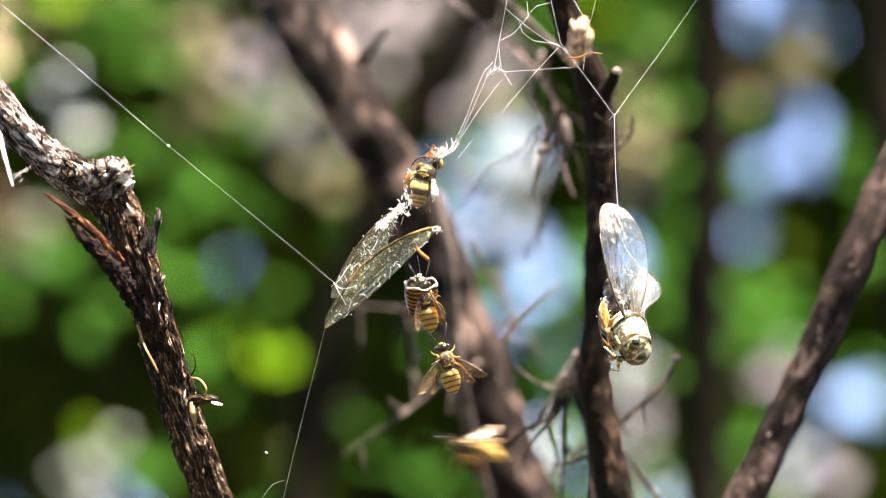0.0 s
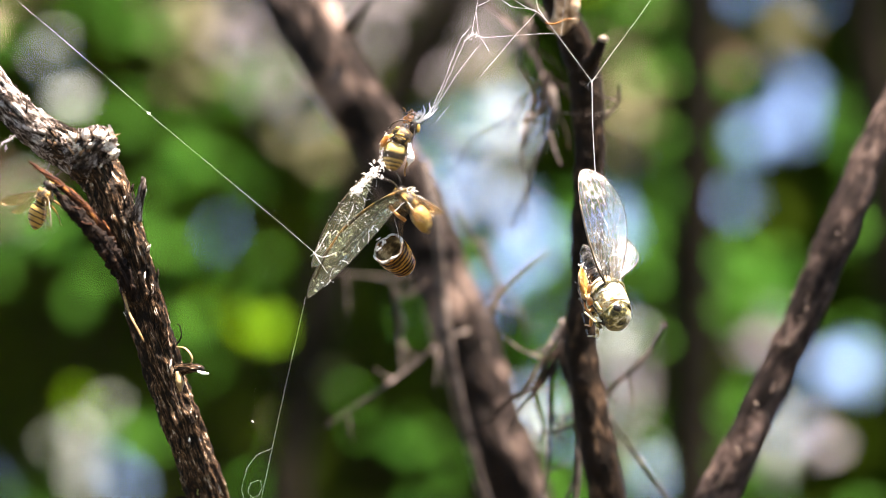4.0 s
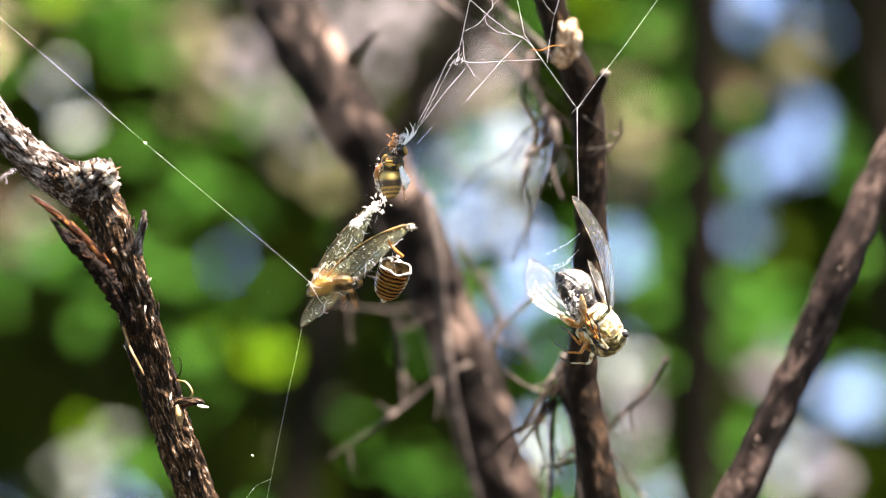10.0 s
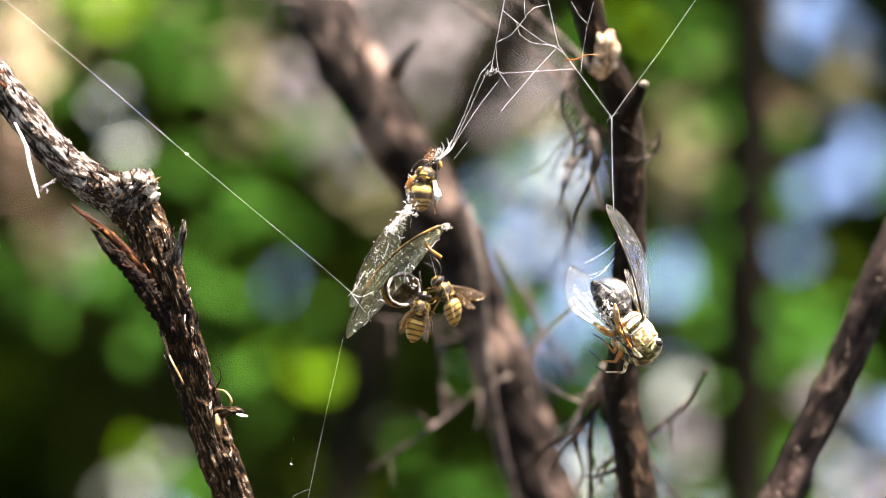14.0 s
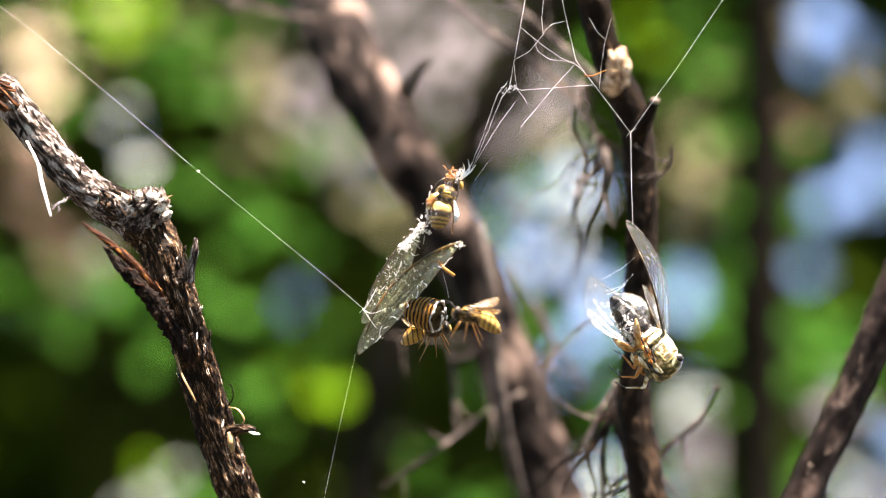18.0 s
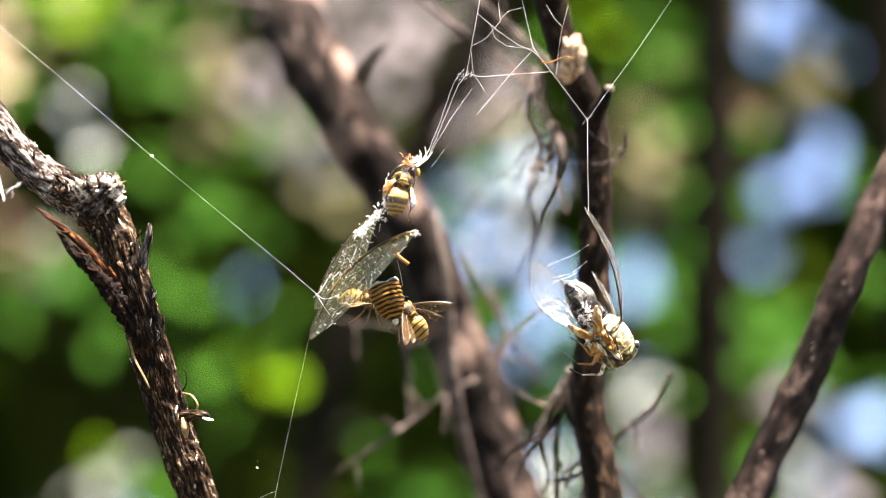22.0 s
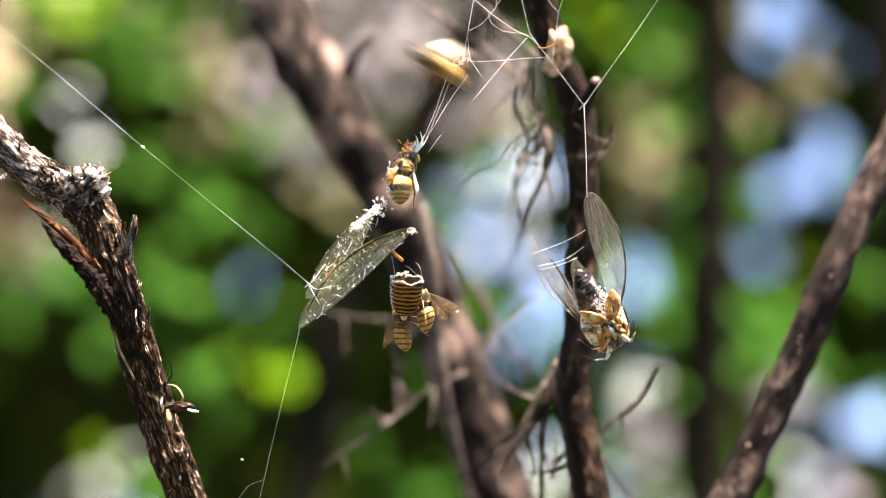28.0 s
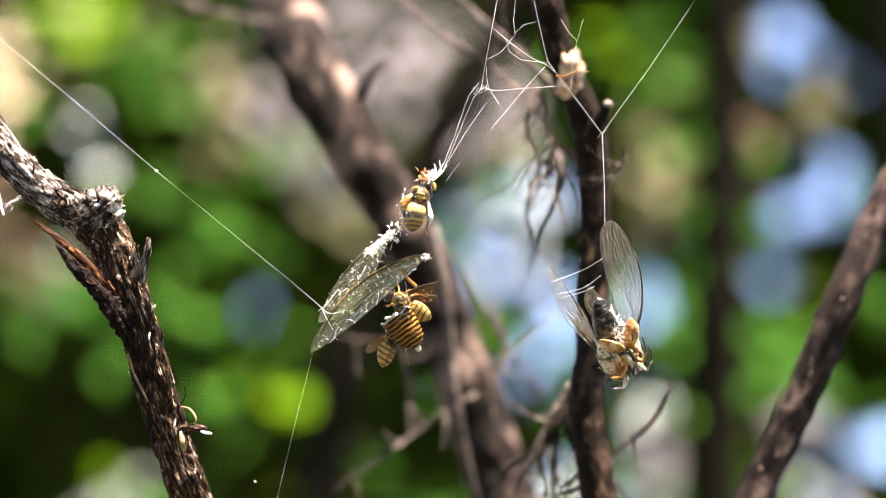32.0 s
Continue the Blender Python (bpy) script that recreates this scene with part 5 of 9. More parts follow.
lower_thread = web("lower_thread", (-0.0258, 0.5791, 1.6573), "fine silk thread under the wings", .000018, 1500, [[(-0.0283, 0.582, 1.6471), (-0.0302, 0.5842, 1.6396), (-0.0323, 0.5864, 1.6318), (-0.0356, 0.5901, 1.6188), (-0.0383, 0.5933, 1.6078), (-0.0424, 0.5979, 1.5916)], [(-0.0408, 0.5923, 1.6113), (-0.0387, 0.592, 1.6121), (-0.0372, 0.5919, 1.6126)], [(-0.0408, 0.5923, 1.6113), (-0.0433, 0.5932, 1.6082), (-0.0447, 0.5946, 1.6032), (-0.0433, 0.596, 1.5983), (-0.0421, 0.597, 1.5948)], [(-0.0402, 0.5939, 1.6055), (-0.0397, 0.5944, 1.6038), (-0.0405, 0.5949, 1.602), (-0.0422, 0.5951, 1.6014), (-0.0432, 0.5946, 1.603), (-0.0424, 0.5941, 1.6048), (-0.0402, 0.5939, 1.6055)]])
bead = thing("drifting_seed", (-0.0422, 0.5901, 1.6188), "tiny white fluff caught on a thread", "fluff")
part("fluff", crumbs(7, (0.00013, 0.00013, 0.00013), 0.00014, (0, 0, 0), 12), WAX, bead)
part("thread", stem([((0, 0, 0.0002), .0000008), ((0.004, 0, 0.05), .0000008), ((0.014, 0, 0.11), .0000008)], 6, 4), SILK, bead)

# ---- wasps ----


def wasp(folded=False):
    """Head towards +x, back towards +z, 14 mm long."""
    ob = thing("wasp", (0, 0, 0))
    head = part("head", ball(0.0019, (0.62, 1.0, 1.0), (0.0052, 0, -0.0003)), BLACK, ob)
    for s in (-1, 1):
        part("eye", ball(0.0010, (0.7, 0.55, 1.25), (0.0053, s * 0.0015, 0.0)), BLACK, head, "dark kidney-shaped eye")
        part("antenna", stem([((0.0060, s * 0.0005, 0.0006), .00016), ((0.0074, s * 0.0011, 0.0018), .00015), ((0.0098, s * 0.0022, 0.0015), .00017), ((0.0112, s * 0.0027, 0.0006), .00014)], 10, 5), BLACK, head, "black antenna")
    part("face_mark", ball(0.0009, (0.5, 1.2, 1.3), (0.0061, 0, -0.0005), 2), YELLOW, head)
    th = part("thorax", turned([(-0.0006, 0.0008), (0.0002, 0.0018), (0.0016, 0.0022), (0.0030, 0.0021), (0.0040, 0.0014), (0.0044, 0.0006)], 16, 1.0, 1.0), HAIRY, ob)
    for s in (-1, 1):
        part("shoulder_mark", ball(0.0006, (1.6, 0.7, 0.5), (0.0030, s * 0.0016, 0.0014), 1), YELLOW, th)
    hair = random.Random(77)
    bm = bmesh.new()
    for _ in range(700):
        d = Vector([hair.gauss(0, 1) for _ in range(3)]).normalized()
        c = Vector((0.0021, 0, 0)) + Vector((d.x * 0.0020, d.y * 0.0020, d.z * 0.0020))
        tube(bm, [(c, 0.00003), (c + d * 0.0007 + Vector((-0.0003, 0, 0)), 0.00001)], 2, 3)
    for _ in range(220):
        d = Vector((hair.uniform(-1, 1), *[hair.gauss(0, 1) for _ in range(2)]))
        d = Vector((0, d.y, d.z)).normalized()
        x = hair.uniform(-0.0066, -0.0012)
        c = Vector((x, 0, -42.0 * x * x)) + d * (0.0022 if x > -0.005 else 0.0014)
        tube(bm, [(c, 0.000025), (c + d * 0.0003 + Vector((-0.0002, 0, 0)), 0.00001)], 2, 3)
    part("body_hair", bm, STRAW, th, "fine pale body hair")
    part("scutellum_mark", ball(0.0006, (0.6, 1.8, 0.5), (0.0005, 0, 0.0017), 1), YELLOW, th)
    ab = turned([(0.0000, 0.0003), (-0.0006, 0.0009), (-0.0010, 0.0019), (-0.0020, 0.0024), (-0.0036, 0.0025), (-0.0052, 0.0021), (-0.0064, 0.0014), (-0.0072, 0.0004)], 18, 1.0, 0.95, 42.0)
    part("abdomen", ab, WASP_BANDS, ob, "yellow and black banded abdomen")
    for s in (-1, 1):
        if folded:
            tips = ((-0.0062, s * 0.0040, 0.0030), (-0.0042, s * 0.0044, 0.0018))
        else:
            tips = ((-0.0045, s * 0.0096, 0.0050), (-0.0058, s * 0.0062, 0.0022))
        for (tx, ty, tz), w, x0 in ((tips[0], 0.0030, 0.0026), (tips[1], 0.0024, 0.0012)):
            base = (x0, s * 0.0016, 0.0014)
            ln = (Vector((tx, ty, tz)) - Vector(base)).length
            wg = part("wing", in_plane(blade(wing_outline(ln, w, 14), 0.00004, 0.0002), base, (tx, ty, tz), (-0.6, s * -0.2, -0.2)), WASP_WING, ob, "amber translucent wing")
            part("wing_vein", in_plane(tube(bmesh.new(), [((0, 0, 0), .00014), ((ln * 0.5, 0, w * 0.2), .00012), ((ln * 0.96, 0, w * 0.04), .00006)], 8, 4), base, (tx, ty, tz), (-0.6, s * -0.2, -0.2)), VEIN, wg)
        for x, reach, back in ((0.0034, 0.0030, 0.0016), (0.0020, 0.0036, -0.0006), (0.0008, 0.0040, -0.0040)):
            leg = part("leg", stem([((x, s * 0.0009, -0.0014), .00022), ((x + back * 0.2, s * reach * 0.75, -0.0022), .00024), ((x + back * 0.6, s * reach, -0.0044), .00016)], 8, 6), AMBER, ob, "amber leg")
            part("foot", stem([((x + back * 0.6, s * reach, -0.0044), .00012), ((x + back * 0.9, s * reach * 1.05, -0.0058), .0001), ((x + back * 1.0, s * reach * 1.1, -0.0066), .00007)], 6, 5), AMBER, leg)
    for o in ob.children_recursive:
        o.data.transform(Matrix.Scale(0.92, 4))
    return ob


wasps = []
for k, (fold, text) in enumerate(((True, "yellow and black wasp clinging to the hollow shell"), (False, "yellow and black wasp hovering with spread wings"), (False, "yellow and black wasp darting past the web"), (False, "yellow and black wasp visiting the wrapped prey"))):
    w = wasp(fold)
    tagged(w, text, "wasp", "live wasps")
    wasps.append(w)

# a silk-wrapped dead wasp; origin at its tangled head
dead_wasp = thing("dead_wasp", (0.0022, 0.5701, 1.6885), "dead banded wasp wrapped in silk with crumpled pale wings", "dead wasp")
DEAD_ABDOMEN = striped("dead_wasp_rings", -0.0034, 0.0036, [(0.0, (0.06, 0.04, 0.02)), (0.10, (0.42, 0.27, 0.08)), (0.16, (0.05, 0.035, 0.02)), (0.24, (0.44, 0.29, 0.09)), (0.29, (0.05, 0.035, 0.02)), (0.37, (0.48, 0.32, 0.10)), (0.43, (0.05, 0.034, 0.018)), (0.60, (0.075, 0.048, 0.024)), (0.71, (0.60, 0.42, 0.12)), (0.88, (0.66, 0.48, 0.16)), (0.93, (0.25, 0.15, 0.05)), (1.0, (0.05, 0.035, 0.02))])


def along(a, b, turn=0.0):
    """A frame at the middle of a and b, its x running from a to b."""
    m = (Vector(b) - Vector(a)).to_track_quat("X", "Z").to_matrix().to_4x4() @ Matrix.Rotation(turn, 4, "X")
    return Matrix.Translation((Vector(a) + Vector(b)) / 2) @ m


def placed(bm, m):
    bmesh.ops.transform(bm, matrix=m, verts=bm.verts)
    return bm


ab = part("abdomen", turned([(-0.0035, 0.0003), (-0.0031, 0.0010), (-0.0022, 0.0018), (-0.0008, 0.00228), (0.0008, 0.0025), (0.0022, 0.00245), (0.0031, 0.0019), (0.0035, 0.0009)], 24, 1.14, 1.06), DEAD_ABDOMEN, dead_wasp, "plump yellow and black ringed abdomen")
ab.matrix_basis = along((-0.0061, -0.0014, -0.0134), (-0.0050, -0.0010, -0.0066), 0.4)
part("thorax", placed(ball(0.0025, (1.05, 1.0, 1.15)), along((-0.0050, -0.001, -0.0066), (-0.0034, -0.001, -0.0042))), HAIRY, dead_wasp, "dark downy thorax")
for a, b, w in (((-0.0058, -0.0028, -0.0053), (-0.0034, -0.0031, -0.0060), 0.00042), ((-0.0056, -0.0032, -0.0046), (-0.0038, -0.0034, -0.0050), 0.0003), ((-0.0060, -0.0024, -0.0036), (-0.0050, -0.0028, -0.0031), 0.00032)):
    part("yellow_mark", stem([(a, w * 0.5), (Vector(a).lerp(Vector(b), 0.5) + Vector((0, -0.0004, 0)), w), (b, w * 0.5)], 8, 6, rough=0.15, freq=800), YELLOW, dead_wasp, "yellow mark")
dhead = part("head", ball(0.0017, (0.8, 0.8, 1.0), (-0.0014, -0.0006, -0.0028)), BLACK, dead_wasp, "dark twisted head")
part("face_mark", ball(0.0008, (0.6, 0.6, 1.3), (-0.0004, -0.0017, -0.0031), 2), YELLOW, dhead, "yellow face mark")
part("antenna", stem([((-0.0020, -0.0014, -0.0018), .00018), ((-0.0046, -0.002, -0.0014), .00017), ((-0.0066, -0.0022, -0.0024), .00018), ((-0.0076, -0.0022, -0.0038), .00014)], 14, 6), BLACK, dhead, "black curved antenna")
part("antenna", stem([((-0.0012, -0.0016, -0.0030), .00018), ((-0.0016, -0.0026, -0.0052), .00016), ((-0.0024, -0.0028, -0.0068), .00012)], 10, 6), BLACK, dhead, "black curved antenna")
part("leg", stem([((-0.0030, -0.0020, -0.0078), .0002), ((-0.0026, -0.0024, -0.0112), .00026), ((-0.0032, -0.0022, -0.0134), .00014), ((-0.0030, -0.002, -0.0146), .0002)], 14, 6, rough=0.25, freq=900), AMBER, dead_wasp, "amber dangling leg")
part("leg", stem([((-0.0064, -0.0018, -0.0060), .0002), ((-0.0082, -0.0022, -0.0076), .00026), ((-0.0080, -0.0022, -0.0098), .00014)], 12, 6, rough=0.25, freq=900), AMBER, dead_wasp, "amber dangling leg")
down, bm = random.Random(91), bmesh.new()
for _ in range(900):
    d = Vector([down.gauss(0, 1) for _ in range(3)]).normalized()
    if down.random() < 0.6:
        c = Vector((-0.0042, -0.001, -0.0054)) + d * 0.0023
    else:
        c = Vector((-0.0050, -0.001, -0.0066)).lerp(Vector((-0.0061, -0.0014, -0.0134)), down.uniform(0.05, 0.8)) + Vector((d.x, d.y, 0)).normalized() * 0.0023
    tube(bm, [(c, 0.00004), (c + d * down.uniform(0.0003, 0.0007), 0.000012)], 2, 3)
part("body_hair", bm, STRAW, dead_wasp, "pale downy body hair")
part("silk_clot", clot((0.0004, -0.001, 0.0006), (-0.0030, -0.001, -0.0022), 200, 0.0005, 0.00017, 21), WAX, dead_wasp, "white silk clot")
part("silk_fuzz", clot((-0.0060, -0.003, -0.0050), (-0.0080, -0.003, -0.0110), 110, 0.0009, 0.00009, 25), WAX, dead_wasp, "fine silk fuzz over the body")
part("head_shred", clot((-0.0018, -0.001, -0.0004), (-0.0036, -0.001, -0.0016), 60, 0.0006, 0.00036, 22), ORANGE, dead_wasp, "orange shredded scrap")
part("silk_clot", clot((-0.0076, -0.001, -0.0050), (-0.0086, -0.001, -0.0110), 110, 0.0005, 0.00022, 23), WAX, dead_wasp, "white silk crumbs")
part("crumpled_wing", stem([((-0.0024, -0.002, -0.0055), .0004), ((-0.0023, -0.0024, -0.0080), .0008), ((-0.0020, -0.0022, -0.0105), .0012), ((-0.0026, -0.002, -0.0122), .0003)], 40, 16, rough=0.35, freq=900, flat=0.35), WAX, dead_wasp, "crumpled whitish wing")
part("crumpled_wing", stem([((-0.0058, -0.002, -0.0045), .0003), ((-0.0078, -0.0022, -0.0058), .0007), ((-0.0088, -0.0020, -0.0074), .0008), ((-0.0092, -0.0016, -0.0088), .0002)], 40, 16, rough=0.35, freq=900, flat=0.35), PLATE, dead_wasp, "crumpled whitish wing")
for o in dead_wasp.children_recursive:
    if o.parent == dead_wasp and o != ab:
        o.data.transform(Matrix.Translation((-0.0022, 0, -0.0006)))
    elif o.parent != dead_wasp:
        o.data.transform(Matrix.Translation((-0.0022, 0, -0.0006)))
ab.location += Vector((-0.0026, 0, -0.0008))
for a, b in (((0.0, 0, 0.0), (-0.0002, 0, 0.0026)), ((0.0002, 0, -0.0004), (0.0018, 0, 0.0014)), ((-0.0006, 0, -0.0002), (0.0010, 0, 0.0020)), ((-0.0012, 0, 0.0002), (-0.0016, 0, 0.0018))):
    part("silk_tuft", stem([((-0.0032, -0.001, -0.0026), .00022), (a, .00018), (b, .00005)], 8, 5, rough=0.4, freq=900), WAX, dead_wasp, "twisted silk tuft")

# ---- hollow abdomen of an eaten cicada; open end towards +x ----
def lining():
    """The open cup inside the shell."""
    bm, rings = bmesh.new(), []
    for x, r in ((-0.0042, 0.0004), (-0.0040, 0.0016), (-0.0030, 0.0027), (-0.0014, 0.0034), (0.0004, 0.0037), (0.0022, 0.00385), (0.0034, 0.0038)):
        rings.append([bm.verts.new((x, r * (1 + 0.04 * noise.noise(Vector((q, x * 900, 1)))) * math.cos(2 * math.pi * q / 26), r * 0.92 * math.sin(2 * math.pi * q / 26))) for q in range(26)])
    for a, b in zip(rings, rings[1:]):
        for q in range(26):
            bm.faces.new((a[(q + 1) % 26], a[q], b[q], b[(q + 1) % 26]))
    bm.faces.new(rings[0])
    return bm


hollow_abdomen = thing("hollow_abdomen", (0, 0, 0), "hollow banded orange-brown cicada abdomen with a whitish broken rim", "insect remains")
bm = bmesh.new()
SEG, outer, inner = 30, [], []
RIM = noisy("broken_rim", [(0.4, (0.2, 0.17, 0.14)), (0.6, (0.85, 0.84, 0.82))], 700, 0.35)
prof = [(-0.0052, 0.0012), (-0.0046, 0.0023), (-0.0034, 0.0033), (-0.0016, 0.0039), (0.0004, 0.0042), (0.0022, 0.0043), (0.0036, 0.0042)]
for i in range(37):
    u = i / 36 * (len(prof) - 1)
    j = min(int(u), len(prof) - 2)
    x = prof[j][0] + (prof[j + 1][0] - prof[j][0]) * (u - j)
    r = prof[j][1] + (prof[j + 1][1] - prof[j][1]) * (u - j)
    r *= 1 + 0.03 * math.sin((x + 0.0052) / 0.0094 * 7 * 2 * math.pi)
    for side, k in ((outer, 1.0), (inner, 0.93)):
        side.append([bm.verts.new((x + (0.0004 * noise.noise(Vector((q * 0.7, 5, 0))) if i > 33 else 0), r * k * math.cos(2 * math.pi * q / SEG), r * k * math.sin(2 * math.pi * q / SEG) * 0.93)) for q in range(SEG)])
for rings in (outer, inner):
    for a, b in zip(rings, rings[1:]):
        for q in range(SEG):
            bm.faces.new((a[q], a[(q + 1) % SEG], b[(q + 1) % SEG], b[q]))
for q in range(SEG):
    bm.faces.new((outer[-1][q], outer[-1][(q + 1) % SEG], inner[-1][(q + 1) % SEG], inner[-1][q]))
bm.faces.new(outer[0])
bmesh.ops.recalc_face_normals(bm, faces=bm.faces)
part("shell", bm, SHELL_BANDS, hollow_abdomen)
part("lining", lining(), noisy("amber_lining", [(0.40, (0.05, 0.035, 0.018)), (0.52, (0.22, 0.16, 0.075)), (0.62, (0.62, 0.52, 0.34))], 420, 0.3, 6, (1, 1, 1), 0.0003), hollow_abdomen, "dark grey inner lining")
part("rim", tube(bmesh.new(), [((0.0037 + 0.0003 * math.sin(a * 5), 0.0041 * math.cos(a), 0.0038 * math.sin(a)), 0.00028) for a in [2 * math.pi * i / 18 for i in range(19)]], 72, 6, rough=0.7, freq=700), RIM, hollow_abdomen, "whitish broken rim")
part("tail_tip", ball(0.0008, (1.2, 1, 1), (-0.0056, 0, 0), 2), CREAM, hollow_abdomen, "pale tail tip")
part("rim_shred", crumbs(10, (0.0003, 0.0014, 0.0012), 0.0004, (0.0040, 0.002, 0.001), 31), WAX, hollow_abdomen)

# ---- cicada hanging head down by a wing tip; origin at the web's fork, hang point below ----
cicada = thing("cicada", (0.0416, 0.5774, 1.6993), "dead pale cicada hanging head down by one wing", "cicada")
part("thread", stem([((0, 0, 0), .00009), ((0.0002, 0, -0.011), .00008), ((0.0008, 0, -0.0222), .00008)], 20, 5, rough=0.25, freq=1500), SILK, cicada, "white silk thread")
H = Vector((0.0008, 0, -0.0218))
AB, HEAD = H + Vector((-0.0022, 0.0050, -0.0180)), H + Vector((0.0043, -0.0072, -0.0355))
AX = (HEAD - AB).normalized()
SIDE = Vector((0.96, -0.22, 0)).cross(AX).normalized()
BACK = AX.cross(SIDE).normalized()
BM = Matrix((AX, BACK.cross(AX), BACK)).transposed().to_4x4()
BM.translation = AB


def on_body(bm):
    bmesh.ops.transform(bm, matrix=BM, verts=bm.verts)
    return bm


part("abdomen", on_body(turned([(0, 0.0004), (0.0012, 0.0016), (0.004, 0.0028), (0.007, 0.0036), (0.0105, 0.0040), (0.0125, 0.0038)], 20, 1.0, 0.85)), GREY_SHELL, cicada, "grey ringed abdomen")
for k in range(6):
    x = 0.002 + 0.0017 * k
    r = (0.0019, 0.0026, 0.0031, 0.0035, 0.0038, 0.0040)[k]
    part("belly_ring", on_body(tube(bmesh.new(), [((x, r * math.cos(a), r * 0.85 * math.sin(a)), 0.00022) for a in [2 * math.pi * i / 16 for i in range(17)]], 40, 5)), GREY_SHELL, cicada)
part("thorax", on_body(turned([(0.0115, 0.0030), (0.0130, 0.0042), (0.0155, 0.0049), (0.0180, 0.0050), (0.0200, 0.0046), (0.0212, 0.0036)], 20, 1.12, 0.9)), CREAM, cicada, "cream and orange thorax")
for x, r in ((0.0151, 0.0050), (0.0208, 0.0042)):
    part("collar", on_body(tube(bmesh.new(), [((x + 0.0005 * math.sin(2 * a), 1.1 * r * math.cos(a), r * 0.9 * math.sin(a)), 0.0004) for a in [2 * math.pi * i / 16 for i in range(17)]], 60, 6, rough=0.6, freq=600)), OLIVE, cicada, "dark olive collar")
for x, r in ((0.0135, 0.0044), (0.0168, 0.0050), (0.0197, 0.0047)):
    part("body_ridge", on_body(tube(bmesh.new(), [((x + 0.0003 * math.sin(3 * a), 1.1 * r * math.cos(a), r * 0.9 * math.sin(a)), 0.00018) for a in [2 * math.pi * i / 16 for i in range(17)]], 60, 6, rough=0.5, freq=700)), CREAM, cicada)
head = part("head", on_body(turned([(0.0205, 0.0036), (0.0216, 0.0044), (0.0228, 0.0042), (0.0238, 0.0030), (0.0244, 0.0012)], 18, 1.15, 0.8)), OLIVE, cicada, "olive and cream blunt head with shade put into its colour")
for s in (-1, 1):
    part("eye", on_body(ball(0.0011, (1, 0.9, 1), (0.0220, s * 0.0048, 0.0004))), GREY_SHELL, head, "grey bulging eye")
    for k in range(2):
        part("belly_plate", on_body(stem([((0.0135 + 0.0019 * k, 0, -0.0042 + 0.00012 * k), .0004), ((0.0138 + 0.0019 * k, s * 0.0018, -0.0040 + 0.0001 * k), .0005), ((0.0131 + 0.0019 * k, s * 0.0034, -0.0030), .0002)], 16, 10, rough=0.4, freq=700, flat=0.4)), (ORANGE, CREAM, GREY_SHELL, CREAM)[k], cicada, ("orange belly plate", "", "dark belly plate", "")[k])
    part("wing_joint", on_body(ball(0.0007, (1.8, 0.7, 0.6), (0.0165, s * 0.0045, 0.0016))), ORANGE, cicada)
    e = 1.15 if s > 0 else 0.6
    for k, (hip, knee, shin, claw) in enumerate((
            ((0.0200, 0.0012, -0.0040), (0.0222, 0.0042, -0.0056), (0.0196, 0.0070, -0.0072), (0.0168, 0.0088, -0.0066)),
            ((0.0180, 0.0012, -0.0044), (0.0190, 0.0040, -0.0060), (0.0168, 0.0064, -0.0068), (0.0128, 0.0078, -0.0060)),
            ((0.0158, 0.0012, -0.0044), (0.0172, 0.0034, -0.0050), (0.0128, 0.0036, -0.0052), (0.0106, 0.0044, -0.0056)))):
        hip, knee, shin, claw = (Vector((x, s * y * (e if y > 0.002 else 1), z)) for x, y, z in (hip, knee, shin, claw))
        leg = part("leg", on_body(stem([(hip, .00045), (hip.lerp(knee, 0.55) + Vector((0, 0, -0.0002)), .00055), (knee, .00034), (knee.lerp(shin, 0.5), .00024), (shin, .0002)], 22, 8, rough=0.2, freq=700)), (CREAM, ORANGE, PLATE)[k], cicada, "folded amber leg" if k == 1 else "folded pale leg")
        part("foot", on_body(stem([(shin, .0002), (shin.lerp(claw, 0.6), .00018), (claw, .00022), (claw + Vector((0.0004, s * 0.0002, 0.0005)), .00006)], 8, 5)), BLACK, leg, "dark claw")
    part("operculum", on_body(stem([((0.0142, s * 0.0006, -0.0042), .0009), ((0.0122, s * 0.0022, -0.0044), .0019), ((0.0100, s * 0.0038, -0.0040), .0017), ((0.0082, s * 0.0048, -0.0034), .0004)], 26, 14, rough=0.12, freq=500, flat=0.4)), PLATE, cicada, "bright cream-orange belly plate")
for k, (y, x0, x1) in enumerate(((0.0004, 0.0150, 0.0205), (0.0016, 0.0146, 0.0186), (-0.0010, 0.0148, 0.0190), (0.0028, 0.0138, 0.0180), (-0.0024, 0.0142, 0.0182), (0.0018, 0.0190, 0.0222), (-0.0016, 0.0194, 0.0224), (0.0036, 0.0170, 0.0206), (-0.0034, 0.0168, 0.0208))):
    z = -0.92 * math.sqrt(0.0050 ** 2 - y * y)
    part("sternal_plate", on_body(stem([((x0, y * 0.8, z * 0.96), .0002), ((x0 * 0.7 + x1 * 0.3, y, z - 0.0004), .00068), ((x0 * 0.3 + x1 * 0.7, y * 1.05, z - 0.0003), .00060), ((x1, y * 1.1, z * 0.92), .00016)], 16, 9, rough=0.18, freq=800)), (GLOSSY_PLATE, PLATE, OLIVE)[k % 3], cicada, "glossy plate under the thorax")
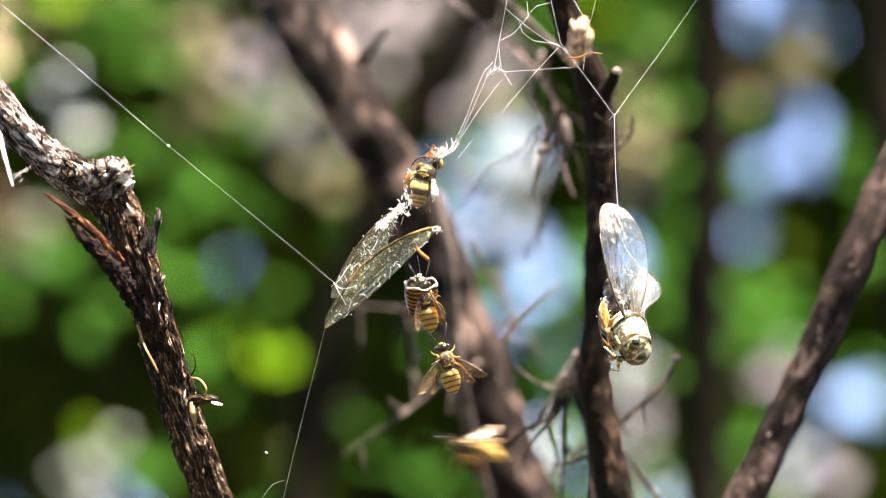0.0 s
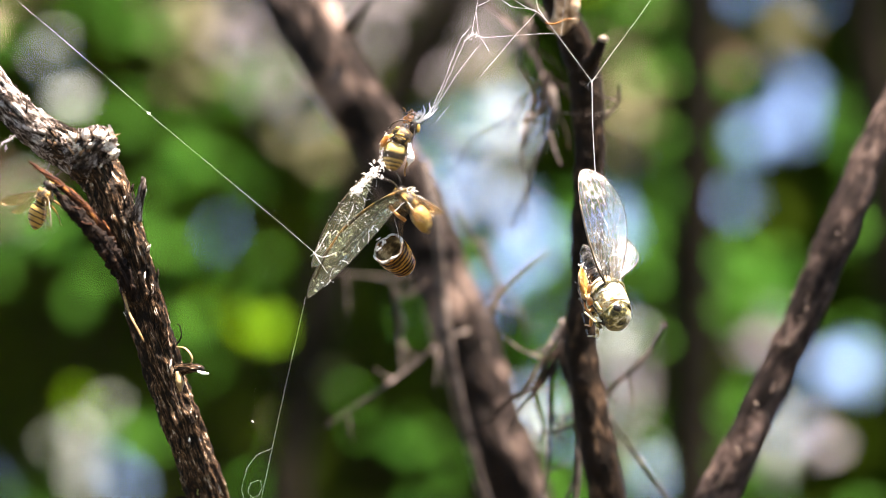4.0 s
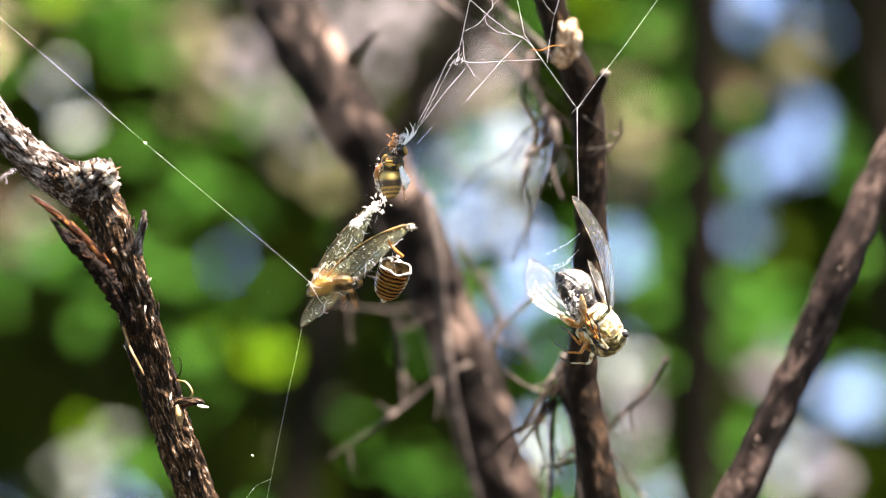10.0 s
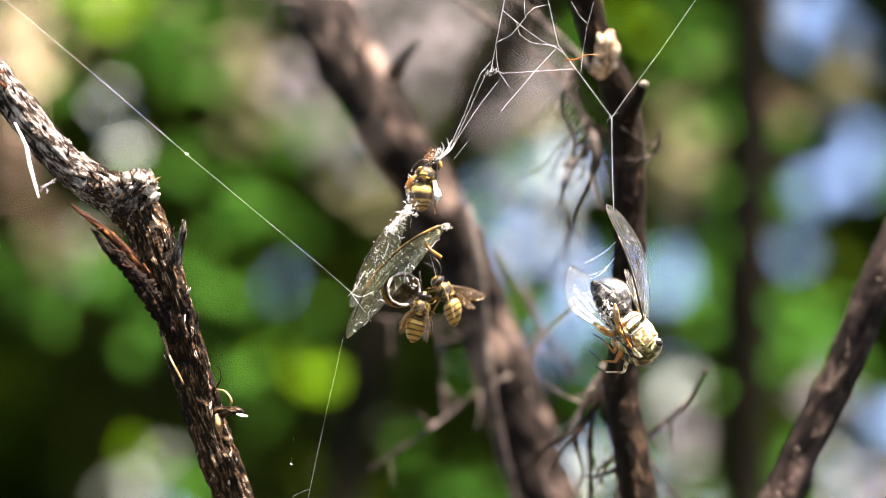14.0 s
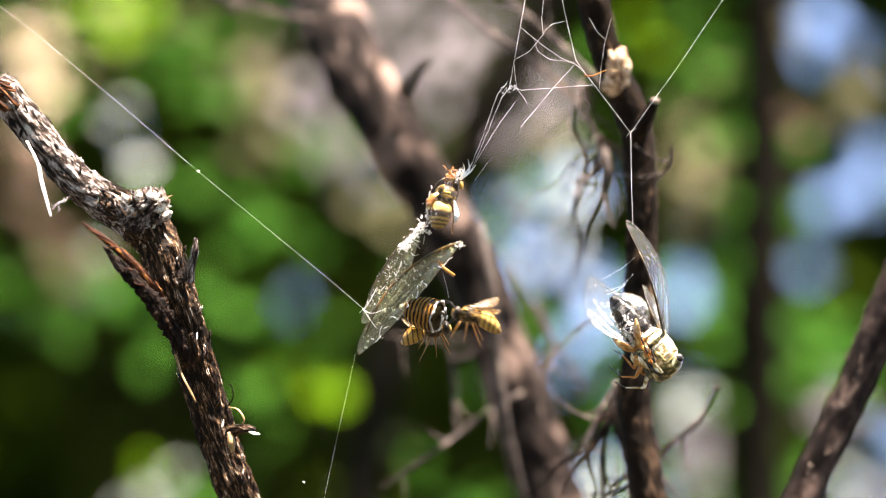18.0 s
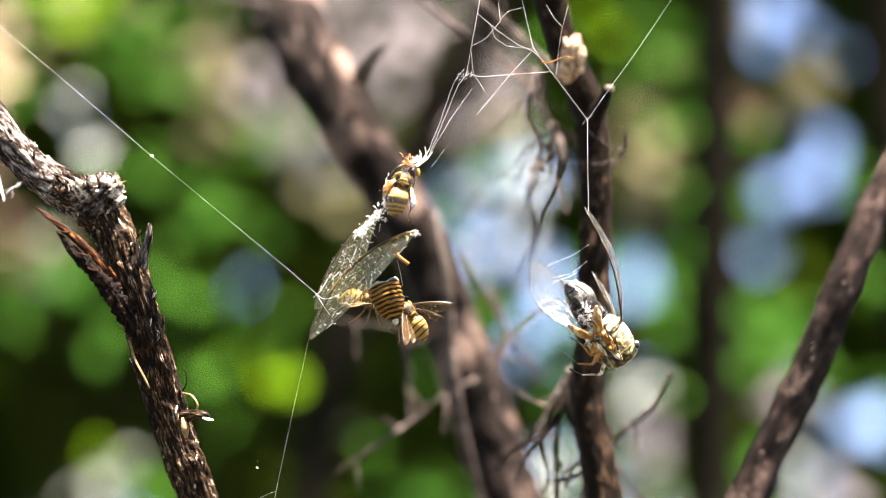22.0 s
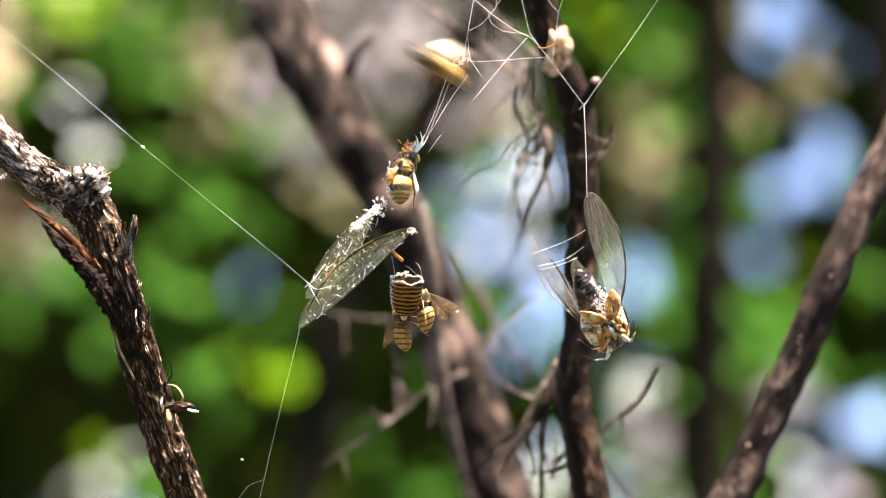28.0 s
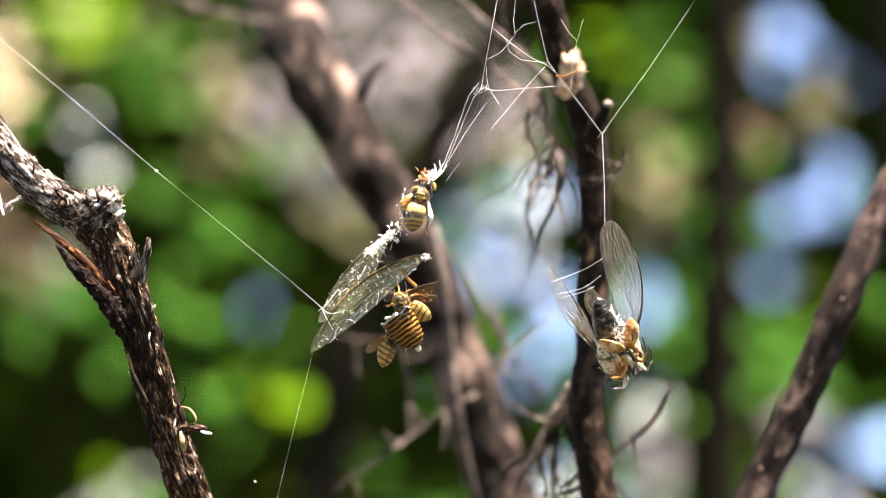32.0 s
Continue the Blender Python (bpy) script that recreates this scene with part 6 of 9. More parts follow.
for y, x0, x1 in ((0.0010, 0.0140, 0.0210), (-0.0002, 0.0142, 0.0212), (-0.0017, 0.0140, 0.0206), (0.0023, 0.0140, 0.0206), (0.0033, 0.0142, 0.0200), (-0.0030, 0.0142, 0.0200)):
    z = -0.91 * math.sqrt(0.0050 ** 2 - y * y)
    part("dark_seam", on_body(stem([((x0, y, z * 0.97), .00016), ((x0 * 0.5 + x1 * 0.5, y * 1.05, z - 0.0001), .00022), ((x1, y, z * 0.92), .00014)], 14, 6, rough=0.4, freq=900)), BLACK, cicada, "dark seam")
# White grains stand in for overexposed sunlight on the abdomen.
part("glare_grains", on_body(clot((0.0075, 0, -0.0030), (0.0125, 0, -0.0038), 220, 0.0006, 0.00018, 51)), WAX, cicada, "white grains put in for sun glare on the belly")
flank = Vector((-math.sin(radians(62)), -math.cos(radians(62)), 0))
flank = (flank - AX * flank.dot(AX)).normalized()
part("glare_grains", clot(AB + AX * 0.0055 + flank * 0.0030, AB + AX * 0.0125 + flank * 0.0040, 200, 0.00045, 0.00018, 53), WAX, cicada, "white grains put in for sun glare on the flank")
part("beak", on_body(stem([((0.0225, 0, -0.0030), .0008), ((0.0195, 0, -0.0046), .0006), ((0.0150, 0, -0.0050), .0003)], 10, 6)), GREY_SHELL, head, "dark beak")
RB, LW = BM @ Vector((0.0165, -0.0042, 0.0018)), BM @ Vector((0.0165, 0.0042, 0.0018))
WA, WB = radians(14), radians(-65)
cicada_wing("fore_wing", cicada, RB, H + Vector((-0.0026, 0, 0.0006)), Vector((math.cos(WA), math.sin(WA), 0)), 0.0112, "clear veined fore wing", 0.42, film=SILVER, bow=0.0026, ends=(0.42, 0.5))
TIP = H + Vector((0.0060, 0.0165, -0.0120)) - LW
left_wing = cicada_wing("fore_wing", cicada, Vector((0, 0, 0)), TIP, Vector((-math.cos(WB), -math.sin(WB), 0)), 0.0088, "clear veined fore wing", 0.3, film=CLEAR_WING)
cicada_wing("hind_wing", cicada, BM @ Vector((0.0150, -0.0036, 0.0022)), H + Vector((0.0062, 0.0014, -0.0150)), Vector((math.cos(WA), math.sin(WA), 0)), 0.0070, "short clear hind wing", film=SILVER)
cicada_wing("hind_wing", cicada, BM @ Vector((0.0150, 0.0036, 0.0022)), H + Vector((0.0070, 0.0100, -0.0170)), Vector((math.cos(WB), math.sin(WB), 0)), 0.0070, "short clear hind wing", film=SILVER)
rnd = random.Random(5)
for a, b, sag in (((0.0012, 0.0005, -0.0085), (0.0052, 0.0130, -0.0135), 0.0006), ((0.0014, 0.0010, -0.0125), (0.0048, 0.0118, -0.0165), 0.0012), ((0.0010, 0.0030, -0.0150), (0.0046, 0.0112, -0.0175), 0.0004)):
    a, b = H + Vector(a), H + Vector(b)
    bm = stem([(a, .00002), (a.lerp(b, 0.35) + Vector((0, 0, -sag)), .000026), (a.lerp(b, 0.7) + Vector((0, 0, -sag * 0.6)), .00002), (b, .00002)], 14, 4)
    for _ in range(16):
        u = rnd.random()
        bmesh.ops.create_icosphere(bm, subdivisions=1, radius=rnd.uniform(0.00006, 0.00011), matrix=Matrix.Translation(a.lerp(b, u) + Vector((0, 0, -sag * 3.4 * u * (1 - u)))))
    part("cross_thread", bm, SILK, cicada, "beaded cross thread")

left_wing.location = LW


def wing_at(z):
    """The loose wing swung about its hinge until its tip lies z below the hang point."""
    turn = TIP.rotation_difference(H + Vector((0.0060, 0.0165, z)) - LW)
    return Matrix.Translation(LW) @ turn.to_matrix().to_4x4()


# ---- motion of the hanging things and of the wasps ----


def motions():
    walk(wing_bundle, [(0, pose(-0.02572, 0.57907, 1.65733, 16.0, -0.0, 0.0)), (0.5, pose(-0.02585, 0.57980, 1.65760, 16.0, 0.7, 0.2)),
        (1, pose(-0.02573, 0.57928, 1.65749, 16.0, 2.3, 0.7)), (1.5, pose(-0.02559, 0.57859, 1.65725, 16.0, -1.2, -0.3)),
        (2, pose(-0.02563, 0.57982, 1.65773, 16.0, -4.1, -1.2)), (2.5, pose(-0.02550, 0.57907, 1.65761, 16.0, -2.9, -0.8)),
        (3, pose(-0.02717, 0.58020, 1.65761, 16.0, -1.4, -0.4)), (3.5, pose(-0.02727, 0.58033, 1.65767, 16.0, -3.4, -1.0)),
        (5.5, pose(-0.02735, 0.57817, 1.65683, 16.1, -5.2, -1.5)), (6, pose(-0.02799, 0.57854, 1.65681, 16.0, -2.7, -0.8)),
        (6.5, pose(-0.02736, 0.57899, 1.65721, 16.2, -8.1, -2.3)), (7, pose(-0.02825, 0.57994, 1.65722, 16.0, -3.1, -0.9)),
        (7.5, pose(-0.02785, 0.58019, 1.65746, 16.0, -4.0, -1.1)), (8, pose(-0.02714, 0.57946, 1.65743, 16.2, -7.8, -2.2)),
        (8.5, pose(-0.02774, 0.57929, 1.65777, 16.1, -5.5, -1.6)), (9, pose(-0.02716, 0.57670, 1.65630, 16.0, -4.0, -1.1)),
        (9.5, pose(-0.02838, 0.58013, 1.65834, 16.2, -9.2, -2.7)), (10, pose(-0.02847, 0.58060, 1.65867, 16.0, -1.0, -0.3)),
        (10.5, pose(-0.02864, 0.58029, 1.65839, 16.0, -0.5, -0.1)), (11, pose(-0.02728, 0.57960, 1.65785, 16.0, -1.4, -0.4)),
        (11.5, pose(-0.02708, 0.58004, 1.65861, 16.1, -4.9, -1.4)), (12, pose(-0.02697, 0.57891, 1.65842, 16.0, -0.9, -0.2)),
        (12.5, pose(-0.02664, 0.57847, 1.65731, 16.0, -3.9, -1.1)), (13, pose(-0.02667, 0.57892, 1.65734, 16.0, -3.1, -0.9)),
        (13.5, pose(-0.02657, 0.57843, 1.65785, 16.1, -7.6, -2.2)), (14, pose(-0.02756, 0.57779, 1.65775, 16.1, -6.6, -1.9)),
        (14.5, pose(-0.02708, 0.57756, 1.65804, 16.1, -7.0, -2.0)), (16.5, pose(-0.02654, 0.57764, 1.65847, 16.2, -8.4, -2.4)),
        (17, pose(-0.02716, 0.57791, 1.65826, 16.1, -6.1, -1.8)), (17.5, pose(-0.02688, 0.57749, 1.65792, 16.1, -5.5, -1.6)),
        (18, pose(-0.02758, 0.57787, 1.65806, 16.1, -5.5, -1.6)), (18.5, pose(-0.02819, 0.57891, 1.65871, 16.0, -1.8, -0.5)),
        (19, pose(-0.02747, 0.57940, 1.65856, 16.0, -2.0, -0.6)), (19.5, pose(-0.02773, 0.57941, 1.65795, 16.0, -1.3, -0.4)),
        (20, pose(-0.02749, 0.57904, 1.65842, 16.0, -3.4, -1.0)), (20.5, pose(-0.02749, 0.57898, 1.65891, 16.1, -5.3, -1.5)),
        (21, pose(-0.02772, 0.57965, 1.65886, 16.1, -4.6, -1.3)), (21.5, pose(-0.02765, 0.57870, 1.65875, 16.1, -5.7, -1.6)),
        (22, pose(-0.02777, 0.57774, 1.65821, 16.0, -3.8, -1.1)), (22.5, pose(-0.02741, 0.57808, 1.65842, 16.1, -5.8, -1.7)),
        (23, pose(-0.02776, 0.57885, 1.65851, 16.1, -5.0, -1.4)), (23.5, pose(-0.02791, 0.57897, 1.65835, 16.1, -4.7, -1.4)),
        (24, pose(-0.02745, 0.57922, 1.65881, 16.0, -2.3, -0.7)), (24.5, pose(-0.02735, 0.57988, 1.65861, 16.0, -0.6, -0.2)),
        (25, pose(-0.02718, 0.58064, 1.65875, 16.0, -1.9, -0.5)), (25.5, pose(-0.02724, 0.58055, 1.65871, 16.0, -2.9, -0.8)),
        (27.5, pose(-0.02546, 0.57761, 1.65797, 16.0, 1.0, 0.3)), (28, pose(-0.02604, 0.57744, 1.65866, 16.0, 0.5, 0.1)),
        (28.5, pose(-0.02683, 0.57756, 1.65790, 16.0, -1.8, -0.5)), (29, pose(-0.02665, 0.57785, 1.65842, 16.0, -0.7, -0.2)),
        (29.5, pose(-0.02598, 0.57827, 1.65871, 16.0, 0.5, 0.1)), (30, pose(-0.02581, 0.57755, 1.65798, 16.0, 0.3, 0.1)),
        (30.5, pose(-0.02575, 0.57704, 1.65790, 16.0, 1.2, 0.3)), (31, pose(-0.02616, 0.57766, 1.65812, 16.0, 2.5, 0.7)),
        (31.5, pose(-0.02626, 0.57666, 1.65813, 16.0, 1.9, 0.5)), (32, pose(-0.02594, 0.57597, 1.65778, 16.0, 1.4, 0.4))])
    walk(upper_web, [(0, pose(0.04161, 0.57745, 1.69924, 16.0, -0.0, 0.0)), (0.5, pose(0.04152, 0.57865, 1.69914, 16.0, 0.0, 0.0)),
        (1, pose(0.04077, 0.57810, 1.69997, 16.0, -0.0, -0.0)), (1.5, pose(0.04064, 0.57759, 1.69923, 16.0, -0.0, -0.0)),
        (2, pose(0.04016, 0.57883, 1.70002, 16.0, -0.0, -0.0)), (2.5, pose(0.04007, 0.57782, 1.69985, 16.0, -0.1, -0.0)),
        (3, pose(0.04083, 0.57852, 1.69976, 16.0, -0.0, -0.0)), (3.5, pose(0.04036, 0.57866, 1.70016, 16.0, -0.0, -0.0)),
        (5.5, pose(0.03785, 0.57690, 1.69986, 16.0, 0.3, 0.1)), (6, pose(0.03805, 0.57740, 1.69901, 16.0, 0.3, 0.1)),
        (6.5, pose(0.03656, 0.57749, 1.70088, 16.0, 0.3, 0.1)), (7, pose(0.03779, 0.57880, 1.69942, 16.0, 0.3, 0.1)),
        (7.5, pose(0.03846, 0.57932, 1.69962, 16.0, 0.3, 0.1)), (8, pose(0.03770, 0.57829, 1.70152, 16.0, 0.3, 0.1)),
        (8.5, pose(0.03723, 0.57779, 1.70144, 16.0, 0.9, 0.2)), (9, pose(0.03870, 0.57544, 1.69860, 16.0, 0.9, 0.3)),
        (9.5, pose(0.03485, 0.57803, 1.70238, 16.0, 0.8, 0.2)), (10, pose(0.03560, 0.57857, 1.70207, 16.0, 0.9, 0.2)),
        (10.5, pose(0.03592, 0.57873, 1.70174, 16.0, 0.9, 0.3)), (11, pose(0.03733, 0.57832, 1.70190, 16.0, 0.9, 0.3)),
        (11.5, pose(0.03635, 0.57889, 1.70254, 16.0, 0.9, 0.3)), (12, pose(0.03770, 0.57815, 1.70157, 16.0, 0.9, 0.3)),
        (12.5, pose(0.03920, 0.57795, 1.70025, 16.0, 0.9, 0.3)), (13, pose(0.03936, 0.57827, 1.69962, 16.0, 0.9, 0.3)),
        (13.5, pose(0.03694, 0.57690, 1.70252, 16.0, 0.9, 0.2)), (14, pose(0.03482, 0.57657, 1.70172, 16.0, 0.1, 0.0)),
        (14.5, pose(0.03536, 0.57600, 1.70293, 16.0, 0.1, 0.0)), (16.5, pose(0.03699, 0.57581, 1.70306, 16.0, -0.5, -0.1)),
        (17, pose(0.03726, 0.57642, 1.70219, 16.0, -0.5, -0.1)), (17.5, pose(0.03748, 0.57609, 1.70281, 16.0, -0.5, -0.1)),
        (18, pose(0.03659, 0.57671, 1.70213, 16.0, -0.5, -0.1)), (18.5, pose(0.03595, 0.57756, 1.70253, 16.0, -0.5, -0.1)),
        (19, pose(0.03640, 0.57749, 1.70354, 16.0, -0.4, -0.1)), (19.5, pose(0.03817, 0.57778, 1.70111, 16.0, -0.4, -0.1)),
        (20, pose(0.03764, 0.57720, 1.70209, 16.0, -0.4, -0.1)), (20.5, pose(0.03739, 0.57727, 1.70336, 16.0, -0.4, -0.1)),
        (21, pose(0.03727, 0.57790, 1.70279, 16.0, -0.5, -0.1)), (21.5, pose(0.03607, 0.57612, 1.70465, 16.0, -0.5, -0.1)),
        (22, pose(0.03711, 0.57568, 1.70181, 16.0, -0.5, -0.2)), (22.5, pose(0.03643, 0.57552, 1.70338, 16.0, -0.5, -0.2)),
        (23, pose(0.03605, 0.57633, 1.70330, 16.0, -0.5, -0.2)), (23.5, pose(0.03629, 0.57676, 1.70280, 16.0, -0.5, -0.2)),
        (24, pose(0.03703, 0.57668, 1.70420, 16.0, -0.5, -0.2)), (24.5, pose(0.03879, 0.57764, 1.70233, 16.0, -0.5, -0.1)),
        (25, pose(0.03902, 0.57804, 1.70316, 16.0, -0.5, -0.1)), (25.5, pose(0.03954, 0.57827, 1.70286, 16.0, -0.5, -0.1)),
        (27.5, pose(0.04112, 0.57553, 1.70234, 16.0, -0.5, -0.1)), (28, pose(0.03979, 0.57516, 1.70340, 16.0, -0.6, -0.2)),
        (28.5, pose(0.03965, 0.57548, 1.70174, 16.0, -0.5, -0.2)), (29, pose(0.03977, 0.57526, 1.70291, 16.0, -0.6, -0.2)),
        (29.5, pose(0.04110, 0.57589, 1.70213, 16.0, -0.6, -0.2)), (30, pose(0.04197, 0.57571, 1.70080, 16.0, -0.5, -0.2)),
        (30.5, pose(0.04158, 0.57514, 1.70163, 16.0, -0.6, -0.2)), (31, pose(0.04177, 0.57571, 1.70104, 16.0, -0.6, -0.2)),
        (31.5, pose(0.04103, 0.57428, 1.70225, 16.0, -0.6, -0.2)), (32, pose(0.04116, 0.57383, 1.70151, 16.0, -0.6, -0.2))])
    walk(dead_wasp, [(0, pose(0.00220, 0.57014, 1.68845, 16.0, -0.0, 0.0)), (0.5, pose(0.00210, 0.57122, 1.68836, 16.0, -0.2, 0.8)),
        (1, pose(0.00138, 0.57061, 1.68912, 15.9, -6.1, -0.0)), (1.5, pose(0.00125, 0.57013, 1.68834, 16.0, -1.1, 2.3)),
        (2, pose(0.00076, 0.57141, 1.68908, 16.1, 1.0, 3.8)), (2.5, pose(0.00067, 0.57050, 1.68892, 15.9, -1.4, 3.9)),
        (3, pose(0.00143, 0.57141, 1.68896, 16.2, 1.4, 5.6)), (3.5, pose(0.00097, 0.57149, 1.68939, 16.3, 2.6, 5.1)),
        (5.5, pose(-0.00143, 0.56918, 1.68979, 16.0, -1.4, 0.5)), (6, pose(-0.00121, 0.56976, 1.68896, 16.0, -0.9, -0.3)),
        (6.5, pose(-0.00268, 0.56990, 1.69079, 16.0, -1.0, -2.0)), (7, pose(-0.00148, 0.57131, 1.68941, 16.0, 0.5, -3.3)),
        (7.5, pose(-0.00083, 0.57168, 1.68964, 15.8, 2.7, -4.4)), (8, pose(-0.00158, 0.57052, 1.69144, 16.0, 1.1, -6.6)),
        (8.5, pose(-0.00244, 0.56980, 1.69264, 16.7, -3.5, -9.7)), (9, pose(-0.00096, 0.56724, 1.68982, 16.4, -0.6, -10.6)),
        (9.5, pose(-0.00482, 0.57013, 1.69356, 16.8, -3.5, -10.1)), (10, pose(-0.00407, 0.57072, 1.69327, 18.0, -11.0, -11.2)),
        (10.5, pose(-0.00371, 0.57056, 1.69295, 17.6, -10.7, -9.8)), (11, pose(-0.00231, 0.56981, 1.69302, 17.3, -10.7, -8.4)),
        (11.5, pose(-0.00328, 0.57023, 1.69366, 16.9, -9.4, -6.7)), (12, pose(-0.00195, 0.56934, 1.69266, 16.8, -10.6, -5.7)),
        (12.5, pose(-0.00045, 0.56913, 1.69127, 16.1, -3.9, -2.4)), (13, pose(-0.00031, 0.56963, 1.69069, 16.0, -3.8, -1.1)),
        (13.5, pose(-0.00267, 0.56830, 1.69354, 15.9, -8.6, -0.3)), (14, pose(-0.00449, 0.56845, 1.69100, 15.6, -7.9, 2.1)),
        (14.5, pose(-0.00397, 0.56790, 1.69225, 15.2, -9.7, 3.8)), (16.5, pose(-0.00210, 0.56827, 1.69100, 15.6, -3.7, 14.1)),
        (17, pose(-0.00185, 0.56876, 1.69017, 15.5, -3.9, 16.2)), (17.5, pose(-0.00162, 0.56824, 1.69069, 14.6, -7.0, 17.6)),
        (18, pose(-0.00250, 0.56887, 1.69003, 14.8, -6.3, 19.9)), (18.5, pose(-0.00313, 0.56989, 1.69047, 12.7, -11.3, 20.8)),
        (19, pose(-0.00272, 0.56987, 1.69159, 11.2, -14.5, 22.3)), (19.5, pose(-0.00095, 0.57034, 1.68921, 14.2, -7.6, 23.3)),
        (20, pose(-0.00149, 0.56983, 1.69025, 14.2, -7.6, 22.6)), (20.5, pose(-0.00173, 0.56983, 1.69144, 14.5, -6.9, 22.1)),
        (21, pose(-0.00184, 0.57058, 1.69082, 14.8, -6.2, 21.7)), (21.5, pose(-0.00301, 0.56890, 1.69266, 12.9, -11.2, 19.8)),
        (22, pose(-0.00198, 0.56854, 1.68979, 14.7, -6.5, 20.3)), (22.5, pose(-0.00264, 0.56847, 1.69137, 13.9, -8.7, 19.1)),
        (23, pose(-0.00301, 0.56930, 1.69128, 13.8, -9.3, 18.3)), (23.5, pose(-0.00275, 0.56963, 1.69074, 14.1, -8.1, 19.6)),
        (24, pose(-0.00204, 0.56955, 1.69216, 12.4, -12.6, 19.6)), (24.5, pose(-0.00030, 0.57054, 1.69033, 13.8, -8.6, 21.6)),
        (25, pose(-0.00009, 0.57102, 1.69121, 13.8, -8.6, 22.6)), (25.5, pose(0.00043, 0.57116, 1.69085, 14.9, -5.9, 24.4)),
        (27.5, pose(0.00204, 0.56828, 1.69031, 11.8, -11.9, 27.1)), (28, pose(0.00075, 0.56799, 1.69127, 10.9, -13.4, 27.8)),
        (28.5, pose(0.00061, 0.56823, 1.68964, 14.0, -7.9, 28.4)), (29, pose(0.00073, 0.56817, 1.69076, 12.7, -10.3, 27.2)),
        (29.5, pose(0.00205, 0.56881, 1.69002, 13.7, -8.4, 27.0)), (30, pose(0.00289, 0.56842, 1.68870, 15.2, -5.6, 27.0)),
        (30.5, pose(0.00251, 0.56776, 1.68947, 13.5, -8.9, 25.5)), (31, pose(0.00269, 0.56847, 1.68888, 14.1, -7.7, 25.2)),
        (31.5, pose(0.00196, 0.56710, 1.69008, 12.9, -10.2, 23.9)), (32, pose(0.00208, 0.56661, 1.68936, 13.5, -9.2, 23.5))])
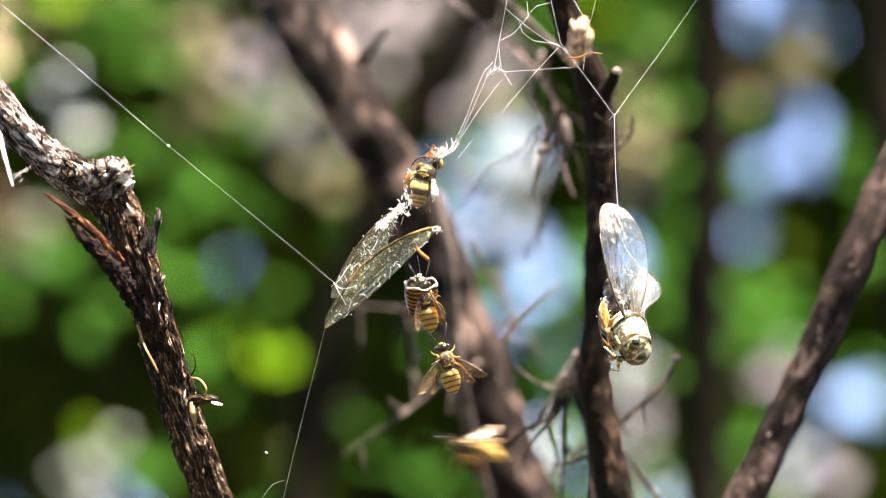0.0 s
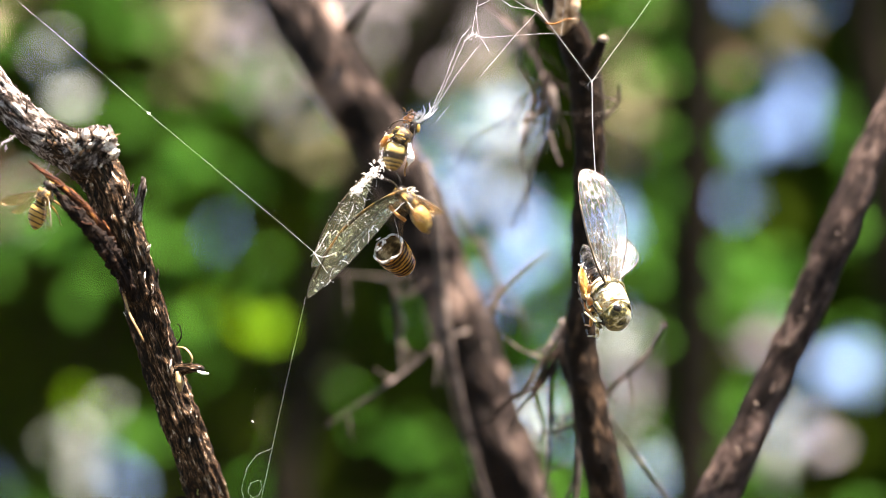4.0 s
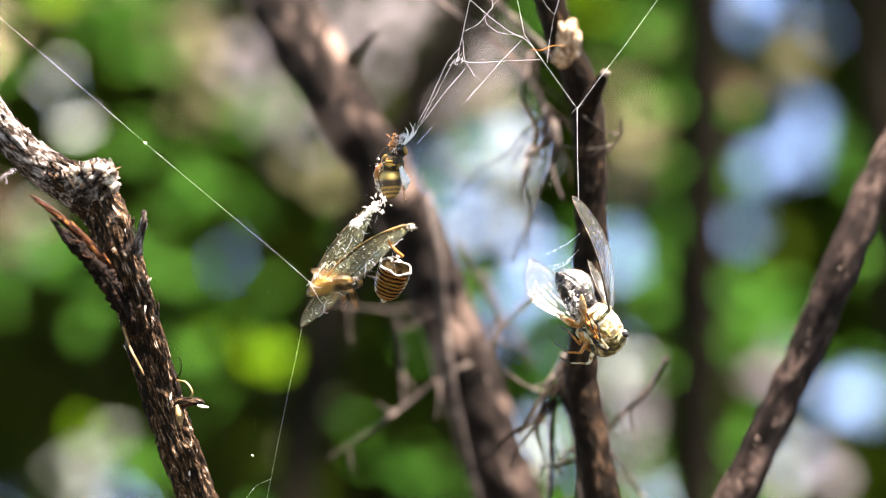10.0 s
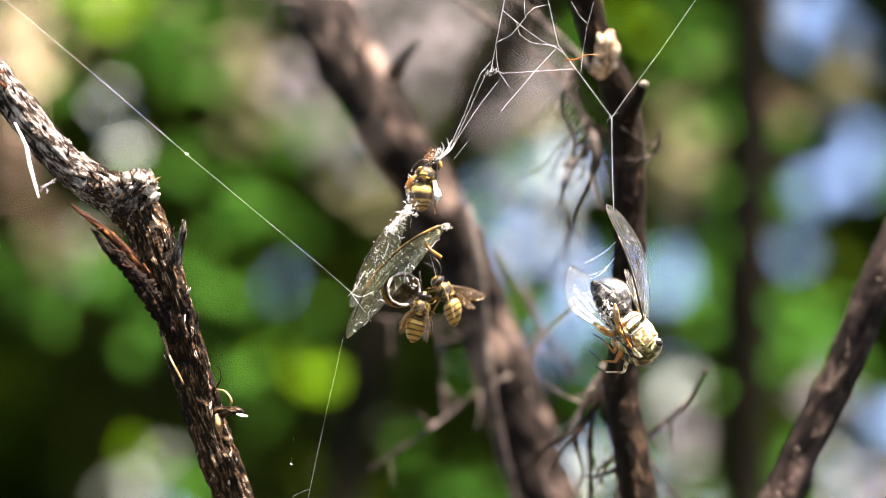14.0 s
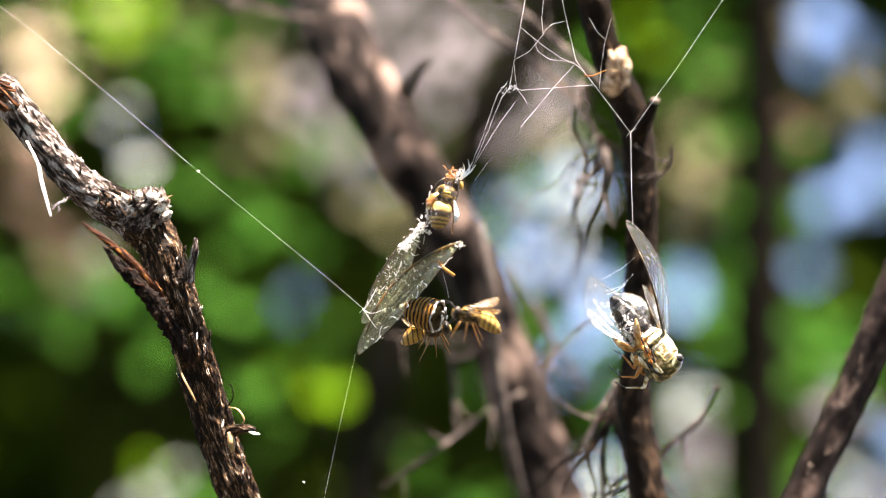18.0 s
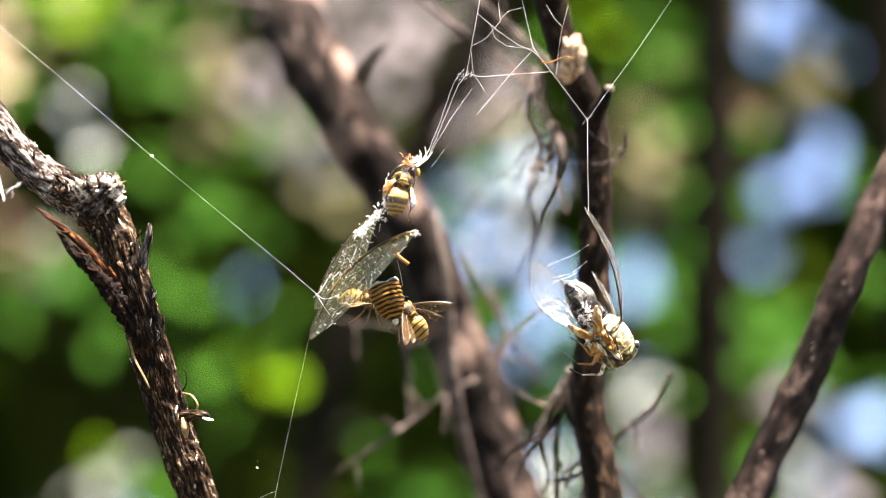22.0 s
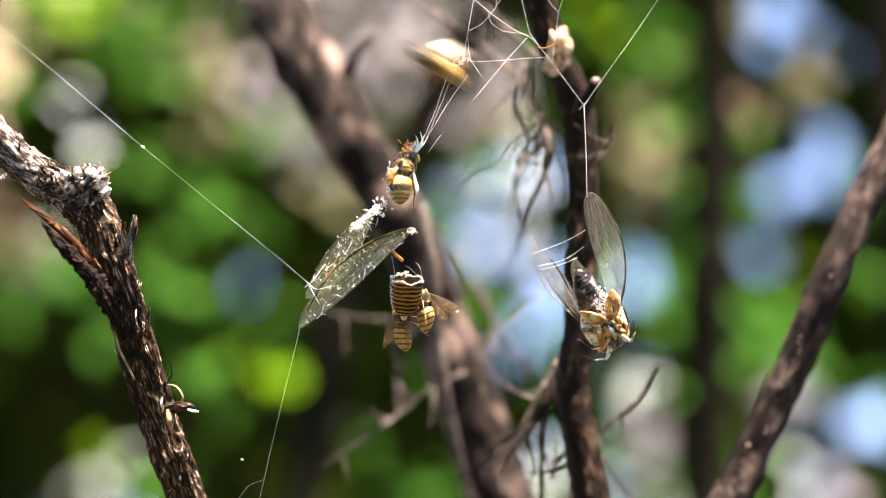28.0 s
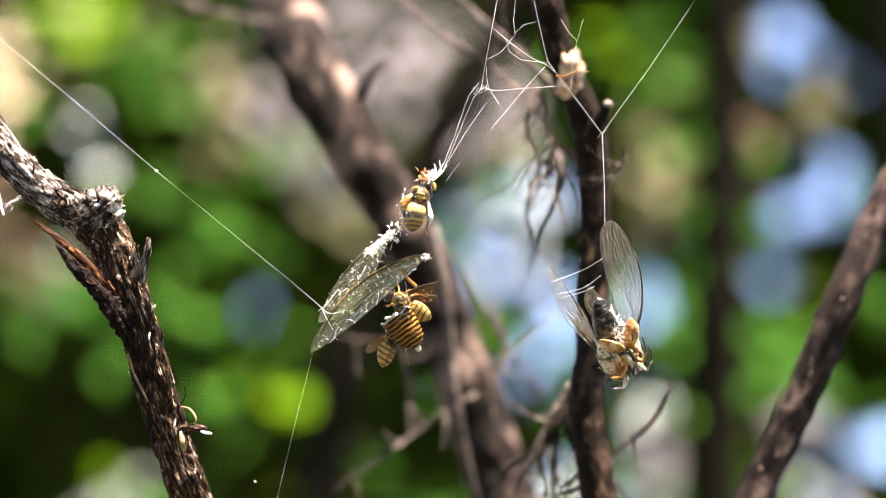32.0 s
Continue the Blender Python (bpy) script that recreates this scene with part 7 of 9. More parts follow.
    walk(strand_pair, [(0, pose(0.00220, 0.57014, 1.68845, 16.0, -0.0, 0.0)), (0.5, pose(0.00210, 0.57122, 1.68836, 16.0, 0.1, 0.0)),
        (1, pose(0.00138, 0.57061, 1.68912, 16.0, -0.1, -0.0)), (1.5, pose(0.00125, 0.57013, 1.68834, 16.0, -0.1, -0.0)),
        (2, pose(0.00076, 0.57141, 1.68908, 16.0, -0.1, -0.0)), (2.5, pose(0.00067, 0.57050, 1.68892, 16.0, -0.2, -0.1)),
        (3, pose(0.00143, 0.57141, 1.68896, 16.0, -0.1, -0.0)), (3.5, pose(0.00097, 0.57149, 1.68939, 16.0, -0.1, -0.0)),
        (5.5, pose(-0.00143, 0.56918, 1.68979, 16.0, 0.6, 0.2)), (6, pose(-0.00121, 0.56976, 1.68896, 16.0, 0.6, 0.2)),
        (6.5, pose(-0.00268, 0.56990, 1.69079, 16.0, 0.5, 0.1)), (7, pose(-0.00148, 0.57131, 1.68941, 16.0, 0.6, 0.2)),
        (7.5, pose(-0.00083, 0.57168, 1.68964, 16.0, 0.7, 0.2)), (8, pose(-0.00158, 0.57052, 1.69144, 16.0, 0.6, 0.2)),
        (8.5, pose(-0.00244, 0.56980, 1.69264, 16.0, 3.1, 0.9)), (9, pose(-0.00096, 0.56724, 1.68982, 16.0, 3.2, 0.9)),
        (9.5, pose(-0.00482, 0.57013, 1.69356, 16.0, 3.0, 0.9)), (10, pose(-0.00407, 0.57072, 1.69327, 16.0, 3.0, 0.9)),
        (10.5, pose(-0.00371, 0.57056, 1.69295, 16.0, 3.1, 0.9)), (11, pose(-0.00231, 0.56981, 1.69302, 16.0, 3.1, 0.9)),
        (11.5, pose(-0.00328, 0.57023, 1.69366, 16.0, 3.1, 0.9)), (12, pose(-0.00195, 0.56934, 1.69266, 16.0, 3.2, 0.9)),
        (12.5, pose(-0.00045, 0.56913, 1.69127, 16.0, 3.1, 0.9)), (13, pose(-0.00031, 0.56963, 1.69069, 16.0, 3.1, 0.9)),
        (13.5, pose(-0.00267, 0.56830, 1.69354, 16.0, 3.0, 0.8)), (14, pose(-0.00449, 0.56845, 1.69100, 16.0, 0.1, 0.0)),
        (14.5, pose(-0.00397, 0.56790, 1.69225, 16.0, 0.2, 0.0)), (16.5, pose(-0.00210, 0.56827, 1.69100, 16.0, -1.9, -0.6)),
        (17, pose(-0.00185, 0.56876, 1.69017, 16.0, -1.8, -0.5)), (17.5, pose(-0.00162, 0.56824, 1.69069, 16.0, -1.9, -0.5)),
        (18, pose(-0.00250, 0.56887, 1.69003, 16.0, -1.9, -0.5)), (18.5, pose(-0.00313, 0.56989, 1.69047, 16.0, -1.9, -0.6)),
        (19, pose(-0.00272, 0.56987, 1.69159, 16.0, -1.8, -0.5)), (19.5, pose(-0.00095, 0.57034, 1.68921, 16.0, -1.7, -0.5)),
        (20, pose(-0.00149, 0.56983, 1.69025, 16.0, -1.7, -0.5)), (20.5, pose(-0.00173, 0.56983, 1.69144, 16.0, -1.8, -0.5)),
        (21, pose(-0.00184, 0.57058, 1.69082, 16.0, -1.9, -0.5)), (21.5, pose(-0.00301, 0.56890, 1.69266, 16.0, -2.0, -0.6)),
        (22, pose(-0.00198, 0.56854, 1.68979, 16.0, -2.0, -0.6)), (22.5, pose(-0.00264, 0.56847, 1.69137, 16.0, -2.1, -0.6)),
        (23, pose(-0.00301, 0.56930, 1.69128, 16.0, -2.1, -0.6)), (23.5, pose(-0.00275, 0.56963, 1.69074, 16.0, -2.2, -0.6)),
        (24, pose(-0.00204, 0.56955, 1.69216, 16.0, -2.1, -0.6)), (24.5, pose(-0.00030, 0.57054, 1.69033, 16.0, -2.0, -0.6)),
        (25, pose(-0.00009, 0.57102, 1.69121, 16.0, -1.9, -0.6)), (25.5, pose(0.00043, 0.57116, 1.69085, 16.0, -2.0, -0.6)),
        (27.5, pose(0.00204, 0.56828, 1.69031, 16.0, -2.0, -0.6)), (28, pose(0.00075, 0.56799, 1.69127, 16.0, -2.2, -0.6)),
        (28.5, pose(0.00061, 0.56823, 1.68964, 16.0, -2.2, -0.6)), (29, pose(0.00073, 0.56817, 1.69076, 16.0, -2.3, -0.7)),
        (29.5, pose(0.00205, 0.56881, 1.69002, 16.0, -2.2, -0.6)), (30, pose(0.00289, 0.56842, 1.68870, 16.0, -2.1, -0.6)),
        (30.5, pose(0.00251, 0.56776, 1.68947, 16.0, -2.1, -0.6)), (31, pose(0.00269, 0.56847, 1.68888, 16.0, -2.1, -0.6)),
        (31.5, pose(0.00196, 0.56710, 1.69008, 16.0, -2.2, -0.6)), (32, pose(0.00208, 0.56661, 1.68936, 16.0, -2.2, -0.6))])
    walk(long_thread, [(0, pose(-0.02572, 0.57907, 1.65733, 16.0, -0.0, 0.0)), (0.5, pose(-0.02585, 0.57980, 1.65760, 16.0, 0.0, 0.0)),
        (1, pose(-0.02573, 0.57928, 1.65749, 16.0, -0.0, -0.0)), (1.5, pose(-0.02559, 0.57859, 1.65725, 16.0, -0.0, -0.0)),
        (2, pose(-0.02563, 0.57982, 1.65773, 16.0, -0.1, -0.0)), (2.5, pose(-0.02550, 0.57907, 1.65761, 16.0, -0.1, -0.0)),
        (3, pose(-0.02717, 0.58020, 1.65761, 16.0, 0.3, 0.1)), (3.5, pose(-0.02727, 0.58033, 1.65767, 16.0, 0.4, 0.1)),
        (5.5, pose(-0.02735, 0.57817, 1.65683, 16.0, 0.4, 0.1)), (6, pose(-0.02799, 0.57854, 1.65681, 16.0, 0.6, 0.2)),
        (6.5, pose(-0.02736, 0.57899, 1.65721, 16.0, 0.4, 0.1)), (7, pose(-0.02825, 0.57994, 1.65722, 16.0, 0.7, 0.2)),
        (7.5, pose(-0.02785, 0.58019, 1.65746, 16.0, 0.5, 0.2)), (8, pose(-0.02714, 0.57946, 1.65743, 16.0, 0.3, 0.1)),
        (8.5, pose(-0.02774, 0.57929, 1.65777, 16.0, 0.4, 0.1)), (9, pose(-0.02716, 0.57670, 1.65630, 16.0, 0.4, 0.1)),
        (9.5, pose(-0.02838, 0.58013, 1.65834, 16.0, 0.4, 0.1)), (10, pose(-0.02847, 0.58060, 1.65867, 16.0, 0.4, 0.1)),
        (10.5, pose(-0.02864, 0.58029, 1.65839, 16.0, 0.5, 0.1)), (11, pose(-0.02728, 0.57960, 1.65785, 16.0, 0.3, 0.1)),
        (11.5, pose(-0.02708, 0.58004, 1.65861, 16.0, 0.0, 0.0)), (12, pose(-0.02697, 0.57891, 1.65842, 16.0, -0.0, -0.0)),
        (12.5, pose(-0.02664, 0.57847, 1.65731, 16.0, 0.2, 0.0)), (13, pose(-0.02667, 0.57892, 1.65734, 16.0, 0.2, 0.1)),
        (13.5, pose(-0.02657, 0.57843, 1.65785, 16.0, 0.0, 0.0)), (14, pose(-0.02756, 0.57779, 1.65775, 16.0, 0.2, 0.1)),
        (14.5, pose(-0.02708, 0.57756, 1.65804, 16.0, 0.0, 0.0)), (16.5, pose(-0.02654, 0.57764, 1.65847, 16.0, -0.2, -0.1)),
        (17, pose(-0.02716, 0.57791, 1.65826, 16.0, -0.0, -0.0)), (17.5, pose(-0.02688, 0.57749, 1.65792, 16.0, -0.0, -0.0)),
        (18, pose(-0.02758, 0.57787, 1.65806, 16.0, 0.1, 0.0)), (18.5, pose(-0.02819, 0.57891, 1.65871, 16.0, 0.2, 0.1)),
        (19, pose(-0.02747, 0.57940, 1.65856, 16.0, 0.1, 0.0)), (19.5, pose(-0.02773, 0.57941, 1.65795, 16.0, 0.3, 0.1)),
        (20, pose(-0.02749, 0.57904, 1.65842, 16.0, 0.1, 0.0)), (20.5, pose(-0.02749, 0.57898, 1.65891, 16.0, -0.0, -0.0)),
        (21, pose(-0.02772, 0.57965, 1.65886, 16.0, 0.1, 0.0)), (21.5, pose(-0.02765, 0.57870, 1.65875, 16.0, 0.0, 0.0)),
        (22, pose(-0.02777, 0.57774, 1.65821, 16.0, 0.1, 0.0)), (22.5, pose(-0.02741, 0.57808, 1.65842, 16.0, 0.0, 0.0)),
        (23, pose(-0.02776, 0.57885, 1.65851, 16.0, 0.1, 0.0)), (23.5, pose(-0.02791, 0.57897, 1.65835, 16.0, 0.2, 0.1)),
        (24, pose(-0.02745, 0.57922, 1.65881, 16.0, 0.0, 0.0)), (24.5, pose(-0.02735, 0.57988, 1.65861, 16.0, 0.1, 0.0)),
        (25, pose(-0.02718, 0.58064, 1.65875, 16.0, 0.1, 0.0)), (25.5, pose(-0.02724, 0.58055, 1.65871, 16.0, 0.1, 0.0)),
        (27.5, pose(-0.02546, 0.57761, 1.65797, 16.0, -0.3, -0.1)), (28, pose(-0.02604, 0.57744, 1.65866, 16.0, -0.4, -0.1)),
        (28.5, pose(-0.02683, 0.57756, 1.65790, 16.0, -0.0, -0.0)), (29, pose(-0.02665, 0.57785, 1.65842, 16.0, -0.2, -0.1)),
        (29.5, pose(-0.02598, 0.57827, 1.65871, 16.0, -0.4, -0.1)), (30, pose(-0.02581, 0.57755, 1.65798, 16.0, -0.3, -0.1)),
        (30.5, pose(-0.02575, 0.57704, 1.65790, 16.0, -0.3, -0.1)), (31, pose(-0.02616, 0.57766, 1.65812, 16.0, -0.2, -0.1)),
        (31.5, pose(-0.02626, 0.57666, 1.65813, 16.0, -0.3, -0.1)), (32, pose(-0.02594, 0.57597, 1.65778, 16.0, -0.3, -0.1))])
    walk(lower_thread, [(0, pose(-0.02572, 0.57907, 1.65733, 16.0, -0.0, 0.0)), (0.5, pose(-0.02585, 0.57980, 1.65760, 16.0, -0.1, -0.0)),
        (1, pose(-0.02573, 0.57928, 1.65749, 16.0, -0.0, -0.0)), (1.5, pose(-0.02559, 0.57859, 1.65725, 16.0, 0.1, 0.0)),
        (2, pose(-0.02563, 0.57982, 1.65773, 16.0, 0.0, 0.0)), (2.5, pose(-0.02550, 0.57907, 1.65761, 16.0, 0.1, 0.0)),
        (3, pose(-0.02717, 0.58020, 1.65761, 16.0, -1.1, -0.3)), (3.5, pose(-0.02727, 0.58033, 1.65767, 16.0, -1.2, -0.3)),
        (5.5, pose(-0.02735, 0.57817, 1.65683, 16.0, -1.2, -0.3)), (6, pose(-0.02799, 0.57854, 1.65681, 16.0, -1.7, -0.5)),
        (6.5, pose(-0.02736, 0.57899, 1.65721, 16.0, -1.2, -0.4)), (7, pose(-0.02825, 0.57994, 1.65722, 16.0, -1.9, -0.5)),
        (7.5, pose(-0.02785, 0.58019, 1.65746, 16.0, -1.6, -0.5)), (8, pose(-0.02714, 0.57946, 1.65743, 16.0, -1.1, -0.3)),
        (8.5, pose(-0.02774, 0.57929, 1.65777, 16.0, -1.6, -0.5)), (9, pose(-0.02716, 0.57670, 1.65630, 16.0, -1.0, -0.3)),
        (9.5, pose(-0.02838, 0.58013, 1.65834, 16.0, -2.1, -0.6)), (10, pose(-0.02847, 0.58060, 1.65867, 16.0, -2.2, -0.6)),
        (10.5, pose(-0.02864, 0.58029, 1.65839, 16.0, -2.3, -0.7)), (11, pose(-0.02728, 0.57960, 1.65785, 16.0, -1.2, -0.4)),
        (11.5, pose(-0.02708, 0.58004, 1.65861, 16.0, -1.2, -0.3)), (12, pose(-0.02697, 0.57891, 1.65842, 16.0, -1.1, -0.3)),
        (12.5, pose(-0.02664, 0.57847, 1.65731, 16.0, -0.7, -0.2)), (13, pose(-0.02667, 0.57892, 1.65734, 16.0, -0.7, -0.2)),
        (13.5, pose(-0.02657, 0.57843, 1.65785, 16.0, -0.8, -0.2)), (14, pose(-0.02756, 0.57779, 1.65775, 16.0, -1.5, -0.4)),
        (14.5, pose(-0.02708, 0.57756, 1.65804, 16.0, -1.2, -0.4)), (16.5, pose(-0.02654, 0.57764, 1.65847, 16.0, -0.9, -0.3)),
        (17, pose(-0.02716, 0.57791, 1.65826, 16.0, -1.3, -0.4)), (17.5, pose(-0.02688, 0.57749, 1.65792, 16.0, -1.1, -0.3)),
        (18, pose(-0.02758, 0.57787, 1.65806, 16.0, -1.6, -0.5)), (18.5, pose(-0.02819, 0.57891, 1.65871, 16.0, -2.1, -0.6)),
        (19, pose(-0.02747, 0.57940, 1.65856, 16.0, -1.5, -0.4)), (19.5, pose(-0.02773, 0.57941, 1.65795, 16.0, -1.6, -0.5)),
        (20, pose(-0.02749, 0.57904, 1.65842, 16.0, -1.5, -0.4)), (20.5, pose(-0.02749, 0.57898, 1.65891, 16.0, -1.6, -0.5)),
        (21, pose(-0.02772, 0.57965, 1.65886, 16.0, -1.7, -0.5)), (21.5, pose(-0.02765, 0.57870, 1.65875, 16.0, -1.7, -0.5)),
        (22, pose(-0.02777, 0.57774, 1.65821, 16.0, -1.8, -0.5)), (22.5, pose(-0.02741, 0.57808, 1.65842, 16.0, -1.5, -0.4)),
        (23, pose(-0.02776, 0.57885, 1.65851, 16.0, -1.8, -0.5)), (23.5, pose(-0.02791, 0.57897, 1.65835, 16.0, -1.8, -0.5)),
        (24, pose(-0.02745, 0.57922, 1.65881, 16.0, -1.5, -0.4)), (24.5, pose(-0.02735, 0.57988, 1.65861, 16.0, -1.4, -0.4)),
        (25, pose(-0.02718, 0.58064, 1.65875, 16.0, -1.3, -0.4)), (25.5, pose(-0.02724, 0.58055, 1.65871, 16.0, -1.3, -0.4)),
        (27.5, pose(-0.02546, 0.57761, 1.65797, 16.0, 0.0, 0.0)), (28, pose(-0.02604, 0.57744, 1.65866, 16.0, -0.6, -0.2)),
        (28.5, pose(-0.02683, 0.57756, 1.65790, 16.0, -1.0, -0.3)), (29, pose(-0.02665, 0.57785, 1.65842, 16.0, -0.9, -0.3)),
        (29.5, pose(-0.02598, 0.57827, 1.65871, 16.0, -0.5, -0.1)), (30, pose(-0.02581, 0.57755, 1.65798, 16.0, -0.3, -0.1)),
        (30.5, pose(-0.02575, 0.57704, 1.65790, 16.0, -0.2, -0.1)), (31, pose(-0.02616, 0.57766, 1.65812, 16.0, -0.5, -0.2)),
        (31.5, pose(-0.02626, 0.57666, 1.65813, 16.0, -0.7, -0.2)), (32, pose(-0.02594, 0.57597, 1.65778, 16.0, -0.4, -0.1))])
    walk(cicada, [(0, pose(0.04161, 0.57745, 1.69924, 16.0, -0.0, 0.0)), (0.5, pose(0.04152, 0.57865, 1.69914, 16.0, -0.0, 0.0)),
        (1, pose(0.04077, 0.57810, 1.69997, 15.9, -1.4, 4.8)), (1.5, pose(0.04064, 0.57759, 1.69923, 15.9, 1.4, -4.8)),
        (2, pose(0.04016, 0.57883, 1.70002, 16.0, -0.0, 0.0)), (2.5, pose(0.04007, 0.57782, 1.69985, 4.2, -15.4, 74.4)),
        (3, pose(0.04083, 0.57852, 1.69976, 13.9, -7.9, 29.0)), (3.5, pose(0.04036, 0.57866, 1.70016, 15.9, -1.4, 4.8)),
        (5.5, pose(0.03785, 0.57690, 1.69986, 15.9, -1.4, 4.8)), (6, pose(0.03805, 0.57740, 1.69901, 15.9, -1.4, 4.8)),
        (6.5, pose(0.03656, 0.57749, 1.70088, 10.4, -12.2, 48.9)), (7, pose(0.03779, 0.57880, 1.69942, 13.9, -7.9, 29.0)),
        (7.5, pose(0.03846, 0.57932, 1.69962, 15.9, -1.4, 4.8)), (8, pose(0.03770, 0.57829, 1.70152, 5.6, -15.0, 69.3)),
        (8.5, pose(0.03723, 0.57779, 1.70144, 10.4, -12.2, 48.9)), (9, pose(0.03870, 0.57544, 1.69860, 14.6, -6.7, 24.1)),
        (9.5, pose(0.03485, 0.57803, 1.70238, 9.3, -13.0, 53.9)), (10, pose(0.03560, 0.57857, 1.70207, 9.8, -12.7, 51.9)),
        (10.5, pose(0.03592, 0.57873, 1.70174, 11.1, -11.6, 45.9)), (11, pose(0.03733, 0.57832, 1.70190, 12.0, -10.6, 40.9)),
        (11.5, pose(0.03635, 0.57889, 1.70254, 9.3, -13.0, 53.9)), (12, pose(0.03770, 0.57815, 1.70157, 8.2, -13.8, 59.0)),
        (12.5, pose(0.03920, 0.57795, 1.70025, 16.0, -0.0, 0.0)), (13, pose(0.03936, 0.57827, 1.69962, 11.3, -11.4, 44.9)),
        (13.5, pose(0.03694, 0.57690, 1.70252, 10.0, -12.5, 50.9)), (14, pose(0.03482, 0.57657, 1.70172, 10.7, -12.0, 47.9)),
        (14.5, pose(0.03536, 0.57600, 1.70293, 9.3, -13.0, 53.9)), (16.5, pose(0.03699, 0.57581, 1.70306, 4.2, -15.4, 74.4)),
        (17, pose(0.03726, 0.57642, 1.70219, 2.9, -15.8, 79.6)), (17.5, pose(0.03748, 0.57609, 1.70281, 5.6, -15.0, 69.3)),
        (18, pose(0.03659, 0.57671, 1.70213, 10.0, -12.5, 50.9)), (18.5, pose(0.03595, 0.57756, 1.70253, 10.0, -12.5, 50.9)),
        (19, pose(0.03640, 0.57749, 1.70354, 10.0, -12.5, 50.9)), (19.5, pose(0.03817, 0.57778, 1.70111, 9.8, -12.7, 51.9)),
        (20, pose(0.03764, 0.57720, 1.70209, 9.6, -12.9, 52.9)), (20.5, pose(0.03739, 0.57727, 1.70336, 8.9, -13.4, 56.0)),
        (21, pose(0.03727, 0.57790, 1.70279, 8.2, -13.8, 59.0)), (21.5, pose(0.03607, 0.57612, 1.70465, 7.4, -14.2, 62.1)),
        (22, pose(0.03711, 0.57568, 1.70181, 6.7, -14.6, 65.1)), (22.5, pose(0.03643, 0.57552, 1.70338, 5.1, -15.2, 71.3)),
        (23, pose(0.03605, 0.57633, 1.70330, 3.4, -15.6, 77.5)), (23.5, pose(0.03629, 0.57676, 1.70280, 1.0, -16.0, 86.4)),
        (24, pose(0.03703, 0.57668, 1.70420, -1.4, -15.9, 95.2)), (24.5, pose(0.03879, 0.57764, 1.70233, -4.0, -15.5, 100.9)),
        (25, pose(0.03902, 0.57804, 1.70316, -6.4, -14.8, 106.6)), (25.5, pose(0.03954, 0.57827, 1.70286, -6.9, -14.6, 108.6)),
        (27.5, pose(0.04112, 0.57553, 1.70234, -8.9, -13.7, 112.6)), (28, pose(0.03979, 0.57516, 1.70340, -9.6, -13.2, 115.7)),
        (28.5, pose(0.03965, 0.57548, 1.70174, -10.2, -12.8, 118.2)), (29, pose(0.03977, 0.57526, 1.70291, -10.7, -12.3, 120.7)),
        (29.5, pose(0.04110, 0.57589, 1.70213, -10.2, -12.8, 118.2)), (30, pose(0.04197, 0.57571, 1.70080, -9.6, -13.2, 115.7)),
        (30.5, pose(0.04158, 0.57514, 1.70163, -9.9, -13.0, 117.2)), (31, pose(0.04177, 0.57571, 1.70104, -10.3, -12.7, 118.7)),
        (31.5, pose(0.04103, 0.57428, 1.70225, -10.7, -12.3, 120.7)), (32, pose(0.04116, 0.57383, 1.70151, -11.1, -12.0, 122.7))])
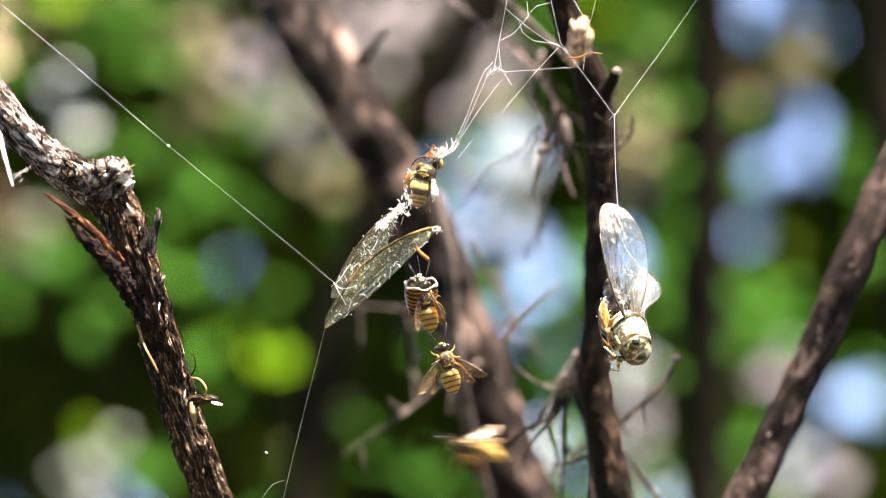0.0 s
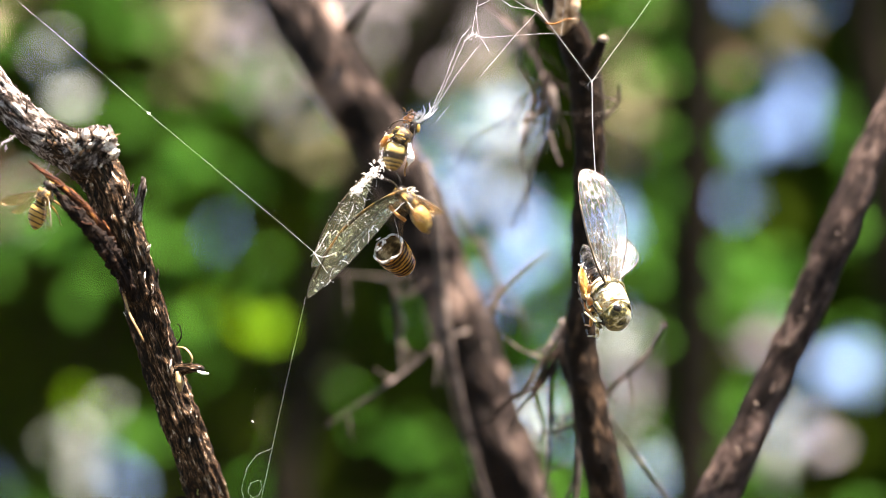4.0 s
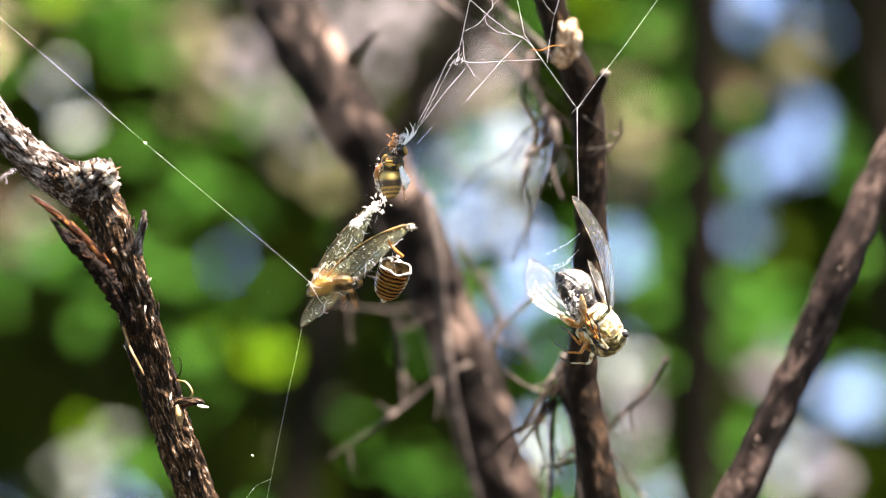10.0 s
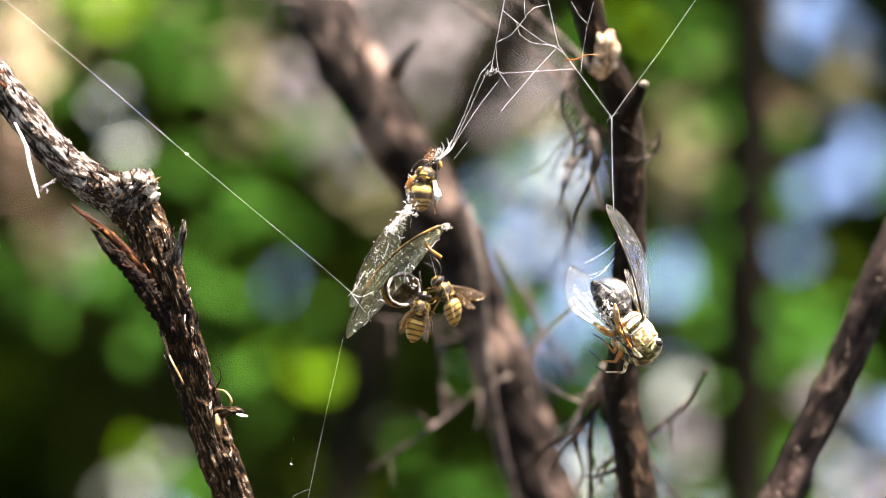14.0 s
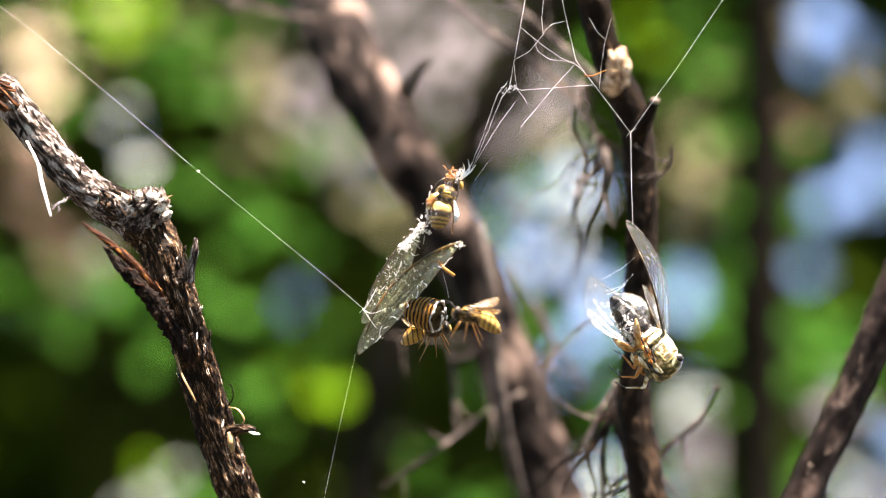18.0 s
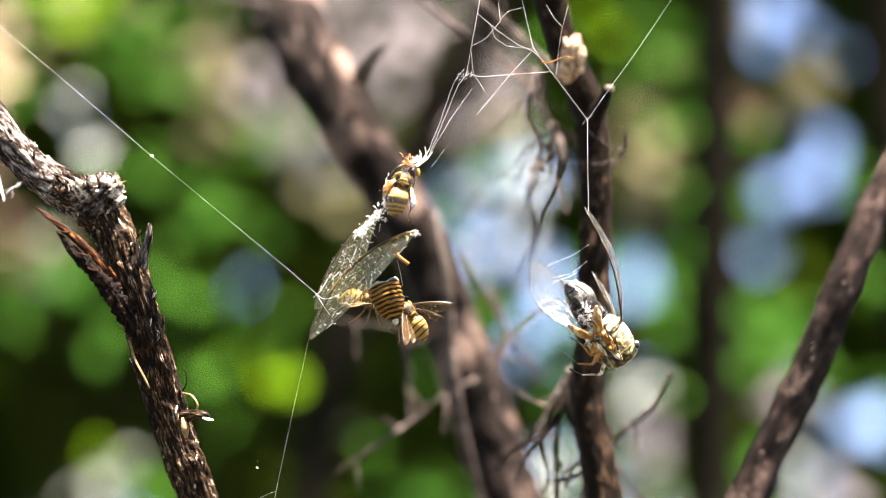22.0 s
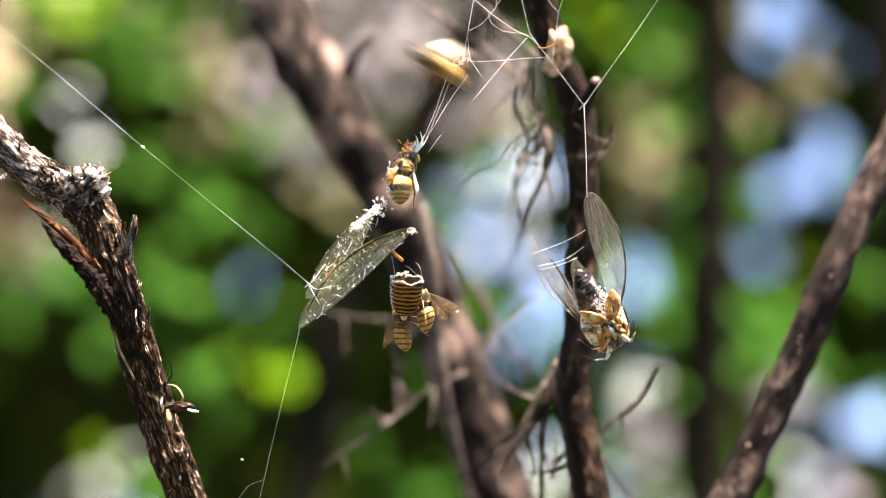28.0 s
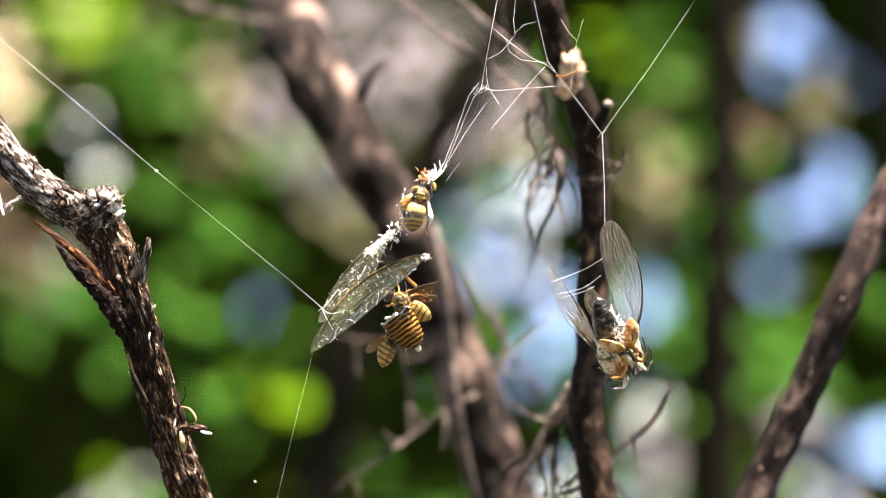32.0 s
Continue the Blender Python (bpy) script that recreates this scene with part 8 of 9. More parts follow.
    walk(hollow_abdomen, [(0, pose(-0.00526, 0.57999, 1.65410, 90.0, -54.0, -90.0)), (0.5, pose(-0.00679, 0.58071, 1.65448, 108.2, -37.0, -105.4)),
        (1, pose(-0.00881, 0.58038, 1.65369, 120.5, -18.9, -109.9)), (1.5, pose(-0.00668, 0.57904, 1.65573, 144.1, -33.0, -142.4)),
        (2, pose(-0.00455, 0.57968, 1.65826, 167.3, -31.4, 177.9)), (2.5, pose(-0.00464, 0.57922, 1.65692, 156.9, -25.2, -160.5)),
        (3, pose(-0.00541, 0.58042, 1.65616, 150.1, -16.2, -141.3)), (3.5, pose(-0.00669, 0.58050, 1.65657, 142.8, -18.8, -132.2)),
        (5.5, pose(-0.00910, 0.57870, 1.65511, 108.1, -13.4, -99.5)), (6, pose(-0.00926, 0.57936, 1.65385, 99.7, -8.6, -94.3)),
        (6.5, pose(-0.01091, 0.57924, 1.65622, 87.3, -29.0, -88.0)), (7, pose(-0.00993, 0.58048, 1.65477, 68.8, -46.5, -70.1)),
        (7.5, pose(-0.00668, 0.58043, 1.65643, 144.2, -53.6, -147.2)), (8, pose(-0.00818, 0.57978, 1.65638, 167.7, -18.2, 169.1)),
        (8.5, pose(-0.00917, 0.57980, 1.65594, 147.1, -42.6, -149.4)), (9, pose(-0.00898, 0.57744, 1.65426, 96.2, -38.8, -95.3)),
        (9.5, pose(-0.01187, 0.57962, 1.66016, 80.1, -43.4, -81.0)), (10, pose(-0.00930, 0.58034, 1.65951, 62.5, -44.6, -64.2)),
        (10.5, pose(-0.00957, 0.58032, 1.65874, 41.3, -25.2, -48.8)), (11, pose(-0.00975, 0.57992, 1.65779, 25.1, -4.3, -43.8)),
        (11.5, pose(-0.01124, 0.58021, 1.65918, 39.6, -36.7, -41.1)), (12, pose(-0.01036, 0.57978, 1.65695, 58.8, -71.2, -57.4)),
        (12.5, pose(-0.00825, 0.57900, 1.65718, 77.1, -55.7, -77.2)), (13, pose(-0.00548, 0.57945, 1.65709, 83.8, -38.8, -84.7)),
        (13.5, pose(-0.01113, 0.57829, 1.65944, 52.5, -16.2, -66.0)), (14, pose(-0.01655, 0.57789, 1.65822, 24.6, 6.4, -66.4)),
        (14.5, pose(-0.01550, 0.57774, 1.65828, 24.4, 3.5, -58.9)), (16.5, pose(-0.01208, 0.57781, 1.65881, 20.9, -6.3, -28.3)),
        (17, pose(-0.00813, 0.57816, 1.65882, 70.5, -41.8, -72.5)), (17.5, pose(-0.00948, 0.57821, 1.65710, 28.5, -18.6, -34.1)),
        (18, pose(-0.01338, 0.57845, 1.65740, 10.6, 19.2, -16.1)), (18.5, pose(-0.01022, 0.58037, 1.65519, 34.2, -60.6, -30.6)),
        (19, pose(-0.01066, 0.58095, 1.65462, 161.7, -28.7, -171.0)), (19.5, pose(-0.00784, 0.58058, 1.65511, 163.3, -39.8, -173.1)),
        (20, pose(-0.00596, 0.57960, 1.65742, 166.9, -50.6, -176.3)), (20.5, pose(-0.00748, 0.58007, 1.65603, 32.6, -29.1, -34.5)),
        (21, pose(-0.00963, 0.58025, 1.65744, -43.8, 48.3, -61.1)), (21.5, pose(-0.00946, 0.57923, 1.65747, 24.6, -16.7, -27.2)),
        (22, pose(-0.01105, 0.57814, 1.65726, 160.8, -69.6, -165.3)), (22.5, pose(-0.01228, 0.57866, 1.65672, 43.8, -40.2, -45.1)),
        (23, pose(-0.01464, 0.57927, 1.65723, 10.4, 12.2, -48.9)), (23.5, pose(-0.01285, 0.57963, 1.65645, 29.8, -38.4, -27.3)),
        (24, pose(-0.00983, 0.58032, 1.65548, -90.0, -76.0, 90.0)), (24.5, pose(-0.01038, 0.58085, 1.65578, -164.5, -70.1, 157.9)),
        (25, pose(-0.01210, 0.58111, 1.65737, 173.0, -51.5, 175.9)), (25.5, pose(-0.01129, 0.58095, 1.65772, 165.8, -57.8, -173.3)),
        (27.5, pose(-0.00403, 0.57857, 1.65545, 95.5, -63.9, -95.6)), (28, pose(-0.00313, 0.57826, 1.65655, 80.7, -58.6, -80.7)),
        (28.5, pose(-0.00701, 0.57819, 1.65662, 109.3, -67.7, -110.1)), (29, pose(-0.00988, 0.57874, 1.65602, 149.2, -67.5, -152.9)),
        (29.5, pose(-0.00530, 0.57938, 1.65577, 30.8, -67.5, -27.1)), (30, pose(-0.00237, 0.57909, 1.65415, 12.7, -31.4, 2.1)),
        (30.5, pose(-0.00416, 0.57885, 1.65326, 160.8, -69.6, -165.3)), (31, pose(-0.00454, 0.57927, 1.65396, 162.4, 6.7, 167.6)),
        (31.5, pose(-0.00568, 0.57825, 1.65385, 164.7, -23.0, -178.7)), (32, pose(-0.00640, 0.57758, 1.65335, 153.4, -51.9, -158.5))])
    walk(wasps[0], [(0, pose(-0.00389, 0.57754, 1.65178, -148.8, -71.2, -122.6)), (0.5, pose(-0.00465, 0.57813, 1.65259, 89.8, -56.4, -25.5)),
        (1, pose(-0.00460, 0.57842, 1.64956, 46.5, -14.4, -4.2)), (1.5, pose(0.00065, 0.57711, 1.65147, 57.0, 19.2, 5.7)),
        (1.75, pose(-0.00338, 0.57495, 1.66179, 89.8, -56.4, -25.5)), (2, pose(-0.02518, 0.58042, 1.64393, 180.0, -74.0, -90.0)),
        (2.5, pose(-0.02565, 0.57760, 1.65157, 138.8, -71.2, -57.4)), (2.75, pose(-0.01927, 0.57900, 1.64836, 99.8, -56.4, -25.5)),
        (3, pose(-0.00739, 0.58030, 1.64527, 148.8, -71.2, -57.4)), (3.25, pose(-0.00277, 0.58024, 1.64568, -110.0, -64.6, -142.9)),
        (3.5, pose(0.00842, 0.57888, 1.65073, -37.0, -19.2, -174.3)), (4.5, pose(-0.02135, 0.57109, 1.67567, 180.0, -74.0, -90.0)),
        (5.5, pose(-0.02883, 0.57496, 1.65717, 48.3, -28.7, -9.0)), (5.75, pose(-0.04519, 0.57363, 1.66257, 36.2, -9.6, -2.8)),
        (6, pose(-0.03819, 0.57591, 1.65502, 117.9, -68.2, -45.8)), (6.25, pose(-0.04040, 0.57667, 1.65329, 36.2, -9.6, -2.8)),
        (6.5, pose(-0.02126, 0.57649, 1.65492, 26.0, -0.0, 0.0)), (6.75, pose(-0.01167, 0.58065, 1.64090, 26.0, -0.0, 0.0)),
        (7, pose(0.00396, 0.58104, 1.64058, 31.5, -14.4, -4.2)), (7.25, pose(0.01491, 0.58047, 1.64340, 38.3, -28.7, -9.0)),
        (7.5, pose(-0.00265, 0.58432, 1.62978, 77.0, -19.2, -5.7)), (7.75, pose(-0.01912, 0.57681, 1.65713, 56.2, 9.6, 2.8)),
        (7.9, pose(-0.02178, 0.57720, 1.65484, 135.0, -64.6, -37.1)), (8, pose(-0.02276, 0.57754, 1.65301, -48.3, -28.7, -171.0)),
        (8.25, pose(-0.01721, 0.57200, 1.67352, -74.0, -47.4, -161.8)), (8.5, pose(-0.08340, 0.56134, 1.71212, -48.3, -28.7, -171.0)),
        (8.75, pose(-0.13501, 0.55264, 1.73457, -36.2, -9.6, -177.2)), (9.25, pose(-0.13016, 0.57241, 1.66600, -138.8, -71.2, -122.6)),
        (9.4, pose(-0.09038, 0.57458, 1.66375, 37.0, -19.2, -5.7)), (9.5, pose(-0.06708, 0.57553, 1.66358, 26.0, -0.0, 0.0)),
        (9.75, pose(-0.03923, 0.57696, 1.65954, 26.1, 4.8, 1.4)), (10, pose(-0.02239, 0.57769, 1.65792, 36.1, -4.8, -1.4)),
        (10.25, pose(-0.01031, 0.57794, 1.65658, 57.0, -19.2, -5.7)), (10.4, pose(-0.00676, 0.57858, 1.65414, 180.0, -74.0, -90.0)),
        (10.5, pose(-0.00574, 0.57898, 1.65264, -47.0, -19.2, -174.3)), (10.75, pose(0.00096, 0.57651, 1.66038, -37.0, -19.2, -174.3)),
        (11, pose(0.00550, 0.57735, 1.65677, -32.6, -24.0, -172.7)), (11.25, pose(0.00590, 0.57994, 1.64930, -34.3, -33.5, -169.1)),
        (11.5, pose(0.00149, 0.57973, 1.65109, -33.3, -28.7, -171.0)), (11.75, pose(0.00163, 0.57942, 1.65042, -89.8, -56.4, -154.5)),
        (12, pose(-0.01086, 0.57455, 1.65343, -94.0, -47.4, -161.8)), (12.5, pose(-0.01024, 0.58069, 1.65303, 119.8, -56.4, -25.5)),
        (13, pose(-0.00904, 0.58795, 1.65277, 57.0, -19.2, -5.7)), (13.5, pose(-0.01177, 0.58203, 1.65208, 78.3, -28.7, -9.0)),
        (14, pose(-0.01157, 0.57577, 1.65166, 137.9, -68.2, -45.8)), (14.5, pose(-0.01477, 0.57636, 1.65453, -170.0, -74.0, -90.0)),
        (16.5, pose(-0.00813, 0.58307, 1.65547, -109.8, -56.4, -154.5)), (17, pose(-0.01254, 0.58565, 1.65794, 89.8, -56.4, -25.5)),
        (17.5, pose(-0.01143, 0.58546, 1.65541, 59.3, -33.5, -10.9)), (18, pose(-0.01291, 0.58548, 1.65495, 36.2, -9.6, -2.8)),
        (18.5, pose(-0.01238, 0.58093, 1.65318, 47.1, -42.8, -15.4)), (19, pose(-0.01543, 0.57505, 1.65306, 88.8, -71.2, -57.4)),
        (19.5, pose(-0.01352, 0.58150, 1.65181, 74.8, -56.4, -25.5)), (20, pose(-0.01253, 0.58730, 1.65236, 80.5, -38.2, -13.0)),
        (20.5, pose(-0.01417, 0.58104, 1.65240, 77.0, -19.2, -5.7)), (21, pose(-0.01642, 0.57458, 1.65520, 76.0, -0.0, 0.0)),
        (21.5, pose(-0.01576, 0.57976, 1.65727, 76.1, 4.8, 1.4)), (22, pose(-0.01685, 0.58485, 1.65910, 76.2, 9.6, 2.8)),
        (22.5, pose(-0.01498, 0.58526, 1.65549, 66.0, -0.0, 0.0)), (23, pose(-0.01427, 0.58574, 1.65295, 56.2, -9.6, -2.8)),
        (23.5, pose(-0.01323, 0.58025, 1.65257, 89.0, -47.4, -18.2)), (24, pose(-0.01100, 0.57509, 1.65198, 180.0, -74.0, -90.0)),
        (24.5, pose(-0.01309, 0.58209, 1.65332, 104.8, -56.4, -25.5)), (25, pose(-0.01642, 0.58882, 1.65596, 78.3, -28.7, -9.0)),
        (25.5, pose(-0.01514, 0.58853, 1.65613, 79.5, -34.4, -11.3)), (27.5, pose(-0.00600, 0.58567, 1.65314, 89.8, -56.4, -25.5)),
        (28, pose(-0.00421, 0.58609, 1.65123, 150.0, -74.0, -90.0)), (28.5, pose(-0.01103, 0.58461, 1.65254, 123.1, -73.3, -72.4)),
        (29, pose(-0.01680, 0.58374, 1.65315, 98.8, -71.2, -57.4)), (29.5, pose(-0.01120, 0.57873, 1.65431, 160.0, -74.0, -90.0)),
        (30, pose(-0.00731, 0.57276, 1.65405, -138.8, -71.2, -122.6)), (30.5, pose(-0.00986, 0.57346, 1.65343, 153.1, -73.3, -72.4)),
        (31, pose(-0.01102, 0.57485, 1.65439, 100.0, -64.6, -37.1)), (31.5, pose(-0.01059, 0.57985, 1.65356, 94.2, -60.6, -30.6)),
        (32, pose(-0.00972, 0.58518, 1.65231, 89.8, -56.4, -25.5))])
    walk(wasps[1], [(0, pose(0.00107, 0.58161, 1.63758, -137.9, -68.2, -134.2)), (0.25, pose(-0.00079, 0.58240, 1.63610, -148.8, -71.2, -122.6)),
        (0.5, pose(0.00017, 0.58133, 1.64122, -120.0, -64.6, -142.9)), (0.75, pose(-0.00336, 0.58072, 1.64235, -120.0, -64.6, -142.9)),
        (1, pose(0.00856, 0.58050, 1.64220, -60.5, -38.2, -167.0)), (1.25, pose(0.00273, 0.58096, 1.63893, -100.0, -64.6, -142.9)),
        (1.5, pose(0.00844, 0.57893, 1.64488, -48.3, -28.7, -171.0)), (1.75, pose(-0.00335, 0.57745, 1.65259, -128.8, -71.2, -122.6)),
        (2, pose(-0.08712, 0.58813, 1.61521, 138.8, -71.2, -57.4)), (2.25, pose(-0.06912, 0.57838, 1.65021, 48.3, -28.7, -9.0)),
        (2.45, pose(-0.10129, 0.57564, 1.65948, 138.8, -71.2, -57.4)), (2.6, pose(-0.12560, 0.57519, 1.66231, -138.8, -71.2, -122.6)),
        (3.2, pose(-0.11733, 0.57603, 1.66418, 180.0, -74.0, -90.0)), (3.5, pose(-0.08827, 0.59034, 1.66807, 110.0, -64.6, -37.1)),
        (4.2, pose(-0.09602, 0.58709, 1.67620, 89.8, -56.4, -25.5)), (4.8, pose(-0.09408, 0.56685, 1.68990, 37.0, -19.2, -5.7)),
        (5.5, pose(-0.08629, 0.56645, 1.68744, 27.0, 19.2, 5.7)), (6, pose(-0.08744, 0.56690, 1.68782, 17.0, 19.2, 5.7)),
        (6.3, pose(-0.08385, 0.56706, 1.68893, 40.5, 38.2, 13.0)), (6.5, pose(-0.08100, 0.56289, 1.70549, 36.2, -9.6, -2.8)),
        (6.7, pose(-0.09060, 0.55692, 1.73017, 69.8, -56.4, -25.5)), (7.1, pose(-0.12429, 0.57433, 1.66869, 26.0, -0.0, 0.0)),
        (7.3, pose(-0.09838, 0.58106, 1.64277, 26.0, -0.0, 0.0)), (7.5, pose(-0.07245, 0.58215, 1.63853, 36.2, -9.6, -2.8)),
        (7.75, pose(-0.11383, 0.58390, 1.63016, 100.0, -64.6, -37.1)), (8.5, pose(-0.14087, 0.57173, 1.67390, 118.8, -71.2, -57.4)),
        (10, pose(-0.11565, 0.56857, 1.69017, 26.2, -9.6, -2.8)), (10.25, pose(-0.07477, 0.57071, 1.68116, 21.0, -0.0, 0.0)),
        (10.5, pose(-0.04575, 0.57725, 1.65764, 21.0, -0.0, 0.0)), (10.75, pose(-0.03336, 0.56896, 1.68509, 26.2, -9.6, -2.8)),
        (11, pose(-0.03316, 0.57709, 1.65539, 26.0, -0.0, 0.0)), (11.25, pose(-0.03504, 0.57858, 1.65126, 26.2, -9.6, -2.8)),
        (11.5, pose(-0.02993, 0.57943, 1.64987, 26.2, -9.6, -2.8)), (11.75, pose(-0.02195, 0.57579, 1.66079, 26.0, -0.0, 0.0)),
        (11.9, pose(-0.04300, 0.57539, 1.65990, 28.0, -0.0, 0.0)), (12, pose(-0.03040, 0.57539, 1.65943, 31.0, -0.0, 0.0)), (12.1, pose(-0.01900, 0.57480, 1.66080, 34.0, -8.0, -2.0)), (12.25, pose(-0.01314, 0.57435, 1.66314, 37.0, -19.2, -5.7)),
        (12.4, pose(-0.00184, 0.57580, 1.65851, 122.9, -68.2, -45.8)), (12.5, pose(0.00718, 0.57774, 1.65223, -60.5, -38.2, -167.0)),
        (12.75, pose(0.00450, 0.57902, 1.64817, -38.3, -28.7, -171.0)), (13, pose(0.00195, 0.58077, 1.64256, -50.5, -38.2, -167.0)),
        (13.25, pose(-0.00853, 0.57973, 1.64479, -128.8, -71.2, -122.6)), (13.5, pose(-0.00505, 0.57862, 1.64826, -110.0, -64.6, -142.9)),
        (14, pose(-0.00462, 0.57569, 1.65595, -59.8, -56.4, -154.5)), (14.25, pose(0.00354, 0.57449, 1.66032, -54.0, -47.4, -161.8)),
        (14.5, pose(-0.00105, 0.57323, 1.66397, -50.5, -38.2, -167.0)), (16.3, pose(-0.01558, 0.57105, 1.67054, -138.8, -71.2, -122.6)),
        (16.5, pose(-0.01815, 0.57128, 1.66967, 74.0, -47.4, -18.2)), (16.75, pose(-0.04860, 0.57086, 1.66935, 16.0, -0.0, 0.0)),
        (17, pose(-0.01703, 0.57297, 1.66492, 27.0, 19.2, 5.7)), (17.5, pose(0.00845, 0.57581, 1.65630, 84.0, -47.4, -18.2)),
        (17.75, pose(0.00389, 0.57594, 1.65616, -100.0, -64.6, -142.9)), (18, pose(-0.00088, 0.58194, 1.65736, -26.5, -14.4, -175.8)),
        (18.5, pose(-0.01062, 0.57838, 1.66178, -48.3, -28.7, -171.0)), (19, pose(-0.00427, 0.57833, 1.65334, -89.8, -56.4, -154.5)),
        (19.5, pose(-0.00644, 0.58143, 1.65583, -92.1, -42.8, -164.6)), (20, pose(-0.00960, 0.58395, 1.66019, -98.3, -28.7, -171.0)),
        (20.5, pose(-0.00715, 0.58035, 1.65687, -77.2, -21.6, -173.5)), (21, pose(-0.00537, 0.57643, 1.65639, -56.5, -14.4, -175.8)),
        (21.5, pose(-0.00456, 0.58083, 1.65574, -68.8, -31.1, -170.0)), (22, pose(-0.00549, 0.58516, 1.65483, -84.0, -47.4, -161.8)),
        (22.5, pose(-0.00590, 0.58064, 1.65538, -99.2, -60.6, -149.4)), (23, pose(-0.00742, 0.57624, 1.65697, -128.8, -71.2, -122.6)),
        (23.5, pose(-0.00717, 0.57929, 1.65595, -99.2, -60.6, -149.4)), (24, pose(-0.00569, 0.58266, 1.65472, -84.0, -47.4, -161.8)),
        (24.5, pose(-0.00446, 0.58253, 1.65380, -89.8, -56.4, -154.5)), (25, pose(-0.00440, 0.58211, 1.65415, -100.0, -64.6, -142.9)),
        (25.5, pose(-0.00416, 0.58264, 1.65455, -96.0, -64.6, -142.9)), (27.5, pose(0.00087, 0.58300, 1.65243, -80.0, -64.6, -142.9)),
        (28, pose(0.00099, 0.58288, 1.65517, -70.0, -64.6, -142.9)), (28.5, pose(-0.00171, 0.58382, 1.65552, -77.9, -68.2, -134.2)),
        (29, pose(-0.00340, 0.58533, 1.65519, -88.8, -71.2, -122.6)), (29.5, pose(-0.00055, 0.58594, 1.65499, -65.0, -64.6, -142.9)),
        (30, pose(0.00063, 0.58565, 1.65343, -49.8, -56.4, -154.5)), (30.5, pose(-0.00040, 0.58384, 1.65259, -44.9, -35.8, -168.1)),
        (31, pose(0.00000, 0.58266, 1.65337, -46.5, -14.4, -175.8)), (31.5, pose(-0.00321, 0.58151, 1.65693, -77.2, -21.6, -173.5)),
        (32, pose(-0.00601, 0.58073, 1.66014, -108.3, -28.7, -171.0))])
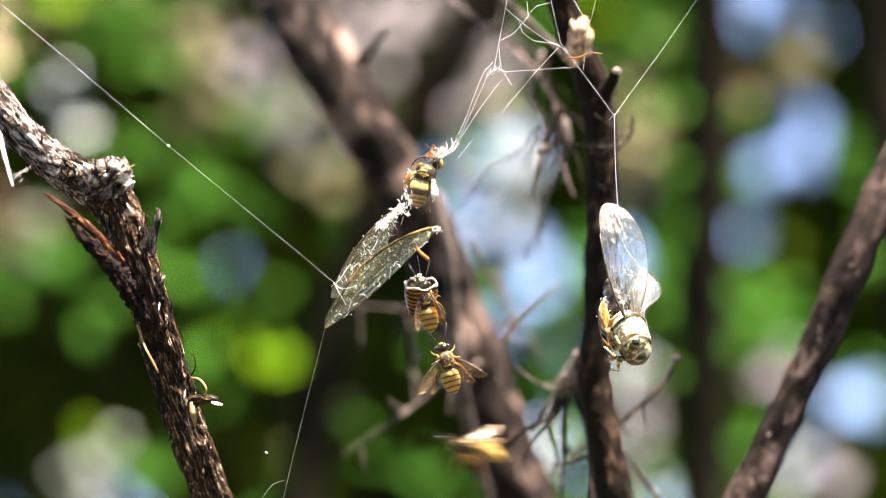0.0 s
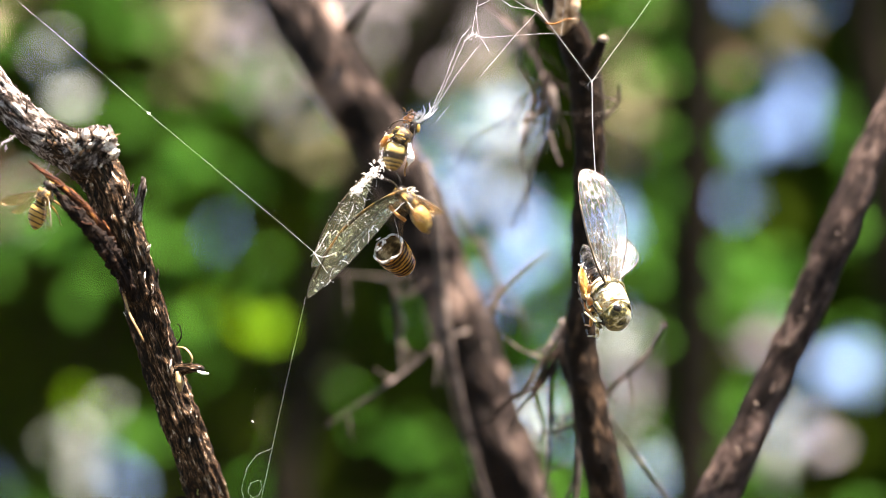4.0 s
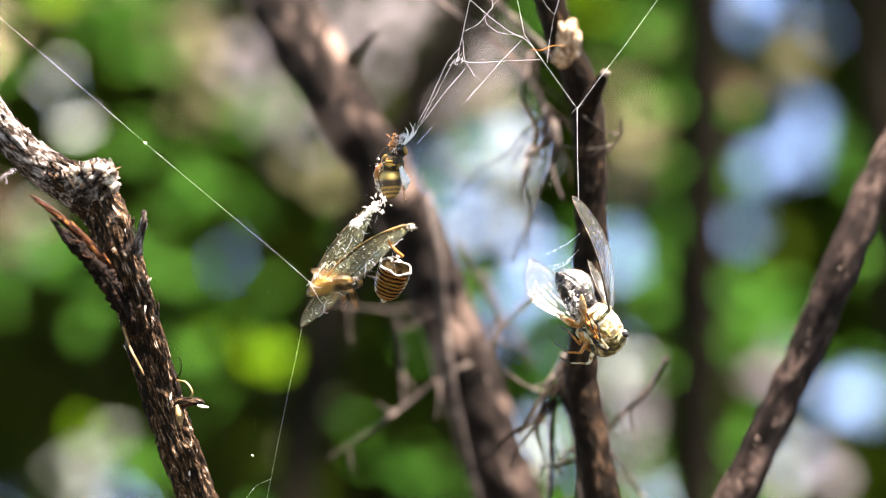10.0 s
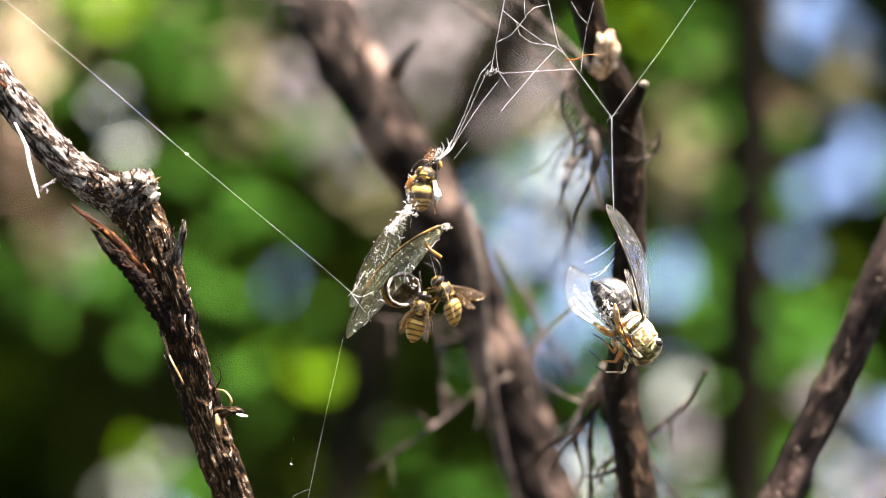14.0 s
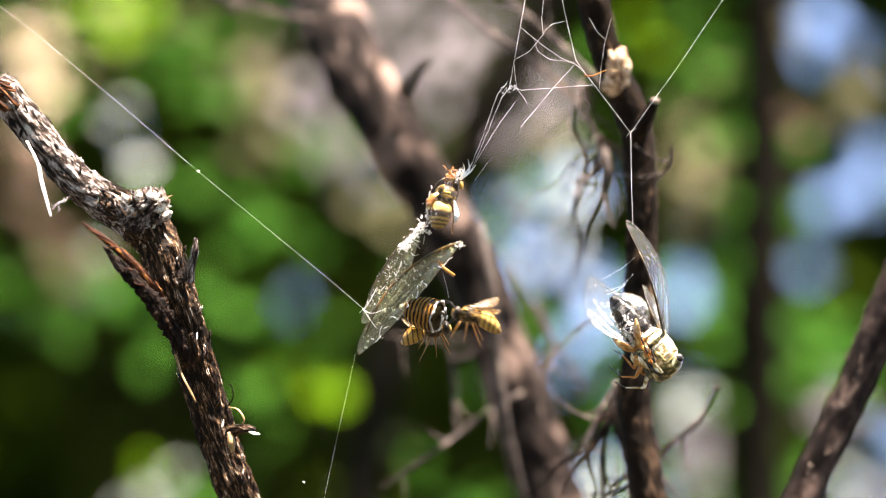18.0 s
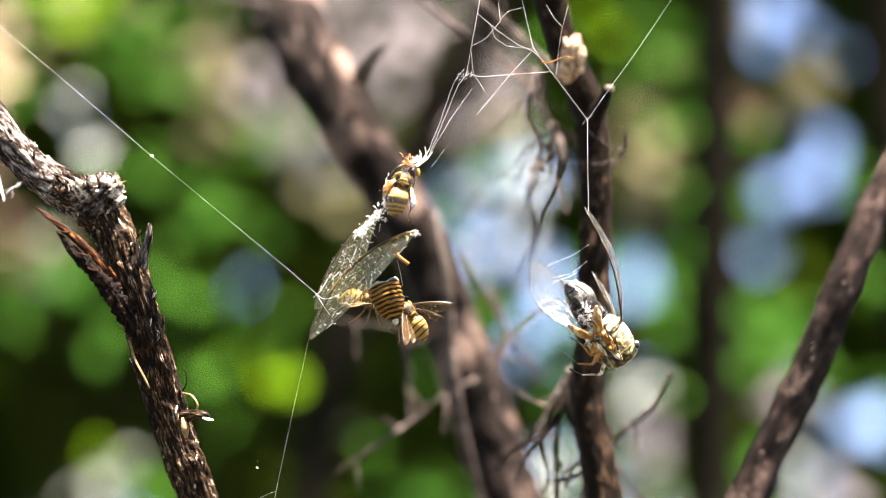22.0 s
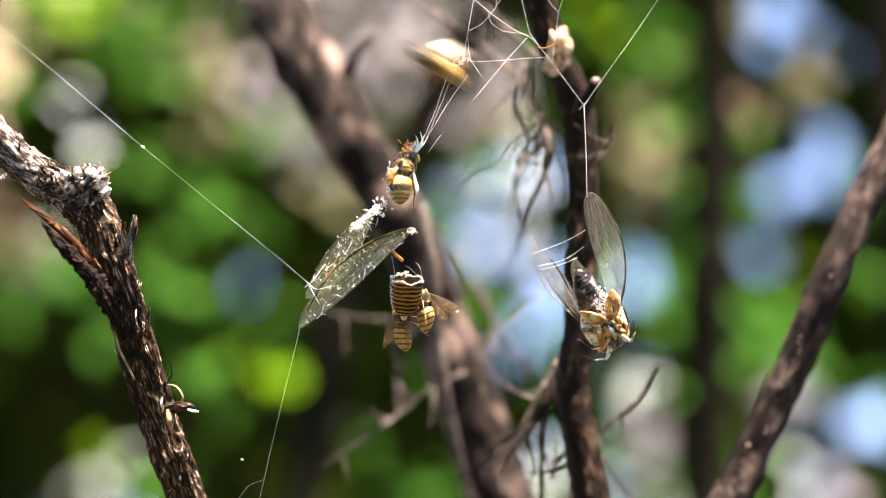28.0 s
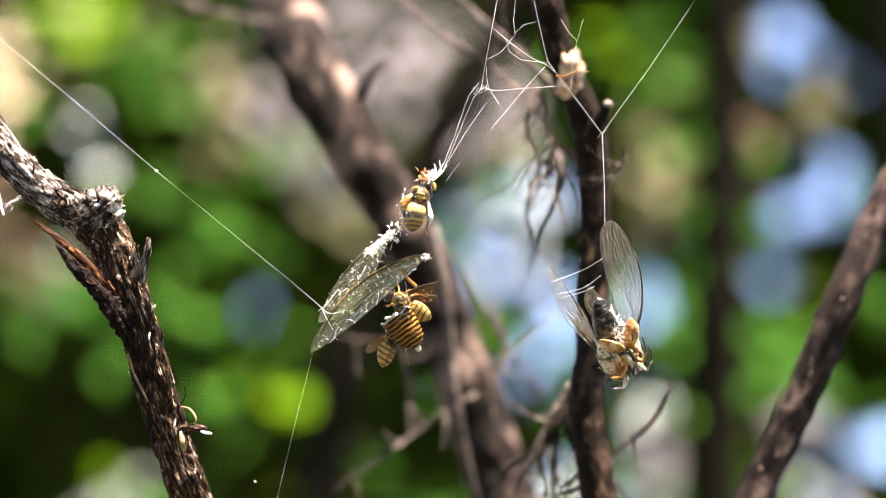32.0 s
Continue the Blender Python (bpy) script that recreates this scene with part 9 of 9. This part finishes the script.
    walk(wasps[2], [(0, pose(0.00819, 0.58690, 1.61912, -26.2, -9.6, -177.2)), (0.0667, pose(-0.00333, 0.58694, 1.61927, -26.2, -9.6, -177.2)),
        (0.25, pose(-0.02496, 0.58157, 1.63895, -48.3, -28.7, -171.0)), (0.5, pose(-0.02307, 0.58383, 1.63218, -128.8, -71.2, -122.6)),
        (0.75, pose(-0.03263, 0.58155, 1.63911, -48.3, -28.7, -171.0)), (0.88, pose(-0.04898, 0.59434, 1.59229, -110.0, -64.6, -142.9)),
        (1, pose(-0.03172, 0.59539, 1.58794, 84.0, -47.4, -18.2)), (1.25, pose(0.00543, 0.58393, 1.62819, 36.2, -9.6, -2.8)),
        (1.5, pose(0.01410, 0.58184, 1.63427, 26.0, -0.0, 0.0)), (1.75, pose(0.02461, 0.58093, 1.63983, 26.0, -0.0, 0.0)),
        (2, pose(0.03003, 0.58268, 1.63554, 27.0, -19.2, -5.7)), (2.25, pose(0.02303, 0.58185, 1.63713, 26.2, -9.6, -2.8)),
        (2.5, pose(0.02730, 0.58122, 1.63798, 27.6, -24.0, -7.3)), (2.75, pose(0.03383, 0.58527, 1.62446, 40.5, -38.2, -13.0)),
        (3, pose(0.05325, 0.59450, 1.59148, 18.3, 28.7, 9.0)), (3.5, pose(0.05999, 0.60000, 1.57201, 16.0, -0.0, 0.0)),
        (5.2, pose(0.00494, 0.59522, 1.58496, 98.8, -71.2, -57.4)), (5.5, pose(0.02205, 0.57750, 1.64852, 27.0, -19.2, -5.7)),
        (5.75, pose(0.03483, 0.57755, 1.64884, 26.2, -9.6, -2.8)), (6, pose(0.01631, 0.58056, 1.63815, 21.1, -7.7, -2.2)),
        (6.25, pose(0.02243, 0.58051, 1.63914, 22.0, -19.2, -5.7)), (6.5, pose(0.02869, 0.57866, 1.64674, 26.0, -0.0, 0.0)),
        (6.75, pose(0.02364, 0.58211, 1.63502, 26.2, -9.6, -2.8)), (7, pose(0.04528, 0.61133, 1.65427, 27.0, -19.2, -5.7)),
        (7.25, pose(0.04042, 0.60790, 1.66849, 110.0, -64.6, -37.1)), (7.5, pose(0.00908, 0.57884, 1.65053, -99.8, -56.4, -154.5)),
        (8, pose(-0.03416, 0.55604, 1.73415, -89.8, -56.4, -154.5)), (9, pose(0.05896, 0.53798, 1.78207, -89.8, -56.4, -154.5)),
        (12, pose(0.19585, 0.54607, 1.77742, -48.3, -28.7, -171.0)), (23.9, pose(0.17992, 0.57331, 1.67262, -26.5, -14.4, -175.8)),
        (24.1, pose(0.11816, 0.57677, 1.66019, -24.1, -4.8, -178.6)), (24.25, pose(0.05683, 0.57796, 1.65544, -21.0, -1.9, -179.4)),
        (24.5, pose(0.02996, 0.57815, 1.65525, -26.2, -9.6, -177.2)), (24.75, pose(0.01447, 0.57327, 1.67230, -48.3, -28.7, -171.0)),
        (24.87, pose(0.03342, 0.65999, 1.70773, -89.8, -56.4, -154.5)), (25, pose(0.05026, 0.65795, 1.71532, 150.0, -74.0, -90.0)),
        (25.13, pose(0.02725, 0.66029, 1.70729, -89.8, -56.4, -154.5)), (25.25, pose(0.00634, 0.57370, 1.67193, -37.0, -19.2, -174.3)),
        (25.5, pose(-0.02808, 0.57549, 1.66518, -31.2, -9.6, -177.2)), (26.5, pose(-0.06037, 0.56393, 1.69781, 180.0, -74.0, -90.0)),
        (27.3, pose(-0.01935, 0.56701, 1.68437, 58.3, -28.7, -9.0)), (27.5, pose(0.00258, 0.57066, 1.67177, -138.8, -71.2, -122.6)),
        (27.75, pose(-0.05155, 0.57145, 1.66742, -37.0, -19.2, -174.3)), (27.83, pose(0.02127, 0.57398, 1.66115, -128.8, -71.2, -122.6)),
        (27.9, pose(0.02927, 0.56296, 1.69852, -42.6, -24.0, -172.7)), (27.9667, pose(0.01289, 0.56108, 1.70436, -42.6, -24.0, -172.7)),
        (28, pose(0.00443, 0.55987, 1.70818, -42.6, -24.0, -172.7)), (28.0333, pose(-0.00415, 0.55857, 1.71220, -42.6, -24.0, -172.7)),
        (28.2, pose(-0.04663, 0.54989, 1.73924, -48.3, -28.7, -171.0)), (28.5, pose(-0.00729, 0.54420, 1.75793, -138.8, -71.2, -122.6)),
        (28.8, pose(0.01360, 0.55987, 1.70769, -166.9, -53.7, -97.9)), (29, pose(0.00335, 0.56408, 1.69394, 180.0, -14.0, -90.0)),
        (29.25, pose(-0.01544, 0.56854, 1.67955, -48.3, -28.7, -171.0)), (29.5, pose(-0.05935, 0.57384, 1.66186, -26.2, -9.6, -177.2)),
        (29.6, pose(-0.05283, 0.57614, 1.65393, -138.8, -71.2, -122.6)), (29.75, pose(-0.03510, 0.57658, 1.65213, 37.0, -19.2, -5.7)),
        (30, pose(-0.01902, 0.59106, 1.60480, 8.3, 28.7, 9.0)), (32, pose(-0.00816, 0.60300, 1.56040, 8.3, 28.7, 9.0))])
    walk(wasps[3], [(0, pose(0.01558, 0.54645, 1.76019, -148.8, -71.2, -122.6)), (15.8, pose(0.00433, 0.54883, 1.74577, -148.8, -71.2, -122.6)),
        (16.3, pose(-0.00616, 0.56424, 1.69373, -148.8, -71.2, -122.6)), (16.5, pose(-0.00847, 0.56582, 1.68835, -148.8, -71.2, -122.6)),
        (16.75, pose(-0.00682, 0.56668, 1.68597, -148.8, -71.2, -122.6)), (17, pose(-0.00557, 0.56664, 1.68655, -148.8, -71.2, -122.6)),
        (17.5, pose(-0.00923, 0.56625, 1.68625, -148.8, -71.2, -122.6)), (17.7, pose(0.00392, 0.55798, 1.71532, -148.8, -71.2, -122.6)),
        (17.9, pose(0.01360, 0.54873, 1.74732, -148.8, -71.2, -122.6)), (19.2, pose(0.00532, 0.55156, 1.74163, -148.8, -71.2, -122.6)),
        (19.5, pose(-0.00453, 0.56824, 1.68562, -148.8, -71.2, -122.6)), (19.8, pose(-0.01149, 0.56140, 1.70765, -148.8, -71.2, -122.6)),
        (20.2, pose(-0.03780, 0.54673, 1.75669, -148.8, -71.2, -122.6)), (32, pose(-0.03570, 0.53956, 1.76556, -148.8, -71.2, -122.6))])
    walk(left_wing, [(t, wing_at(z)) for t, z in ((0.0, -0.016), (3.0, -0.017), (8.0, -0.016), (11.0, -0.0175), (13.0, -0.017), (17.0, -0.0145), (20.0, -0.0135), (23.0, -0.012), (25.0, -0.009), (28.0, -0.003), (32.0, -0.004))])


motions()
